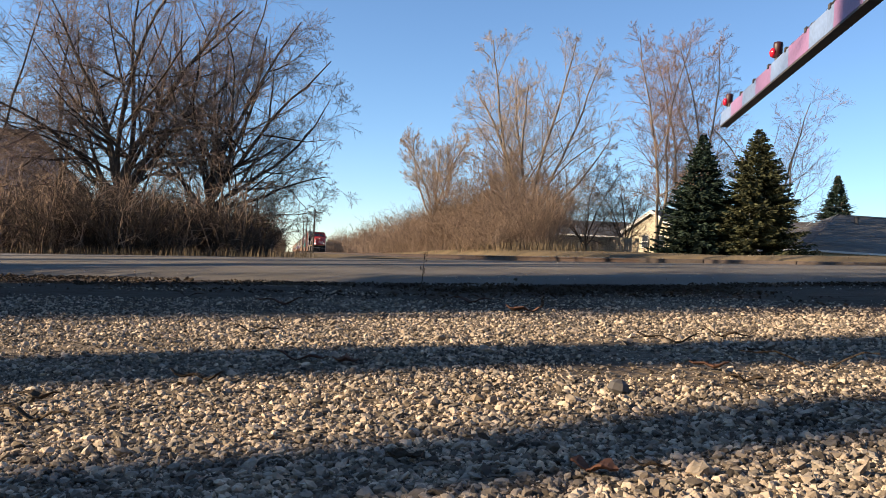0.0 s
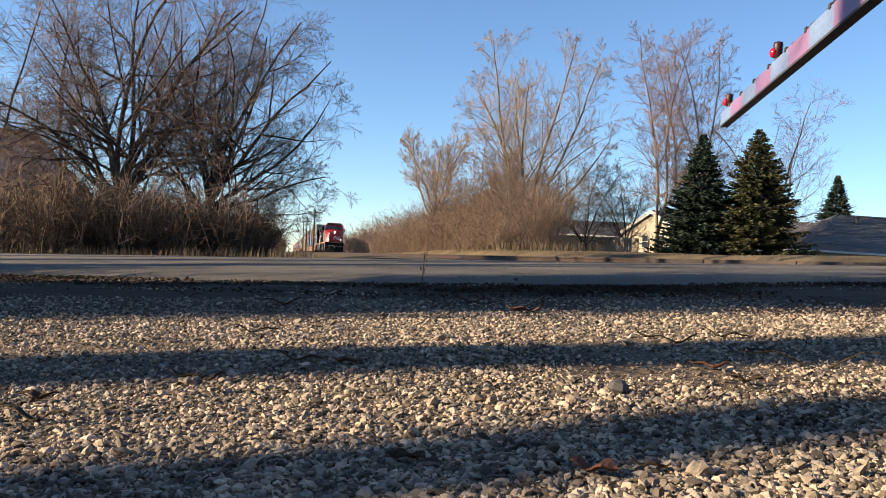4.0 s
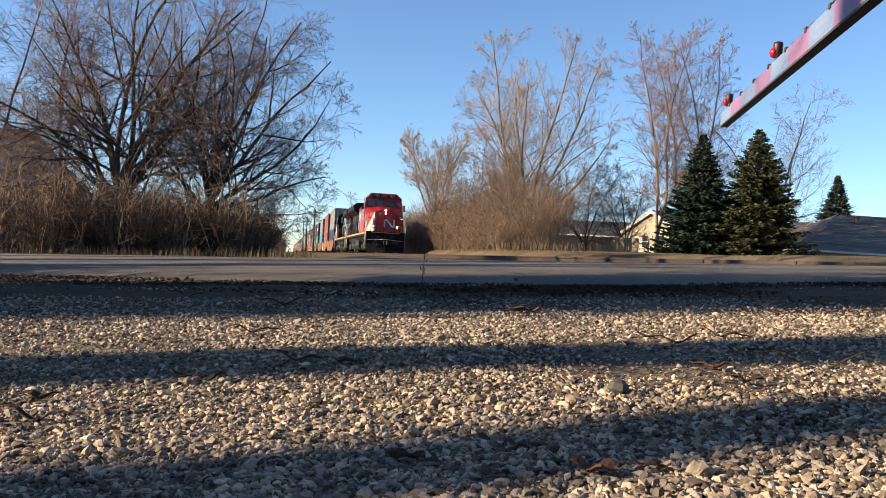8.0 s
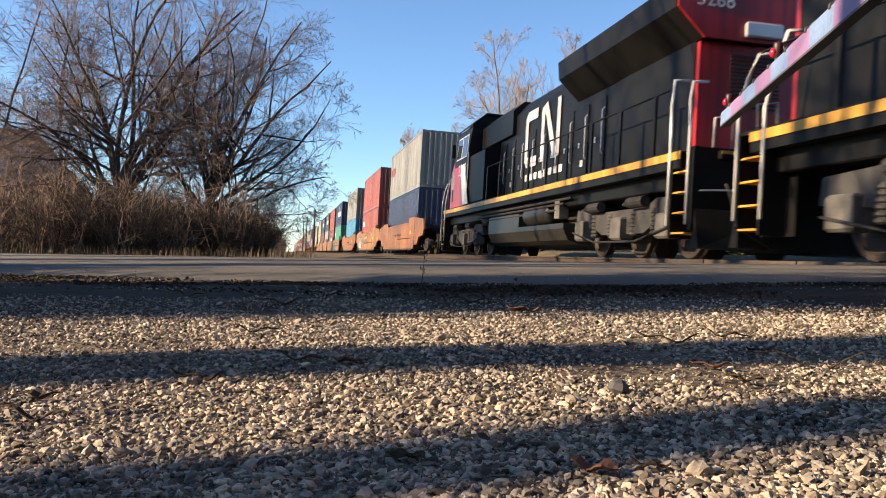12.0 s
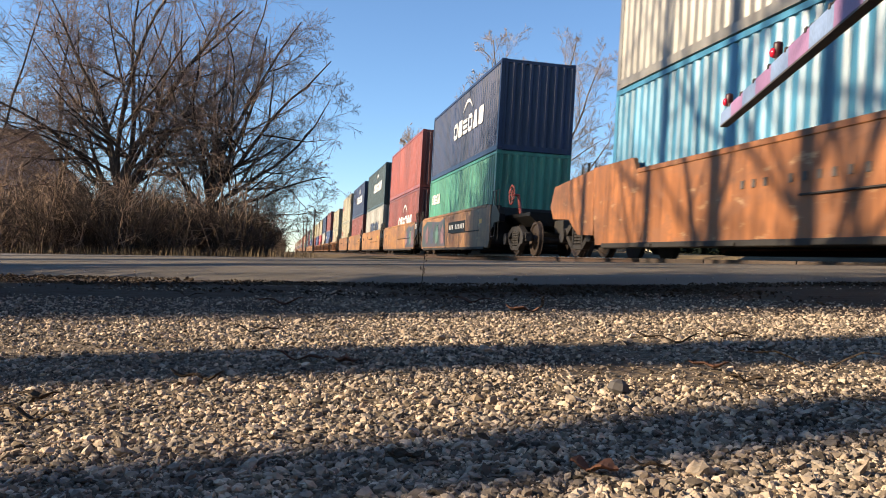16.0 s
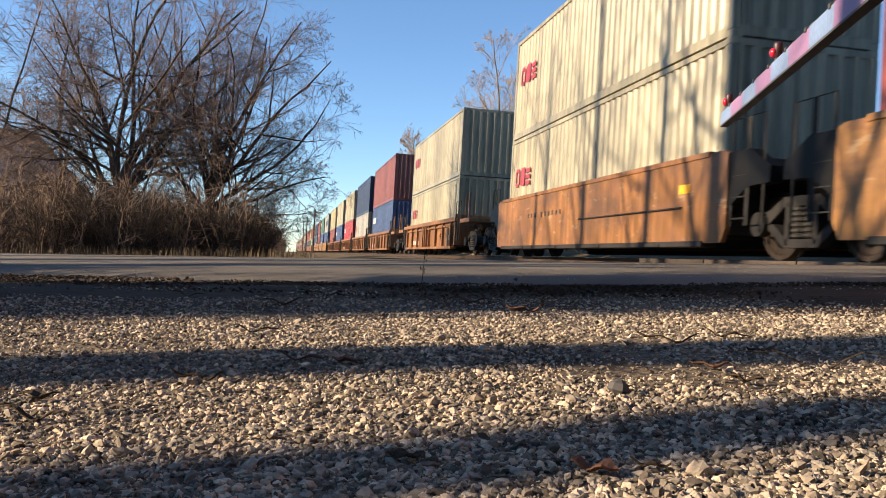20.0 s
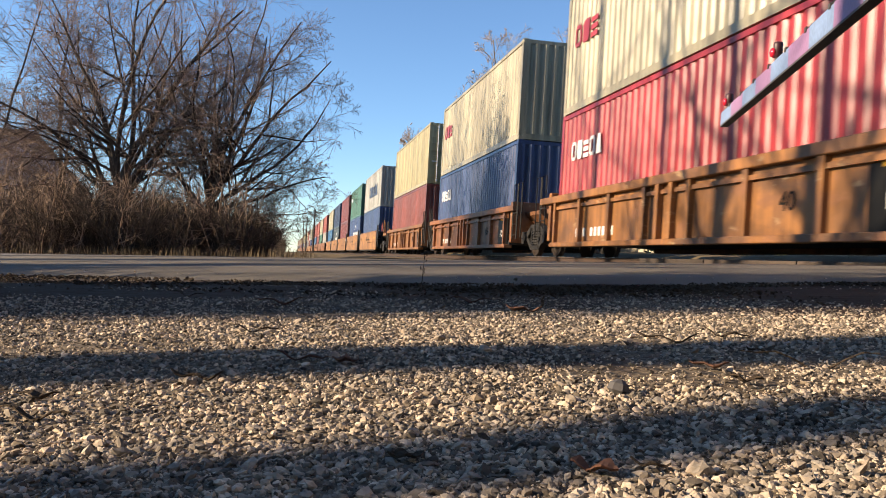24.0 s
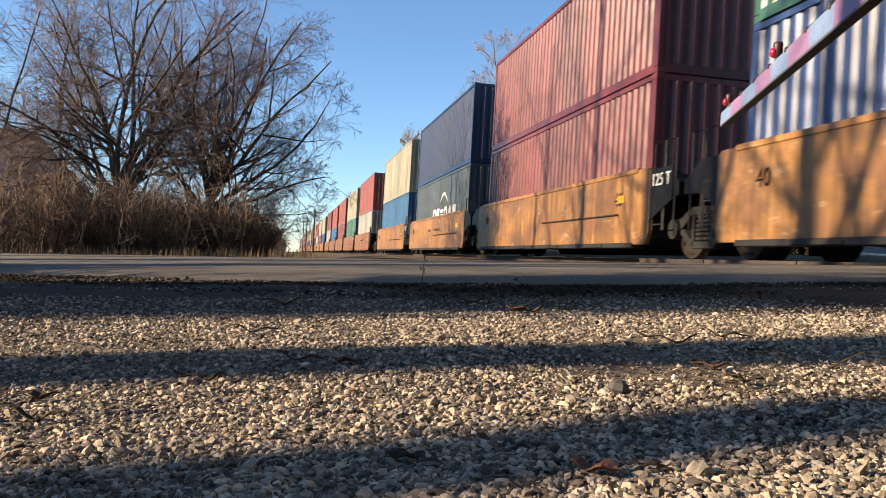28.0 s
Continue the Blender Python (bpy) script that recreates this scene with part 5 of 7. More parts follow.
def bogie(parent, y, wheels):
    """A two-axle freight truck with cast side frames and coil springs."""
    r = 0.48
    bg_ = part("bogie", Mesher().box(-1.0, 1.0, y - 0.2, y + 0.2, 0.42, 0.72, 0.03), M["grime"], parent, "grimy cast steel truck")
    for s in (-1, 1):
        x0, x1 = sorted((s * 0.93, s * 1.09))
        fr = Mesher()
        up = [(-1.12, 0.40), (-1.12, 0.62), (-0.72, 0.66), (-0.38, 0.83), (0.38, 0.83), (0.72, 0.66), (1.12, 0.62), (1.12, 0.40), (0.78, 0.44), (0.36, 0.70), (-0.36, 0.70), (-0.78, 0.44)]
        fr.prism([(y + a, b) for a, b in up], "x", x0, x1)
        fr.prism([(y - 0.80, 0.46), (y - 0.36, 0.16), (y + 0.36, 0.16), (y + 0.80, 0.46), (y + 0.62, 0.48), (y + 0.30, 0.27), (y - 0.30, 0.27), (y - 0.62, 0.48)], "x", x0, x1)
        for a in (-0.34, 0.26):
            fr.box(x0, x1, y + a, y + a + 0.08, 0.2, 0.75)
        for a in (-0.89, 0.89):
            fr.lathe((s * 1.06, y + a, 0.48), "x", [(-0.1, 0.17), (0.05, 0.17), (0.08, 0.12)], 12)
        part("side_frame", fr, M["truck_steel"], bg_, "dusty cast side frame, darkened for the shade under the wagon")
        for a in (-0.13, 0.13):
            rings = []
            for k in range(6):
                rings += [(0.07 * k, 0.085), (0.07 * k + 0.02, 0.115), (0.07 * k + 0.05, 0.115)]
            part("spring", Mesher().lathe((s * 1.0, y + a, 0.28), "z", rings + [(0.43, 0.085)], 10), M["grime"], bg_, "coil spring")
    for a in (-0.89, 0.89):
        wheelset(bg_, y + a, r, wheels)
    return bg_


def ribbed_side(length, height, x, out, pitch=0.278, depth=0.036):
    """A corrugated steel sheet in the plane x, its crests towards out."""
    n = int(length / pitch)
    p = length / n
    prof = []
    for i in range(n):
        y = i * p
        prof += [(y, 0), (y + 0.26 * p, 0), (y + 0.5 * p, -depth), (y + 0.76 * p, -depth)]
    prof.append((length, 0))
    vs = [(x + out * d, y, z) for z in (0, height) for y, d in prof]
    k = len(prof)
    return vs, [(i, i + 1, k + i + 1, k + i) for i in range(k - 1)]


def container_meshes():
    d = {}
    for key, s in (("side_left", -1), ("side_right", 1)):
        mb = Mesher()
        vs, fs = ribbed_side(CL - 0.32, CH - 0.30, s * 1.205, s)
        mb.add([(x, y + 0.16, z + 0.18) for x, y, z in vs], fs)
        d[key] = mb.mesh(key)
    mb = Mesher()
    vs, fs = ribbed_side(CW - 0.24, CH - 0.30, 0, 1, 0.275, 0.055)
    mb.add([(y - CW / 2 + 0.12, -0.012 - x, z + 0.18) for x, y, z in vs], fs)
    d["front_wall"] = mb.mesh("front_wall")
    d["roof"] = Mesher().box(-1.14, 1.14, 0.1, CL - 0.1, CH - 0.06, CH - 0.02).mesh("roof")
    d["floor"] = Mesher().box(-1.14, 1.14, 0.1, CL - 0.1, 0.05, 0.17).mesh("floor")
    fr = Mesher()
    for s in (-1, 1):
        x0, x1 = sorted((s * 1.22, s * 1.10))
        for y0, y1 in ((0.0, 0.16), (CL - 0.16, CL)):
            fr.box(x0, x1, y0, y1, 0.118, CH - 0.118, 0.008)
        fr.box(*sorted((s * 1.22, s * 1.14)), 0.16, CL - 0.16, 0.02, 0.18)
        fr.box(*sorted((s * 1.22, s * 1.15)), 0.16, CL - 0.16, CH - 0.12, CH - 0.03)
    for y0, y1 in ((0.0, 0.12), (CL - 0.12, CL)):
        fr.box(-1.1, 1.1, y0, y1, 0.02, 0.18)
        fr.box(-1.1, 1.1, y0, y1, CH - 0.13, CH - 0.02)
    d["frame"] = fr.mesh("frame")
    c = Mesher()
    c.box(-0.085, 0.085, -0.089, 0.089, -0.059, 0.059, 0.012)
    d["casting"] = c.mesh("corner_casting")
    for key, s in (("door_left", -1), ("door_right", 1)):
        mb = Mesher()
        x0, x1 = sorted((s * 0.005, s * 1.10))
        prof = [(CL - 0.055, 0.18), (CL - 0.02, 0.18)]
        for k in range(4):
            z = 0.30 + 0.62 * k
            prof += [(CL - 0.02, z), (CL - 0.004, z + 0.03), (CL - 0.004, z + 0.40), (CL - 0.02, z + 0.43)]
        prof += [(CL - 0.02, CH - 0.14), (CL - 0.055, CH - 0.14)]
        mb.prism(prof, "x", x0, x1)
        d[key] = mb.mesh(key)
    bar = Mesher().tube([(0, CL + 0.012, 0.12), (0, CL + 0.012, CH - 0.08)], 0.019, 6)
    bar.box(-0.01, 0.26, CL + 0.02, CL + 0.035, 1.05, 1.09)
    for z in (0.2, 0.9, 1.9, CH - 0.2):
        bar.box(-0.05, 0.05, CL - 0.01, CL + 0.02, z - 0.03, z + 0.03)
    d["lock_bar"] = bar.mesh("lock_bar")
    d["decal"] = Mesher().box(-1.2245, -1.2195, 0.0, 1.0, 0.0, 1.0).mesh("decal")
    return d


CM = container_meshes()


def glyph(kind, w, h, t):
    """Outlines of one plain figure: a leaning block, a ring, a stack of bars or a wedge."""
    bar = lambda a, b, c, d: [(a, c), (b, c), (b, d), (a, d)]
    if kind == 0:       # leaning block with cut corners
        return [[(0, 0.12 * h), (0.12 * w, 0), (0.85 * w, 0), (w, 0.2 * h), (w, h), (0.18 * w, h), (0, 0.8 * h)]]
    if kind == 1:       # closed ring
        return [bar(0, t, t * 0.6, h - t * 0.6), bar(w - t, w, t * 0.6, h - t * 0.6), [(t * 0.6, 0), (w - t * 0.6, 0), (w - t, t), (t, t)], [(t, h - t), (w - t, h - t), (w - t * 0.6, h), (t * 0.6, h)]]
    if kind == 2:       # stack of bars
        return [bar(0, w, h * k / 3, h * (k + 0.66) / 3) for k in range(3)]
    return [[(0, 0), (w, 0), (w * 0.7, h), (w * 0.3, h)]]


def logo(parent, y, z, width, height, strokes, material, label, slant=0.0):
    """A row of plain block figures in place of a company's mark."""
    if strokes == 1:
        n = 9
        pts = [(y + width * k / n, z + 0.35 * math.sin(math.pi * k / n)) for k in range(n + 1)]
        mb = Mesher()
        for k in range(n):
            (a, b), (c, d) = pts[k], pts[k + 1]
            e = height * math.sin(math.pi * (k + 0.5) / n) + 0.02
            mb.prism([(a, b - e / 2), (c, d - e / 2), (c, d + e / 2), (a, b + e / 2)], "x", -1.228, -1.214)
        part("mark", mb, material, parent, label)
        return
    step = width / strokes
    for i in range(strokes):
        w = step * 0.80
        mb = Mesher()
        for out in glyph((1, 0, 2, 1, 3, 0)[i % 6], w, height, min(0.24 * w, 0.24 * height)):
            mb.prism([(y + (strokes - 1 - i) * step + w - u, z + v) for u, v in out], "x", -1.229, -1.214)
        part("mark_figure", mb, material, parent, label)


NAMES = {"red": "sun-bleached red", "maroon": "dark maroon", "brick": "brick red", "crimson": "bright crimson", "white": "off-white", "cream": "cream", "grey": "weathered grey",
         "yellow": "pale yellow", "navy": "navy blue", "blue": "faded blue", "slate": "dark slate grey", "dkgreen": "dark green-grey", "teal": "jade green", "aqua": "light aqua blue", "green": "mid green", "azure": "bright blue"}


def container(u, level, color, doors=False, low=False, marks=()):
    """A forty-foot box; level 0 sits in the well, level 1 on the lower box."""
    where = "in the wagon's well" if level == 0 else "stacked on another container"
    c = thing("shipping_container", f"{NAMES[color]} corrugated steel shipping container {where}", "container", "containers on the train")
    p = P[color]
    for k in ("side_left", "side_right", "front_wall", "roof", "floor", "frame", "door_left", "door_right"):
        part(k, CM[k], p, c)
    for x in (-1.13, 1.13):
        for y in (0.09, CL - 0.09):
            for z in (0.059, CH - 0.059):
                part("corner_casting", CM["casting"], p, c, "", Matrix.Translation((x * 1.002, y * 1.0, z)))
    for x in (-0.85, -0.35, 0.30, 0.80):
        part("lock_bar", CM["lock_bar"], M["alu"], c, "galvanised lock rod", Matrix.Translation((x - 0.0, 0, 0)))
    turn = 180.0 if doors else 0.0
    for (y, z, w, h, n, m, lab, sl) in marks:
        logo(c, y, z, w, h, n, M[m] if m in M else P[m], lab, sl)
    z0 = 0.42 + (CH - 0.01) * level
    if low:
        c.scale = (1, 1, 2.591 / CH)
    MOVING.append((c, u + (CL if doors else 0.0), 0.0, z0, turn))
    return c


def well_wagon(u, style, color, first, last, plate="", extra=""):
    """One well of a double-stack wagon, its containers' near end at y = 0."""
    ribbed = style == "ribbed"
    names = {"amber": "amber yellow", "rust": "rusty orange", "umber": "dull brown", "orange": "orange"}
    car = thing("well_wagon", f"{names[color]} {'ribbed' if ribbed else 'smooth-sided'} steel well wagon of a container train", "rail wagon", "well wagons")
    wheels = []
    p = P[color]
    for s in (-1, 1):
        side = "side_wall"
        if not ribbed:
            mb = Mesher()
            if first and last:
                out = [(-0.35, 0.62), (-0.2, 0.22), (CL + 0.2, 0.22), (CL + 0.35, 0.62), (CL + 0.5, 1.80), (CL - 1.5, 1.80), (CL - 1.65, 1.55), (1.65, 1.55), (1.5, 1.80), (-0.5, 1.80)]
            else:
                out = [(-0.42, 0.42), (-0.3, 0.22), (CL + 0.3, 0.22), (CL + 0.42, 0.42), (CL + 0.42, 1.50), (CL + 0.3, 1.55), (-0.3, 1.55), (-0.42, 1.50)]
            mb.prism(out, "x", *sorted((s * 1.34, s * 1.42)))
            part(side, mb, p, car)
            if first and last:      # the sides run on past the load and cover the trucks
                for end, sg in ((0.0, -1), (CL, 1)):
                    cover = [(end + sg * a, b) for a, b in ((0.36, 0.42), (1.3, 0.45), (1.9, 0.80), (3.0, 0.85), (3.25, 1.15), (3.0, 1.60), (0.52, 1.78))]
                    part("end_cover", Mesher().prism(cover, "x", *sorted((s * 1.335, s * 1.415))), p, car, "grimy sloping end panel")
            part("top_chord", Mesher().box(*sorted((s * 1.29, s * 1.44)), 1.7 if first and last else 0.1, CL - (1.7 if first and last else 0.1), 1.49, 1.58, 0.01), p, car)
            part("bottom_sill", Mesher().box(*sorted((s * 1.2, s * 1.45)), 0.2, CL - 0.2, 0.16, 0.25, 0.01), M["grime"], car, "dark bottom sill")
            part("grab_rod", Mesher().tube([(s * 1.45, 0.9, 0.78), (s * 1.45, 5.6, 0.78)], 0.016, 5), M["grime"], car)
            for k in range(4):
                part("bracket", Mesher().box(*sorted((s * 1.42, s * 1.47)), 1.6 + 2.7 * k, 2.6 + 2.7 * k, 0.17, 0.215), M["grime"], car)
        else:
            part(side, Mesher().box(*sorted((s * 1.30, s * 1.335)), 0.2, CL - 0.2, 0.28, 1.25), p, car)
            part("top_chord", Mesher().box(*sorted((s * 1.26, s * 1.46)), -0.7, CL + 0.7, 1.22, 1.38, 0.012), p, car)
            part("bottom_sill", Mesher().box(*sorted((s * 1.22, s * 1.44)), 0.1, CL - 0.1, 0.2, 0.30, 0.01), p, car)
            part("flange", Mesher().box(*sorted((s * 1.335, s * 1.40)), 0.25, CL - 0.25, 1.06, 1.13), p, car)
            rib = Mesher().prism([(-0.05, 0.30), (0.05, 0.30), (0.07, 1.22), (-0.07, 1.22)], "x", *sorted((s * 1.335, s * 1.43)))
            rm_ = rib.mesh("rib")
            for k in range(8):
                y = 0.35 + (CL - 0.7) * k / 7
                part("rib", rm_, p, car, "", Matrix.Translation((0, y, 0)))
            for y in (CL * 0.5 - 0.25, CL * 0.5 + 0.25):
                part("rib", rm_, p, car, "", Matrix.Translation((s * 0.02, y, 0)))
    part("floor", Mesher().box(-1.32, 1.32, 0.0, CL, 0.30, 0.40), M["grime"], car, "grimy well floor")
    # ends over the trucks
    for end, sg in ((0.0, -1), (CL, 1)):
        free = first if sg < 0 else last
        reach = 3.1 if free else 1.72
        y = lambda a: end + sg * a
        part("bulkhead", Mesher().box(-1.36, 1.36, *sorted((y(0.12), y(0.30))), 0.35, 1.50, 0.01), M["grime"] if not ribbed else p, car)
        if ribbed and free:
            part("end_deck", Mesher().prism([(-0.5, 0.84), (0.5, 0.84), (0.62, 1.16), (-0.62, 1.16)], "y", *sorted((y(0.3), y(reach)))), M["black"], car, "dark centre sill")
            for s in (-1, 1):
                part("end_beam", Mesher().box(*sorted((s * 0.62, s * 1.42)), *sorted((y(1.45), y(3.0))), 1.12, 1.27, 0.012), p, car, "orange end platform")
                part("stanchion", Mesher().box(*sorted((s * 1.36, s * 1.42)), *sorted((y(2.72), y(2.86))), 1.27, 2.15, 0.01).box(*sorted((s * 1.37, s * 1.41)), *sorted((y(2.2), y(2.26))), 1.27, 2.0, 0.01), p, car, "orange upright plates")
                part("handrail", Mesher().tube([(s * 1.39, y(2.23), 1.62), (s * 1.39, y(2.79), 1.62)], 0.016, 5), M["truck_steel"], car)
        else:
            part("end_deck", Mesher().prism([(-0.62, 0.86), (0.62, 0.86), (0.95, 1.12), (0.95, 1.22), (-0.95, 1.22), (-0.95, 1.12)], "y", *sorted((y(0.3), y(reach)))), M["black"] if not ribbed else p, car, "dark end platform")
        for s in (-1, 1):
            side = Mesher()
            side.prism([(y(0.3), 1.5), (y(0.3), 0.62), (y(0.9), 0.98), (y(1.45), 1.0), (y(1.45), 1.22), (y(0.95), 1.5)], "x", *sorted((s * 1.22, s * 1.40)))
            if not ribbed:
                part("end_bolster", side, M["black"] if not ribbed else p, car)
        for s in (-1, 1):
            for k in range(2):
                yy = y(0.5 + 0.42 * k)
                part("grab_iron", Mesher().tube([(s * 1.38, yy, 0.45), (s * 1.38, yy, 1.95), (s * 1.38, yy + 0.36 * sg, 1.95), (s * 1.38, yy + 0.36 * sg, 0.45)], 0.018, 5), M["truck_steel"], car, "bent steel grab iron")
            for z in (0.55, 0.85, 1.15):
                part("rung", Mesher().tube([(s * 1.39, y(0.5), z), (s * 1.39, y(0.86), z)], 0.014, 5), M["truck_steel"], car)
        if free:
            part("draft_gear", Mesher().box(-0.22, 0.22, *sorted((y(reach), y(reach + 0.75))), 0.66, 1.02, 0.02), M["grime"], car, "coupler and draft gear")
            if sg < 0 and u in (328.2, 512.8):
                hw = Mesher()
                ring = [(-1.2, end + sg * 2.0 + 0.28 * math.cos(a), 1.75 + 0.28 * math.sin(a)) for a in (k * math.pi / 8 for k in range(17))]
                hw.tube(ring, 0.02, 6)
                for k in range(4):
                    a = k * math.pi / 4
                    hw.tube([(-1.2, end + sg * 2.0 + 0.28 * math.cos(a), 1.75 + 0.28 * math.sin(a)), (-1.2, end + sg * 2.0 - 0.28 * math.cos(a), 1.75 - 0.28 * math.sin(a))], 0.012, 5)
                hw.tube([(-1.18, end + sg * 2.0, 1.75), (-1.0, end + sg * 2.0, 1.75), (-0.9, end + sg * 2.0, 1.2)], 0.05, 6)
                part("brake_wheel", hw, M["brake_red"], car, "red hand brake wheel")
        # the truck under the near end; the last well also carries the rear one
        if sg < 0 or last:
            bogie(car, y(2.2 if free else 1.70), wheels)
    ty = -1.443 if not ribbed else -1.465
    if ribbed:
        pn = part("stencil_panel", Mesher().box(-1.345, -1.3355, 0.12, 1.25, 0.31, 1.05), M["black"], car, "black stencil panel")
        part("lettering", lettering("125-T", 0.26), M["white_mark"], pn, "white stencilled load figure", Matrix.Translation((-1.349, 0.68, 0.62)))
        part("number", lettering("40", 0.36), M["black"], car, "black stencilled number", Matrix.Translation((-1.341, 2.75, 0.72)))
    elif plate == "125 T":
        blk = Mesher().prism([(-0.42, 0.62), (-0.46, 1.5), (-1.25, 1.5), (-1.25, 0.95)], "x", -1.415, -1.402)
        part("stencil_panel", blk, M["black"], car, "black stencil panel")
        part("lettering", lettering("125 T", 0.30), M["white_mark"], car, "white stencilled load figure", Matrix.Translation((-1.42, -0.82, 1.30)))
        part("number", lettering("40", 0.36), M["black"], car, "black stencilled number", Matrix.Translation((-1.425, 0.95, 1.05)))
    if not ribbed and color == "amber" and u != 286.65:
        part("number", lettering("40", 0.36), M["black"], car, "black stencilled number", Matrix.Translation((-1.425, 11.4, 1.05)))
    if extra:
        part("number", lettering(extra, 0.34), M["black"], car, "black stencilled letter", Matrix.Translation((-1.425, 6.7 if extra == "A" else 8.2, 1.12)))
    if ribbed:
        fig = Mesher().box(-1.342, -1.336, -0.06, 0.06, 0.42, 0.60).mesh("figure")
        for k in range(10):
            if k != 6:
                part("figure", fig, M["white_mark"], car, "white bar of a wagon number", Matrix.Translation((0, 8.5 + 0.22 * k, 0)))
    elif plate == "board" and u != 286.65:
        y0 = {328.2: 3.2, 389.9: 6.7}.get(u, 4.2)
        plain_side = u != 328.2     # most wagons carry small dark figures without a board
        b = car if plain_side else part("number_board", Mesher().box(-1.432, -1.419, y0, y0 + 3.0, 0.80, 1.20), M["black"], car, "black number board")
        fig = Mesher().box(-1.437, -1.4325 if not plain_side else -1.419, *((-0.04, 0.04, 0.95, 1.06) if plain_side else (-0.065, 0.065, 0.92, 1.09))).mesh("figure")
        for k in range(10):
            if k != 6:
                part("figure", fig, M["gate_dark" if plain_side else "white_mark"], b, "dark bar of a wagon number" if plain_side else "white bar", Matrix.Translation((0, y0 + 0.22 + 0.28 * k, 0)))
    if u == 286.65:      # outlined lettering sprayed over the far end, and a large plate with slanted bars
        g = part("graffiti", Mesher().prism([(9.6, 0.32), (12.2, 0.32), (12.3, 0.9), (11.9, 1.28), (11.2, 1.22), (10.6, 1.34), (10.0, 1.40), (9.6, 1.1)], "x", -1.426, -1.419), M["graffiti_blue"], car, "slate blue sprayed lettering")
        for k in range(5):
            yy = 9.75 + 0.5 * k
            part("outline", Mesher().tube([(-1.43, yy, 0.36), (-1.43, yy - 0.06, 0.9), (-1.43, yy + 0.08, 1.22), (-1.43, yy + 0.28, 1.2), (-1.43, yy + 0.34, 0.8), (-1.43, yy + 0.2, 0.4)], 0.014, 5), M["white_mark"], g, "white sprayed outline")
        pl = part("plate", Mesher().box(-1.430, -1.419, PLATE[0], PLATE[1], 0.70, 1.36), M["plate_brown"], car, "dark brown painted plate")
        w = (PLATE[1] - PLATE[0] - 0.3) / 3
        for k in range(3):
            a = PLATE[0] + 0.15 + w * k
            part("bar", Mesher().prism([(a, 1.10), (a + w * 0.9, 1.10), (a + w * 0.9, 1.28), (a, 1.28)], "x", -1.436, -1.4305), M["tan_mark"], pl, "dull tan bar")
            part("bar", Mesher().prism([(a + w * 0.28, 0.78), (a + w * 0.66, 0.78), (a + w * 0.62, 1.099), (a + w * 0.32, 1.099)], "x", -1.436, -1.4305), M["tan_mark"], pl, "dull tan bar")
    if u in (328.2, 343.6):
        y1 = 12.4 if u == 328.2 else 2.6
        y0 = y1 - (5.6 if u == 328.2 else 3.0)
        g = part("graffiti", Mesher().prism([(y0, 0.30), (y1, 0.30), (y1 - 0.1, 1.2), (y1 - 1.2, 1.42), (y0 + 1.3, 1.30), (y0 + 0.3, 1.44)], "x", -1.426, -1.419), M["graffiti_dark"], car, "dark sprayed lettering")
        for k in range(4):
            yy = y0 + 0.3 + (y1 - y0) / 4.6 * k
            part("patch", Mesher().prism([(yy, 0.45 + 0.1 * (k % 2)), (yy + 0.6, 0.4), (yy + 0.75, 0.9), (yy + 0.35, 1.2), (yy + 0.05, 0.95)], "x", -1.432, -1.4265), M[("graffiti_pink", "graffiti_teal", "graffiti_blue", "graffiti_pink")[k]], g, "sprayed colour patch")
    part("placard", Mesher().box(*( (-1.428, -1.419) if not ribbed else (-1.345, -1.336)), 0.7, 1.05, 1.0, 1.14), M["orange_mark"], car, "yellow reflective plate")
    MOVING.append((car, u, 0.0, 0.0, 0.0))
    for w in wheels:
        WHEELS.append((*w, -SPEED, u))
    return car


WHEELS = []
PLATE = (5.23, 7.82)       # extent of one wagon's painted plate


def ribbon(mb, pts, width, x0, x1):
    """A folded band of even width along points (y, z), between two planes of x."""
    pts = [Vector((a, b)) for a, b in pts]
    n, edge = len(pts), []
    for i, p in enumerate(pts):
        a = (p - pts[i - 1]).normalized() if i else (pts[1] - p).normalized()
        b = (pts[i + 1] - p).normalized() if i < n - 1 else a
        m = Vector((-(a + b).y, (a + b).x)).normalized()
        m *= width / 2 / max(abs(m.dot(Vector((-a.y, a.x)))), 0.55)
        edge.append((p + m, p - m))
    for (a, b), (c, d) in zip(edge, edge[1:]):
        mb.prism([tuple(a), tuple(b), tuple(d), tuple(c)], "x", x0, x1)
    return mb


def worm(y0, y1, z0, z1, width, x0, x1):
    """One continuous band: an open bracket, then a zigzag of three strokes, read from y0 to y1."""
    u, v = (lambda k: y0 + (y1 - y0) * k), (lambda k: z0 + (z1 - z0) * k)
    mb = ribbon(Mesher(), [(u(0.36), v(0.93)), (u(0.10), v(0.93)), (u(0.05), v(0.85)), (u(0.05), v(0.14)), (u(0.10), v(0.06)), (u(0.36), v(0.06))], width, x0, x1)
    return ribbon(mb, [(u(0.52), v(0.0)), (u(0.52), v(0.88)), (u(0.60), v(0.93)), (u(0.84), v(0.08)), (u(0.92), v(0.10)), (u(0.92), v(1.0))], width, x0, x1)


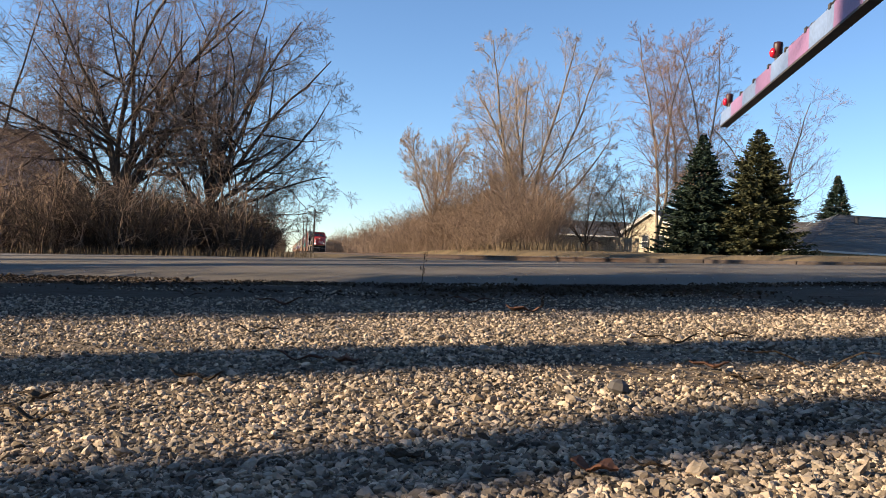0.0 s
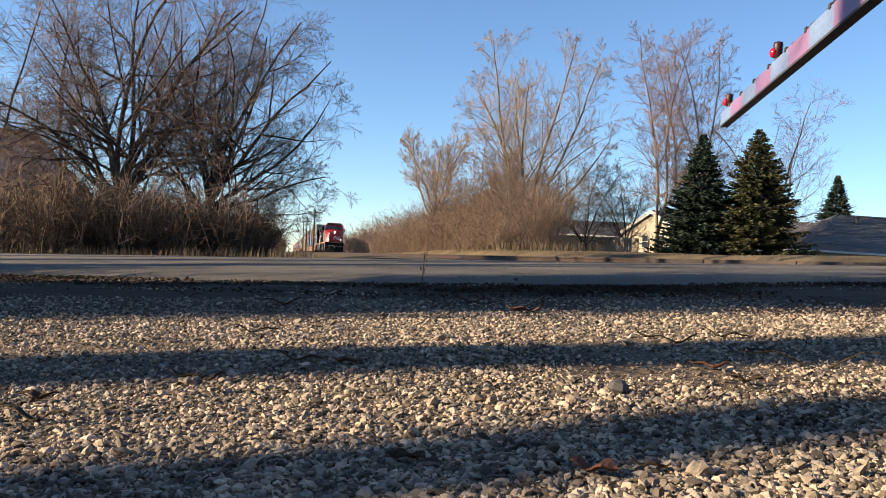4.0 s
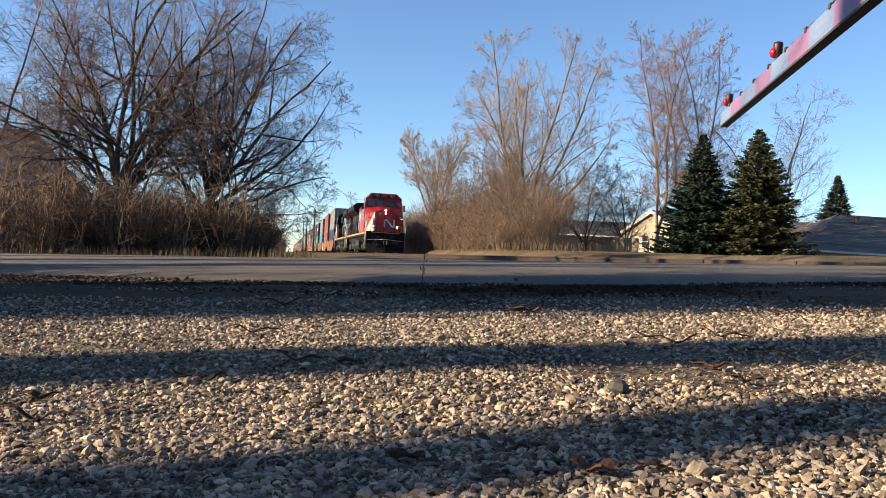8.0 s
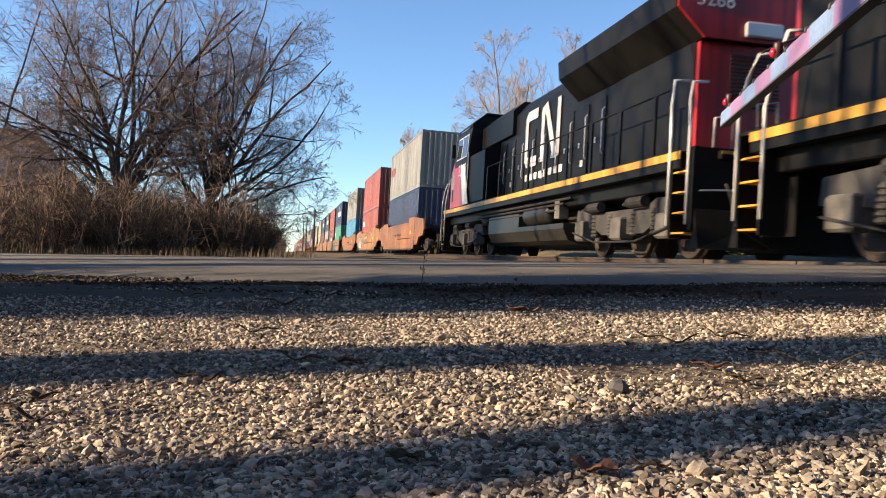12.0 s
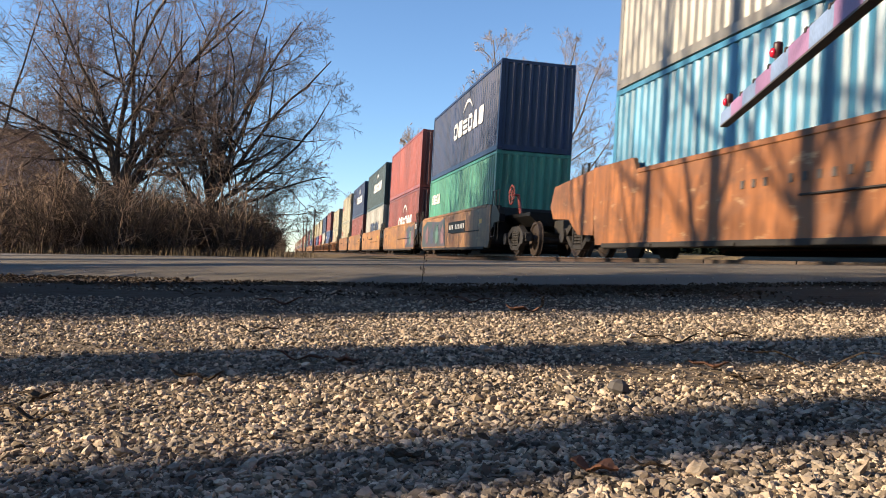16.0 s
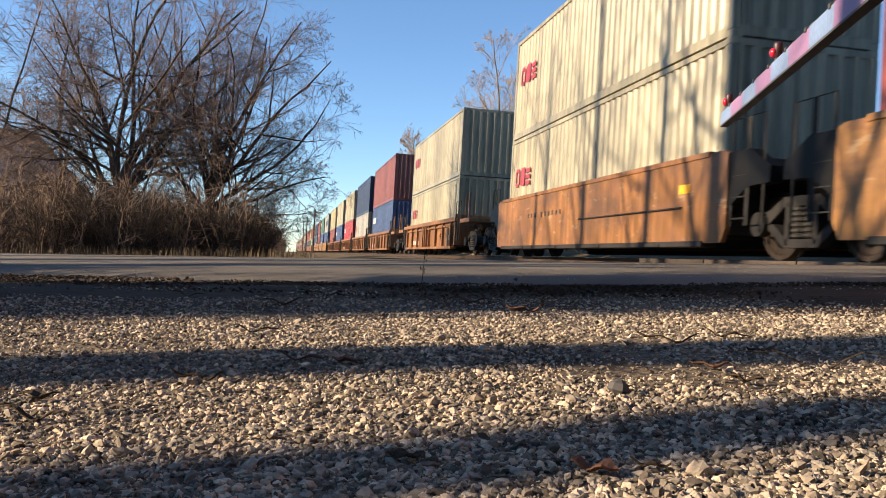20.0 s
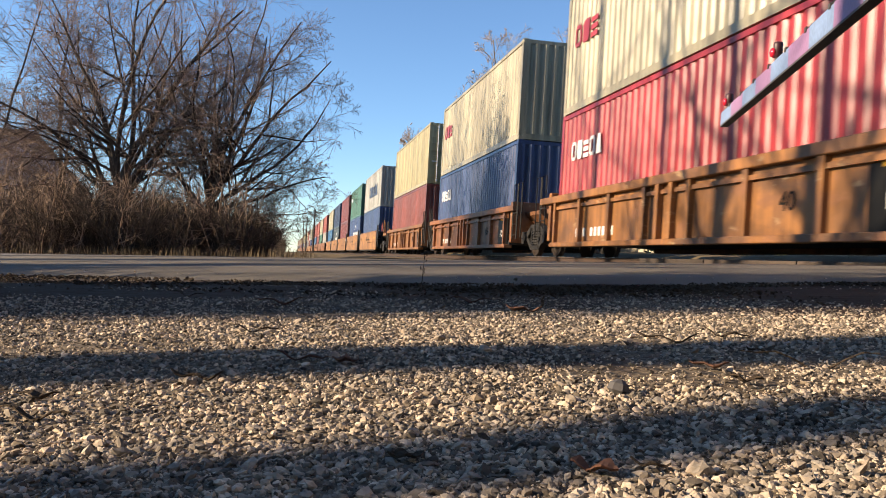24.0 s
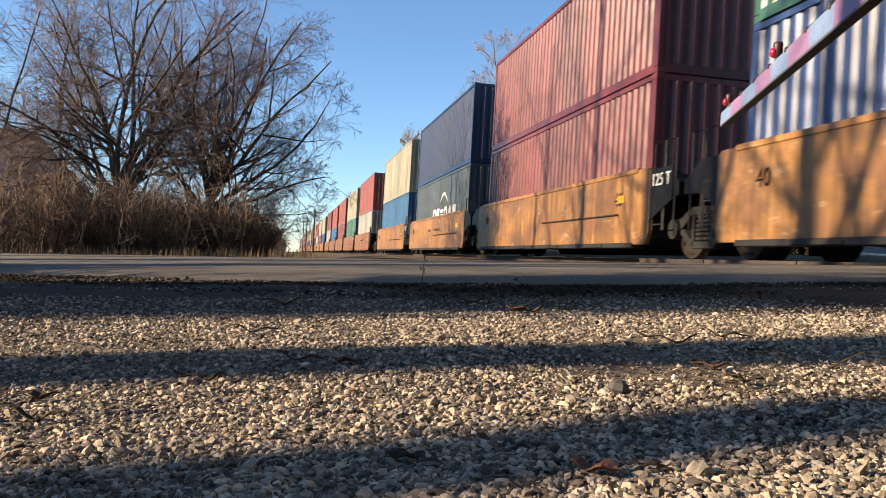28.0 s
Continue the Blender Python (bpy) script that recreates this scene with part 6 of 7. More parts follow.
def locomotive(u, reverse, number):
    """A wide-cab road diesel, its coupler face at y = 0, nose towards y = 0."""
    L, DK = (22.0 if reverse else 22.6), 1.70
    HE = L - 1.7 if reverse else L - 1.2        # where the hood ends
    body = "red-nosed black" if not reverse else "mostly black"
    lo = thing("diesel_locomotive", f"{body} wide-cab diesel freight locomotive with a yellow sill stripe", "locomotive", "locomotives")
    wheels = []
    upper = M["loco_red"] if not reverse else M["black"]
    part("underframe", Mesher().box(-1.3, 1.3, 0.9, L - 0.9, 1.12, DK - 0.05, 0.02), M["black"], lo)
    for s in (-1, 1):
        part("side_sill", Mesher().box(*sorted((s * 1.35, s * 1.53)), 1.0, L - 1.0, DK - 0.30, DK - 0.051), M["black"], lo)
        part("sill_stripe", Mesher().box(*sorted((s * 1.531, s * 1.545)), 1.0, L - 1.0, DK - 0.16, DK - 0.03), M["sill_yellow"], lo, "yellow reflective sill stripe")
        pip = Mesher()
        for k, z in enumerate((1.28, 1.18, 1.05)):
            pip.tube([(s * 1.40, 6.2 + 0.4 * k, z), (s * 1.40, 15.6 - 0.5 * k, z)], 0.03, 6)
        part("piping", pip, M["grime"], lo, "pipes along the sill")
    part("walkway", Mesher().box(-1.53, 1.53, 0.75, L - 0.75, DK - 0.05, DK), M["black"], lo)
    tank = Mesher().prism([(-1.42, 0.62), (-1.30, 0.36), (-1.05, 0.28), (1.05, 0.28), (1.30, 0.36), (1.42, 0.62), (1.42, 0.74), (-1.42, 0.74)], "y", 8.1, 15.2)
    tank.prism([(-1.42, 0.742), (1.42, 0.742), (1.42, 1.11), (-1.42, 1.11)], "y", 8.1, 11.5)
    tank.box(-0.85, 0.85, 11.5, 15.2, 0.742, 1.11)
    part("fuel_tank", tank, M["tank_black"], lo, "long black fuel tank")
    for s in (-1, 1):
        part("air_reservoir", Mesher().lathe((s * 1.16, 11.75, 1.03), "y", [(0, 0.14), (0.04, 0.22), (0.12, 0.27), (2.0, 0.27), (2.08, 0.22), (2.12, 0.14)], 18), M["tank_black"], lo, "long black air reservoir", smooth=True)
        part("filter_box", Mesher().box(*sorted((s * 1.2, s * 1.42)), 14.5, 14.85, 0.85, 1.3, 0.02), M["frame_dust"], lo, "pale grey equipment box")
        part("air_reservoir", Mesher().lathe((s * 1.18, 6.75, 1.06), "y", [(0, 0.08), (0.05, 0.16), (1.15, 0.16), (1.2, 0.08)], 14), M["black"], lo, smooth=True)
    for end, sg in ((0.0, 1), (L, -1)):
        y = lambda a: end + sg * a
        pil = part("pilot", Mesher().prism([(-1.5, DK), (-1.5, 0.42), (-0.95, 0.14), (0.95, 0.14), (1.5, 0.42), (1.5, DK)], "y", *sorted((y(0.62), y(0.72)))), M["black"], lo, "black pilot plate")
        part("plough", Mesher().add([(-1.45, y(0.62), 0.75), (0, y(0.50), 0.72), (1.45, y(0.62), 0.75), (-1.45, y(0.45), 0.14), (0, y(0.12), 0.11), (1.45, y(0.45), 0.14), (-1.45, y(0.66), 0.75), (1.45, y(0.66), 0.75), (1.45, y(0.66), 0.14), (-1.45, y(0.66), 0.14)],
             [(0, 3, 4, 1), (1, 4, 5, 2), (0, 1, 2, 7, 6), (3, 9, 8, 5, 4), (6, 7, 8, 9), (0, 6, 9, 3), (2, 5, 8, 7)]), M["black"], pil, "snow plough")
        part("anticlimber", Mesher().box(-1.1, 1.1, *sorted((y(0.5), y(0.75))), DK - 0.18, DK - 0.04, 0.02), M["black"], lo)
        part("front_stripe", Mesher().box(-1.1, 1.1, *sorted((y(0.492), y(0.499))), DK - 0.10, DK - 0.055), M["sill_yellow"], lo, "yellow front stripe")
        cp = part("coupler", Mesher().box(-0.17, 0.17, *sorted((y(-0.05), y(0.6))), 0.72, 1.0, 0.03), M["wheel"], lo, "rust-brown knuckle coupler")
        part("knuckle", Mesher().lathe((0.1, y(-0.02), 0.70), "z", [(0, 0.1), (0.32, 0.1)], 10), M["wheel"], cp, "rusty knuckle")
        part("cut_lever", Mesher().tube([(-1.4, y(0.56), 1.02), (-0.5, y(0.5), 1.08), (-0.25, y(0.3), 1.1), (0.25, y(0.3), 1.1), (0.5, y(0.5), 1.08), (1.4, y(0.56), 1.02)], 0.016, 6), M["alu"], lo, "bright uncoupling lever")
        for x in (-0.62, 0.42):
            part("socket_box", Mesher().box(x, x + 0.2, *sorted((y(0.5), y(0.62))), 1.22, 1.42, 0.015), M["grime"], lo, "cable socket box")
        hose = Mesher()
        for x in (-0.95, -0.75, 0.55, 0.8, 0.95):
            hose.tube([(x, y(0.6), 1.15), (x, y(0.45), 0.95), (x * 0.9, y(0.4), 0.6), (x * 0.8, y(0.42), 0.5)], 0.025, 6)
        part("hose", hose, M["truck_steel"], lo, "air hoses")
        for s in (-1, 1):
            for k in range(4):
                part("step", Mesher().box(*sorted((s * 1.16, s * 1.52)), *sorted((y(0.78), y(1.22))), 0.36 + 0.32 * k, 0.39 + 0.32 * k), M["sill_yellow"], lo, "yellow edged step")
            part("step_well", Mesher().box(*sorted((s * 1.10, s * 1.14)), *sorted((y(0.72), y(1.5))), 0.3, DK - 0.05), M["black"], lo)
            part("step_side", Mesher().box(*sorted((s * 1.14, s * 1.53)), *sorted((y(1.26), y(1.30))), 0.3, DK - 0.05), M["black"], lo)
            for a, z1 in ((0.70, 2.75), (1.34, 2.9)):
                part("handrail", Mesher().tube([(s * 1.545, y(a), 0.5), (s * 1.545, y(a), 1.95), (s * 1.50, y(a + 0.12), 2.45), (s * 1.42, y(a + 0.22), z1), (s * 1.15, y(a + 0.25), z1 + 0.03)], 0.024, 7), M["loco_white"], lo, "white step handrail", smooth=True)
            part("handrail", Mesher().tube([(s * 1.2, y(0.6), DK), (s * 1.2, y(0.58), DK + 0.45), (s * 0.9, y(0.58), DK + 0.5), (s * 0.9, y(0.6), DK)], 0.02, 6), M["loco_white"], lo, "white loop handrail", smooth=True)
    # nose: full width with canted corners and a sloping top
    nv = [(-1.5, 2.0, DK), (-0.9, 1.4, DK), (0.9, 1.4, DK), (1.5, 2.0, DK), (-1.5, 2.05, 3.05), (-0.82, 1.55, 3.28), (0.82, 1.55, 3.28), (1.5, 2.05, 3.05),
          (-1.5, 2.85, 3.62), (-0.45, 2.62, 3.78), (0.45, 2.62, 3.78), (1.5, 2.85, 3.62), (-1.5, 2.85, DK), (1.5, 2.85, DK), (-0.40, 1.50, 3.42), (0.40, 1.50, 3.42)]
    nf = [(0, 1, 5, 4), (1, 2, 6, 15, 14, 5), (2, 3, 7, 6), (4, 5, 14, 9, 8), (14, 15, 10, 9), (15, 6, 7, 11, 10), (0, 4, 8, 12), (3, 13, 11, 7), (8, 9, 10, 11, 13, 12), (0, 12, 13, 3, 2, 1)]
    part("nose", Mesher().add(nv, nf), M["loco_red"], lo, "broad red nose with canted corners")
    part("nose_door", Mesher().box(-0.72, -0.14, 1.36, 1.46, DK + 0.06, 3.0, 0.02), M["loco_red"], lo, "nose door")
    seam = Mesher()
    for x in (-0.8, -0.08, 0.9):
        seam.box(x - 0.012, x + 0.012, 1.385, 1.402, DK + 0.05, 3.05)
    part("seam", seam, M["black"], lo, "dark panel seams")
    # cab
    sec = [(-1.55, DK), (1.55, DK), (1.55, 3.68), (1.44, 4.42), (1.0, 4.80), (-1.0, 4.80), (-1.44, 4.42), (-1.55, 3.68)]
    cab = part("cab", Mesher().prism(sec, "y", 2.85, 5.15), upper, lo, "wide cab")
    for vtx in cab.data.vertices:
        if vtx.co.y < 3.0 and vtx.co.z > 4:
            vtx.co.y += 0.32
    if reverse:
        part("cab_skirt", Mesher().box(-1.558, 1.558, 2.86, 4.6, DK, 3.15), M["loco_red"], lo, "red lower cab panel")
    part("cab_roof", Mesher().prism([(-1.49, 4.42), (-1.02, 4.82), (1.02, 4.82), (1.49, 4.42), (1.49, 4.47), (1.02, 4.88), (-1.02, 4.88), (-1.49, 4.47)], "y", 3.12, 5.3), M["black"] if reverse else M["loco_red"], lo, "cab roof")
    part("visor", Mesher().box(-1.0, 1.0, 3.02, 3.14, 4.52, 4.84, 0.02), upper, lo, "roof brow")
    for s in (-1, 1):
        a, b = s * 0.10, s * 1.30
        y0, y1 = 2.835, 3.11
        gl = Mesher().add([(a, y0 - 0.0, 3.86), (b, y0 + 0.02, 3.74), (b, y1 - 0.02, 4.32), (a, y1 + 0.01, 4.44), (a, y0 + 0.04, 3.86), (b, y0 + 0.06, 3.74), (b, y1 + 0.02, 4.32), (a, y1 + 0.05, 4.44)],
                          [(0, 1, 2, 3), (7, 6, 5, 4), (0, 4, 5, 1), (1, 5, 6, 2), (2, 6, 7, 3), (3, 7, 4, 0)])
        ws = part("windscreen", gl, M["glass"], lo, "dark windscreen")
        part("wiper", Mesher().tube([(s * 0.75, y0 - 0.02, 3.80), (s * 0.70, y1 - 0.08, 4.3)], 0.012, 5), M["black"], ws)
        part("number_board", Mesher().box(*sorted((s * 0.26, s * 0.98)), 2.98, 3.03, 4.55, 4.80, 0.01), M["black"], lo, "number board")
        for y0, y1 in ((3.3, 4.05), (4.15, 4.95)):
            w = part("side_window", Mesher().box(*sorted((s * 1.552, s * 1.566)), y0, y1, 3.42, 4.12), M["glass"], lo, "cab side window")
            w.matrix_basis = Matrix.Translation((0, 0, 0)) @ Matrix.Translation((s * 1.55, 0, 3.68)) @ Matrix.Rotation(s * radians(-4.0), 4, "Y") @ Matrix.Translation((-s * 1.55, 0, -3.68))
            part("window_frame", Mesher().box(*sorted((s * 1.548, s * 1.56)), y0 - 0.05, y1 + 0.05, 3.37, 4.17), M["alu"], w, "silver window frame")
        part("mirror", Mesher().box(*sorted((s * 1.6, s * 1.74)), 3.1, 3.14, 3.5, 4.0), M["black"], lo)
        part("grab_rail", Mesher().tube([(s * 1.57, 5.22, DK + 0.1), (s * 1.57, 5.22, 3.5)], 0.018, 6), M["loco_white"], lo)
        dl = part("ditch_light", Mesher().lathe((s * 0.95, 1.28, 2.12), "y", [(-0.06, 0.12), (0.1, 0.12)], 16), M["black"], lo, "ditch light housing", smooth=False)
        part("lens", Mesher().lathe((s * 0.95, 1.215, 2.12), "y", [(-0.02, 0.03), (0.0, 0.062), (0.003, 0.062)], 16), M["lamp_white"] if not reverse else M["glass"], dl, "bright lens" if not reverse else "unlit lens")
        part("vent_grille", Mesher().box(*sorted((s * 1.50, s * 1.513)), 2.35, 2.75, 1.95, 2.4), M["grime"], lo)
    hl = part("headlight", Mesher().box(-0.13, 0.13, 1.36, 1.62, 3.06, 3.56, 0.03), M["loco_red"], lo, "nose headlight housing")
    for z in (3.19, 3.43):
        part("lens", Mesher().lathe((0.0, 1.355, z), "y", [(-0.02, 0.03), (0.0, 0.062), (0.004, 0.062)], 16), M["lamp_white"] if not reverse else M["glass"], hl, "bright headlamp" if not reverse else "unlit headlamp")
    part("badge", Mesher().lathe((-0.42, 1.40, 3.18), "y", [(-0.02, 0.13), (0.03, 0.13)], 18), M["badge_green"], lo, "round green badge")
    part("badge_bar", Mesher().box(-0.53, -0.31, 1.375, 1.381, 3.15, 3.21), M["loco_white"], lo)
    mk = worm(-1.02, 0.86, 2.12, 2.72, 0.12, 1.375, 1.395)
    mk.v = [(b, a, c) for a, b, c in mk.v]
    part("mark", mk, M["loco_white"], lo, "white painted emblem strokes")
    # long hood
    hood = [(-1.0, DK), (1.0, DK), (1.0, 4.15), (0.72, 4.50), (-0.72, 4.50), (-1.0, 4.15)]
    part("hood", Mesher().prism(hood, "y", 5.15, 17.0), M["black"], lo, "long black engine hood")
    part("blower_housing", Mesher().prism([(-1.50, 1.75), (1.50, 1.75), (1.50, 3.35), (1.02, 3.6), (-1.02, 3.6), (-1.50, 3.35)], "y", 5.16, 7.4), M["black"], lo, "wide equipment housing behind the cab")
    part("intake_housing", Mesher().prism([(-1.12, 3.6), (1.12, 3.6), (1.12, 4.3), (0.8, 4.6), (-0.8, 4.6), (-1.12, 4.3)], "y", 5.3, 9.2), M["black"], lo)
    door = Mesher().box(-1.022, -1.0, 0, 0.62, DK + 0.12, 3.45, 0.008).mesh("hood_door")
    latch = Mesher().box(-1.036, -1.022, 0.5, 0.56, 2.5, 2.62).mesh("latch")
    pull = Mesher().tube([(-1.022, 0.08, 2.2), (-1.06, 0.08, 2.25), (-1.06, 0.08, 3.15), (-1.022, 0.08, 3.2)], 0.014, 5).mesh("pull")
    sticker = Mesher().box(-1.030, -1.0225, 0.22, 0.40, 2.05, 2.2).mesh("sticker")
    for k in range(9):
        for s in (-1, 1):
            o = part("hood_door", door, M["black"], lo, "", pose(0, 7.6 + 1.02 * k + (0.62 if s > 0 else 0), 0, 0, 0, 0 if s < 0 else 180))
            part("latch", latch, M["alu"], o, "small bright latch")
            part("pull", pull, M["alu"], o, "long bright door pull")
            if k % 3 == 1:
                part("sticker", sticker, M["loco_white"], o, "small white notice")
    slat = Mesher().box(-1.145, -1.10, 0, 1.5, -0.012, 0.012).mesh("louvre")
    for k in range(9):
        for a in (5.5, 7.3):
            part("louvre", slat, M["grime"], lo, "", pose(0, a, 3.68 + 0.065 * k))
    lv = Mesher().box(-1.515, -1.495, 0, 0.9, -0.012, 0.012).mesh("louvre")
    for k in range(12):
        part("louvre", lv, upper, lo, "", pose(0, 5.5, 1.98 + 0.075 * k))
    # radiator house with its wings
    part("radiator_house", Mesher().prism([(-1.02, DK), (1.02, DK), (1.02, 4.3), (-1.02, 4.3)], "y", 17.0, HE), M["black"], lo)
    part("radiator_wing", Mesher().prism([(-1.02, 3.62), (-1.52, 4.08), (-1.56, 4.48), (-1.2, 4.72), (1.2, 4.72), (1.56, 4.48), (1.52, 4.08), (1.02, 3.62)], "y", 14.6, HE + 0.25), M["black"], lo, "overhanging radiator wings")
    part("hood_end", Mesher().box(-1.0, 1.0, HE, HE + 0.12, DK, 3.62, 0.02), M["loco_red"], lo, "red hood end")
    part("number_band", Mesher().prism([(-1.02, 3.62), (-1.50, 4.08), (-1.53, 4.46), (1.53, 4.46), (1.50, 4.08), (1.02, 3.62)], "y", HE + 0.251, HE + 0.3), M["loco_red"], lo, "red band with the running number")
    part("rear_headlight", Mesher().box(-0.32, 0.32, HE + 0.3, HE + 0.39, 3.68, 3.94, 0.03), M["alu"], lo, "silver twin headlight")
    gr = Mesher()
    for k in range(14):
        gr.box(-0.45, 0.45, HE + 0.12, HE + 0.145, 2.55 + 0.065 * k, 2.585 + 0.065 * k)
    part("grille", gr, M["grime"], lo, "hood end grille")
    part("exhaust_housing", Mesher().box(-0.5, 0.5, 10.4, 11.8, 4.50, 4.68, 0.03), M["grime"], lo)
    part("roof_hatch", Mesher().box(-0.45, 0.45, 12.6, 14.2, 4.50, 4.60, 0.03), M["black"], lo)
    part("horn", Mesher().tube([(0.2, 6.2, 4.8), (0.2, 6.6, 4.8)], 0.03, 8, 0.08), M["alu"], lo)
    for s in (-1, 1):
        hr = Mesher()
        for k in range(9):
            yy = 7.9 + 1.5 * k
            hr.box(*sorted((s * 1.475, s * 1.515)), yy - 0.055, yy + 0.055, DK - 0.10, DK + 1.04, 0.006)
        hr.tube([(s * 1.5, 7.9, DK + 1.02), (s * 1.5, HE + 0.1, DK + 1.02)], 0.019, 5)
        part("side_rail", hr, M["black"], lo, "walkway handrail")
        # the livery: slanted fields on the housing and hood
        h0, h1 = sorted((s * 1.501, s * 1.512))
        x0, x1 = sorted((s * 1.024, s * 1.034))
        if not reverse:
            part("livery_red", Mesher().prism([(5.16, 1.77), (7.39, 1.77), (7.39, 2.357), (6.04, 3.34), (5.16, 3.34)], "x", h0, h1), M["loco_red"], lo, "slanted red field")
            part("livery_white", Mesher().prism([(7.39, 2.36), (7.39, 2.99), (6.84, 3.34), (6.045, 3.34)], "x", h0, h1), M["loco_white"], lo, "slanted white field")
            part("livery_red", Mesher().prism([(7.42, DK + 0.02), (8.27, DK + 0.02), (7.42, 2.34)], "x", x0, x1), M["loco_red"], lo, "slanted red field")
            part("livery_white", Mesher().prism([(8.28, DK + 0.02), (9.37, DK + 0.02), (7.42, 2.98), (7.42, 2.35)], "x", x0, x1), M["loco_white"], lo, "slanted white field")
            part("livery_white", Mesher().prism([(5.32, 3.64), (6.3, 3.64), (5.6, 4.2), (5.32, 4.2)], "x", *sorted((s * 1.121, s * 1.131))), M["loco_white"], lo, "slanted white field")
            pan = part("painted_panel", Mesher().box(x0, x1, 11.95, 14.1, DK + 0.1, 4.1), M["loco_red"], lo, "red panel with white figures")
            if s < 0:
                part("lettering", lettering("100", 0.85), M["loco_white"], pan, "white figures", Matrix.Translation((-1.04, 13.02, 3.45)))
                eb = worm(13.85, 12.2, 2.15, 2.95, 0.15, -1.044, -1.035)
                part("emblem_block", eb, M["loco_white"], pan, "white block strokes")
        else:
            part("livery_white", Mesher().prism([(4.6, DK + 0.02), (5.5, DK + 0.02), (4.6, 3.15), (4.0, 3.15)], "x", *sorted((s * 1.559, s * 1.568))), M["loco_white"], lo, "slanted white field")
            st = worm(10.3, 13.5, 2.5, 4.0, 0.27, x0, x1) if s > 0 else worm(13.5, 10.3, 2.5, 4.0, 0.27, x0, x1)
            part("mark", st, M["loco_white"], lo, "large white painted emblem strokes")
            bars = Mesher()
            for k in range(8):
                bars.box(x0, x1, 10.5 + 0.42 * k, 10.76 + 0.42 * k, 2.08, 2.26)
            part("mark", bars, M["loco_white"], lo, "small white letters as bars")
    turn = Matrix.Rotation(math.pi, 4, "Z")
    n1 = lettering(number, 0.62)
    for s in (-1, 1):
        part("running_number", n1, M["loco_white"], lo, "white running number", Matrix.Translation((s * 1.562, 4.25, 2.95)) @ (Matrix() if s < 0 else turn))
        part("emblem", Mesher().lathe((s * 1.503, 2.42, 2.72), "x", [(-0.006, 0.36), (0.006, 0.36)], 28), M["emblem_grey"], lo, "round pale emblem")
    n2, n3 = lettering(number, 0.24), lettering(number, 0.34)
    for s in (-1, 1):
        part("lettering", n2, M["loco_white"], lo, "number board figures", Matrix.Translation((s * 0.62, 2.972, 4.675)) @ Matrix.Rotation(math.pi / 2, 4, "Z"))
    part("lettering", n3, M["loco_white"], lo, "white figures on the hood end", Matrix.Translation((0.85, HE + 0.304, 4.24)) @ Matrix.Rotation(-math.pi / 2, 4, "Z"))
    part("lettering", Mesher().box(-1.1, -0.6, HE + 0.301, HE + 0.308, 4.12, 4.36), M["loco_white"], lo, "white block on the hood end")
    # three-axle trucks
    for y0 in (3.9, 18.0):
        tr = part("bogie", Mesher().box(-0.95, 0.95, y0 - 2.4, y0 + 2.4, 0.72, 0.96, 0.03), M["grime"], lo, "grimy three-axle truck")
        for s in (-1, 1):
            fr = Mesher()
            out = [(-2.55, 0.66), (-2.5, 1.0), (-1.5, 1.05), (-1.1, 0.90), (1.1, 0.90), (1.5, 1.05), (2.5, 1.0), (2.55, 0.66), (1.4, 0.58), (1.0, 0.44), (-1.0, 0.44), (-1.4, 0.58)]
            fr.prism([(y0 + a, b) for a, b in out], "x", *sorted((s * 1.0, s * 1.2)))
            part("side_frame", fr, M["truck_dark"], tr, "dusty cast truck frame")
            for a in (-2.0, 0.0, 2.0):
                part("axle_box", Mesher().box(*sorted((s * 1.05, s * 1.33)), y0 + a - 0.25, y0 + a + 0.25, 0.32, 0.76, 0.04), M["frame_dust"], tr, "pale dusty axle box")
            for a in (-1.45, -0.55, 0.55, 1.45):
                rings = []
                for k in range(6):
                    rings += [(0.075 * k, 0.08), (0.075 * k + 0.02, 0.105), (0.075 * k + 0.05, 0.105)]
                part("spring", Mesher().lathe((s * 1.16, y0 + a, 0.40), "z", rings + [(0.46, 0.08)], 10), M["truck_dark"], tr, "coil spring")
            br = Mesher()
            for a in (-1.2, 0.9):
                br.tube([(s * 1.3, y0 + a - 0.35, 1.0), (s * 1.3, y0 + a + 0.35, 1.0)], 0.1, 10)
                br.tube([(s * 1.3, y0 + a - 0.6, 0.98), (s * 1.3, y0 + a - 0.3, 0.98)], 0.035, 6)
            br.tube([(s * 1.36, y0 - 2.3, 0.5), (s * 1.36, y0 - 1.0, 0.28), (s * 1.36, y0 + 1.0, 0.28), (s * 1.36, y0 + 2.3, 0.5)], 0.02, 5)
            part("brake_cylinder", br, M["grime"], tr, "brake cylinders and rods")
        for a in (-2.0, 0.0, 2.0):
            wheelset(tr, y0 + a, 0.53, wheels)
    MOVING.append((lo, u + (L if reverse else 0.0), 0.0, 0.0, 180.0 if reverse else 0.0))
    for w in wheels:
        WHEELS.append((*w, -SPEED if not reverse else SPEED, u))
    return lo


locomotive(215.7, False, "3223")
locomotive(238.3, True, "3268")

CMA = lambda z=1.2: ((2.2, z, 5.2, 0.62, 6, "white_mark", "white block lettering", 0.0), (4.0, z + 0.85, 1.6, 0.10, 1, "white_mark", "white swoosh", 0.0))
COS = ((2.6, 1.0, 6.0, 0.85, 5, "navy", "dark blue block lettering", 0.0),)
OOC = ((10.2, 1.5, 1.5, 0.5, 3, "crimson", "red block lettering", 0.0),)
SEA = ((9.6, 1.75, 1.9, 0.42, 5, "white_mark", "white block lettering", 0.0),)
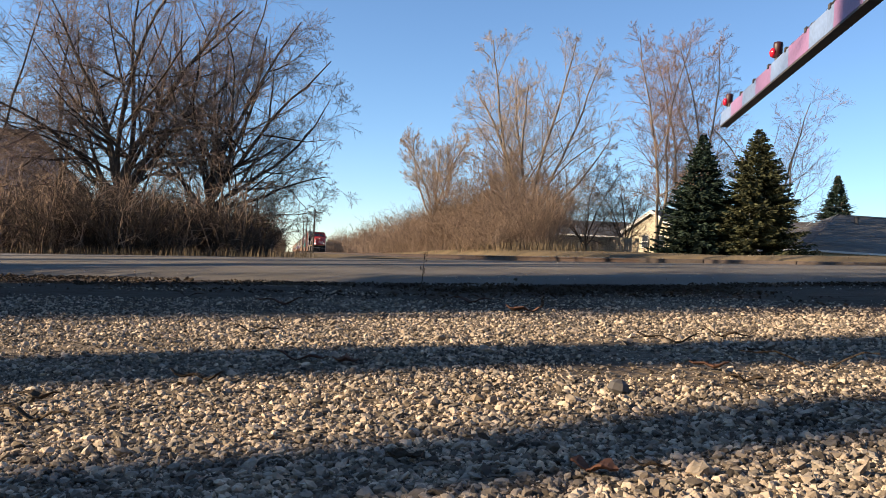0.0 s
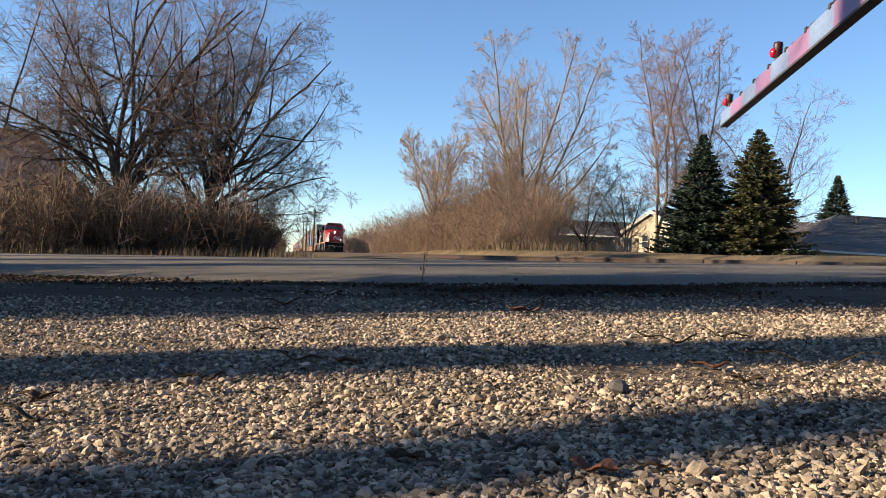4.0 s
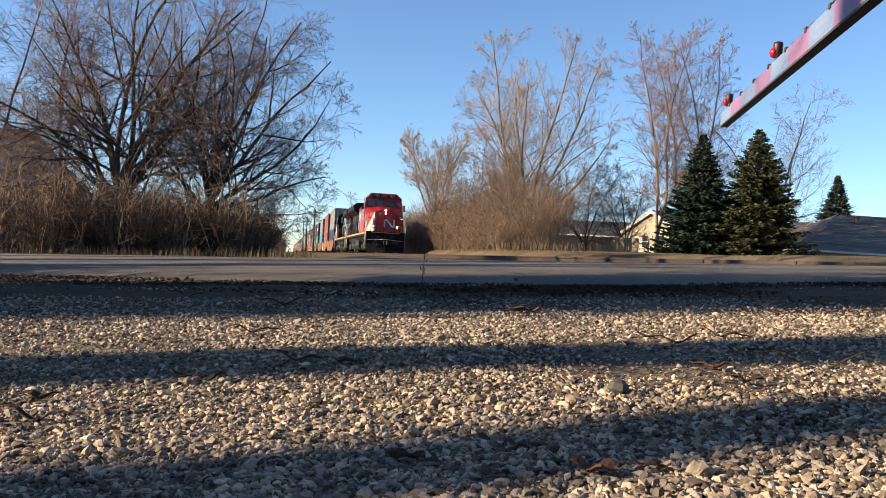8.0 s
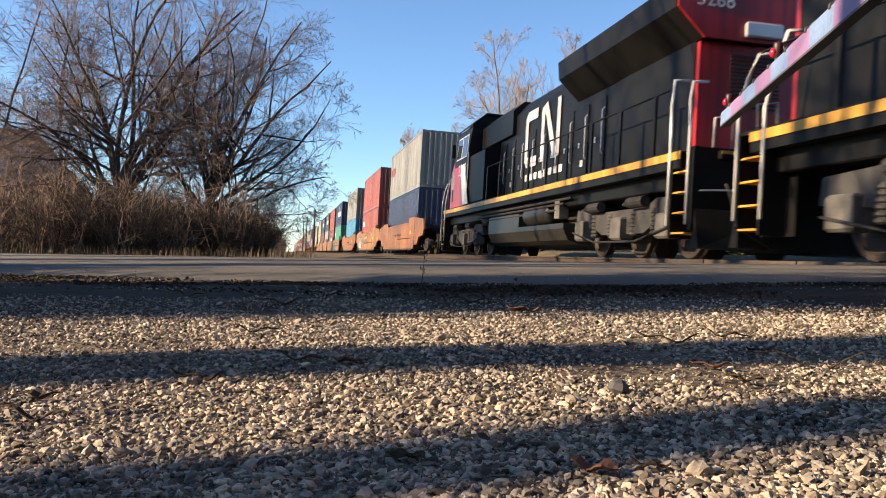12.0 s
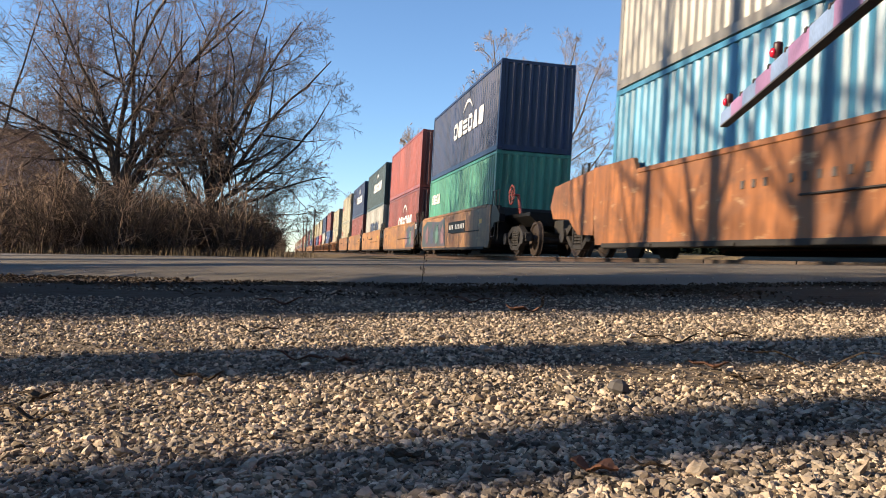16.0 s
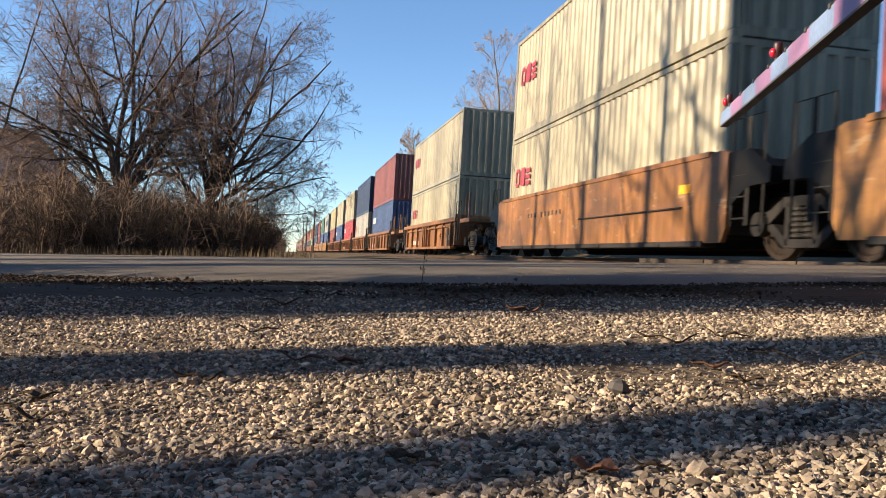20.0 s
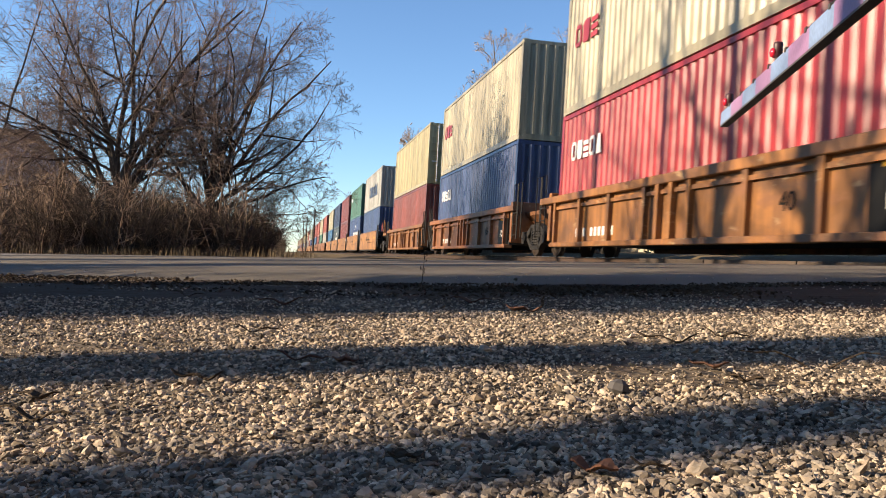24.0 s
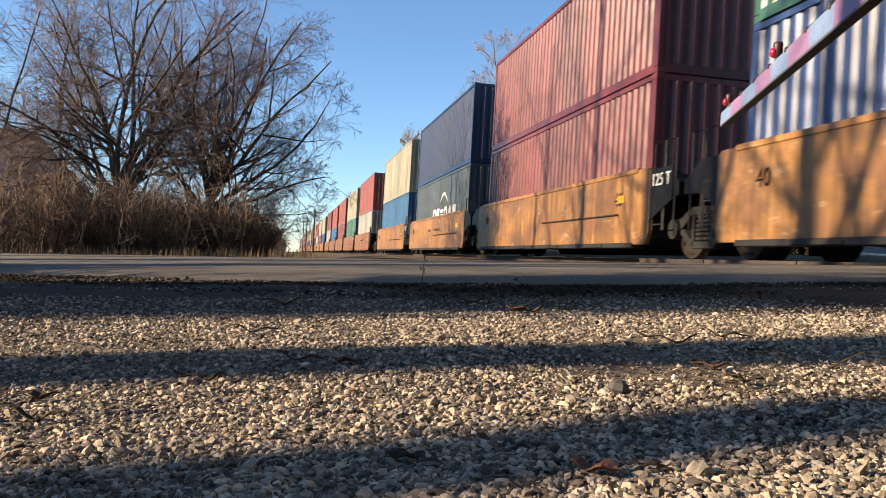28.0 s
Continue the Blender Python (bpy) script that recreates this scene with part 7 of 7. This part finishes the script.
# near end of each well, wagon style and colour, lower and upper box (colour, doors forward, low, marks)
CONSIST = [
    (268.0, "smooth", "rust", 1, 1, ("navy", 0, 0, ()), ("grey", 0, 0, OOC)),
    (286.65, "smooth", "amber", 1, 1, ("red", 0, 0, SEA), ("red", 0, 0, ())),
    (306.4, "smooth", "rust", 1, 1, ("aqua", 0, 0, ()), ("grey", 0, 0, ())),
    (328.2, "smooth", "umber", 1, 0, ("teal", 0, 0, SEA), ("navy", 0, 0, CMA())),
    (343.6, "smooth", "amber", 0, 0, ("brick", 0, 0, CMA(1.0)), ("red", 0, 0, ())),
    (359.1, "smooth", "amber", 0, 0, ("white", 0, 0, COS), ("dkgreen", 0, 0, CMA())),
    (374.5, "smooth", "amber", 0, 0, ("brick", 0, 0, ()), ("navy", 0, 0, CMA())),
    (389.9, "smooth", "orange", 0, 1, ("cream", 0, 0, OOC), ("cream", 0, 0, OOC)),
    (409.5, "ribbed", "orange", 1, 1, ("cream", 0, 1, OOC), ("cream", 0, 1, OOC)),
    (429.7, "ribbed", "orange", 1, 0, ("blue", 0, 0, SEA), ("brick", 0, 0, ())),
    (445.4, "ribbed", "orange", 0, 0, ("white", 0, 0, OOC), ("navy", 0, 0, ())),
    (461.1, "ribbed", "orange", 0, 0, ("crimson", 0, 0, SEA), ("cream", 0, 0, OOC)),
    (477.2, "ribbed", "rust", 0, 0, ("blue", 0, 0, SEA), ("cream", 0, 0, OOC)),
    (492.9, "ribbed", "orange", 0, 1, ("brick", 0, 0, ()), ("yellow", 1, 0, ())),
    (512.8, "smooth", "amber", 1, 0, ("blue", 0, 0, ()), ("white", 0, 0, COS)),
    (528.6, "smooth", "amber", 0, 0, ("blue", 0, 0, CMA(0.9)), ("green", 0, 0, SEA)),
    (543.9, "smooth", "amber", 0, 0, ("maroon", 0, 0, ()), ("maroon", 0, 0, ())),
    (559.2, "smooth", "amber", 0, 0, ("slate", 0, 0, CMA(0.9)), ("navy", 0, 0, ())),
    (574.4, "smooth", "amber", 0, 1, ("azure", 0, 0, ()), ("cream", 0, 0, ())),
    (593.8, "smooth", "rust", 1, 0, ("white", 0, 0, ()), ("red", 0, 0, ())),
    (609.2, "smooth", "rust", 0, 0, ("green", 0, 0, ()), ("cream", 0, 0, ())),
    (624.6, "smooth", "rust", 0, 0, ("brick", 0, 0, ()), ("red", 0, 0, ())),
    (640.0, "smooth", "rust", 0, 0, ("azure", 0, 0, ()), ("red", 0, 0, ())),
    (655.4, "smooth", "rust", 0, 1, ("white", 0, 0, ()), ("brick", 0, 0, ())),
]
order = [("blue", "cream"), ("brick", "white"), ("white", "red"), ("navy", "cream"), ("crimson", "brick"), ("grey", "yellow")]
for i in range(18):
    a, b = order[i % 6]
    CONSIST.append((675.0 + 15.4 * i + 4.2 * (i // 5), "smooth", ("amber", "rust")[i // 5 % 2], i % 5 == 0, i % 5 == 4, (a, 0, 0, ()), (b, 0, 0, ())))

for i, (u, style, color, first, last, low_box, top_box) in enumerate(CONSIST):
    plate = "125 T" if (style == "smooth" and not first and i % 2 == 0) or (style == "ribbed") else "board"
    well_wagon(u, style, color, bool(first), bool(last), plate, {5: "D", 6: "E", 14: "A"}.get(i, ""))
    container(u, 0, low_box[0], bool(low_box[1]), bool(low_box[2]), low_box[3])
    c = container(u, 1, top_box[0], bool(top_box[1]), bool(top_box[2]), top_box[3])
    if low_box[2]:
        t_ = MOVING[-1]
        MOVING[-1] = (t_[0], t_[1], t_[2], 0.42 + 2.59, t_[4])


PICK_UP, START_SPEED = 9.0, 15.2      # the train gathers speed until then


def gone(t):
    """How far the train has run after t seconds; its places are given for an even speed, so what it runs short of that at first is made good."""
    k = (SPEED - START_SPEED) / PICK_UP
    short = 0.5 * k * PICK_UP ** 2
    return short + (START_SPEED * t + 0.5 * k * t * t if t < PICK_UP else SPEED * t - short)


def motions():
    """The whole train runs along the track and gathers speed as it nears."""
    for ob, u, lat, z, turn in MOVING:
        rows = []
        for t in (0, 1, 2, 3, 4, 5, 6, 7, 8, 9, 10, 12, 16, 20, 24, 28):
            p = on_track(u - gone(t), TRACK + lat, RAIL_Z + z)
            rows.append((float(t), pose(p.x, p.y, p.z, 0, 0, YAW + turn)))
        walk(ob, rows)
    # wheels roll as they go
    for ob, y, r, v, u in WHEELS:
        near = [k for k in range(841) if -14 < u + y - gone(k / 30) < 85]       # turning shows only near the crossing
        if near:
            a, b = near[0], near[-1]
            turn = lambda k: pose(0, y, r, math.degrees(math.copysign(gone(k / 30), -v) / r))
            walk(ob, [(0.0, turn(a))] * (a > 0) + [(k / 30, turn(k)) for k in range(a, b + 1)] + [(28.0, turn(b))] * (b < 840))


motions()
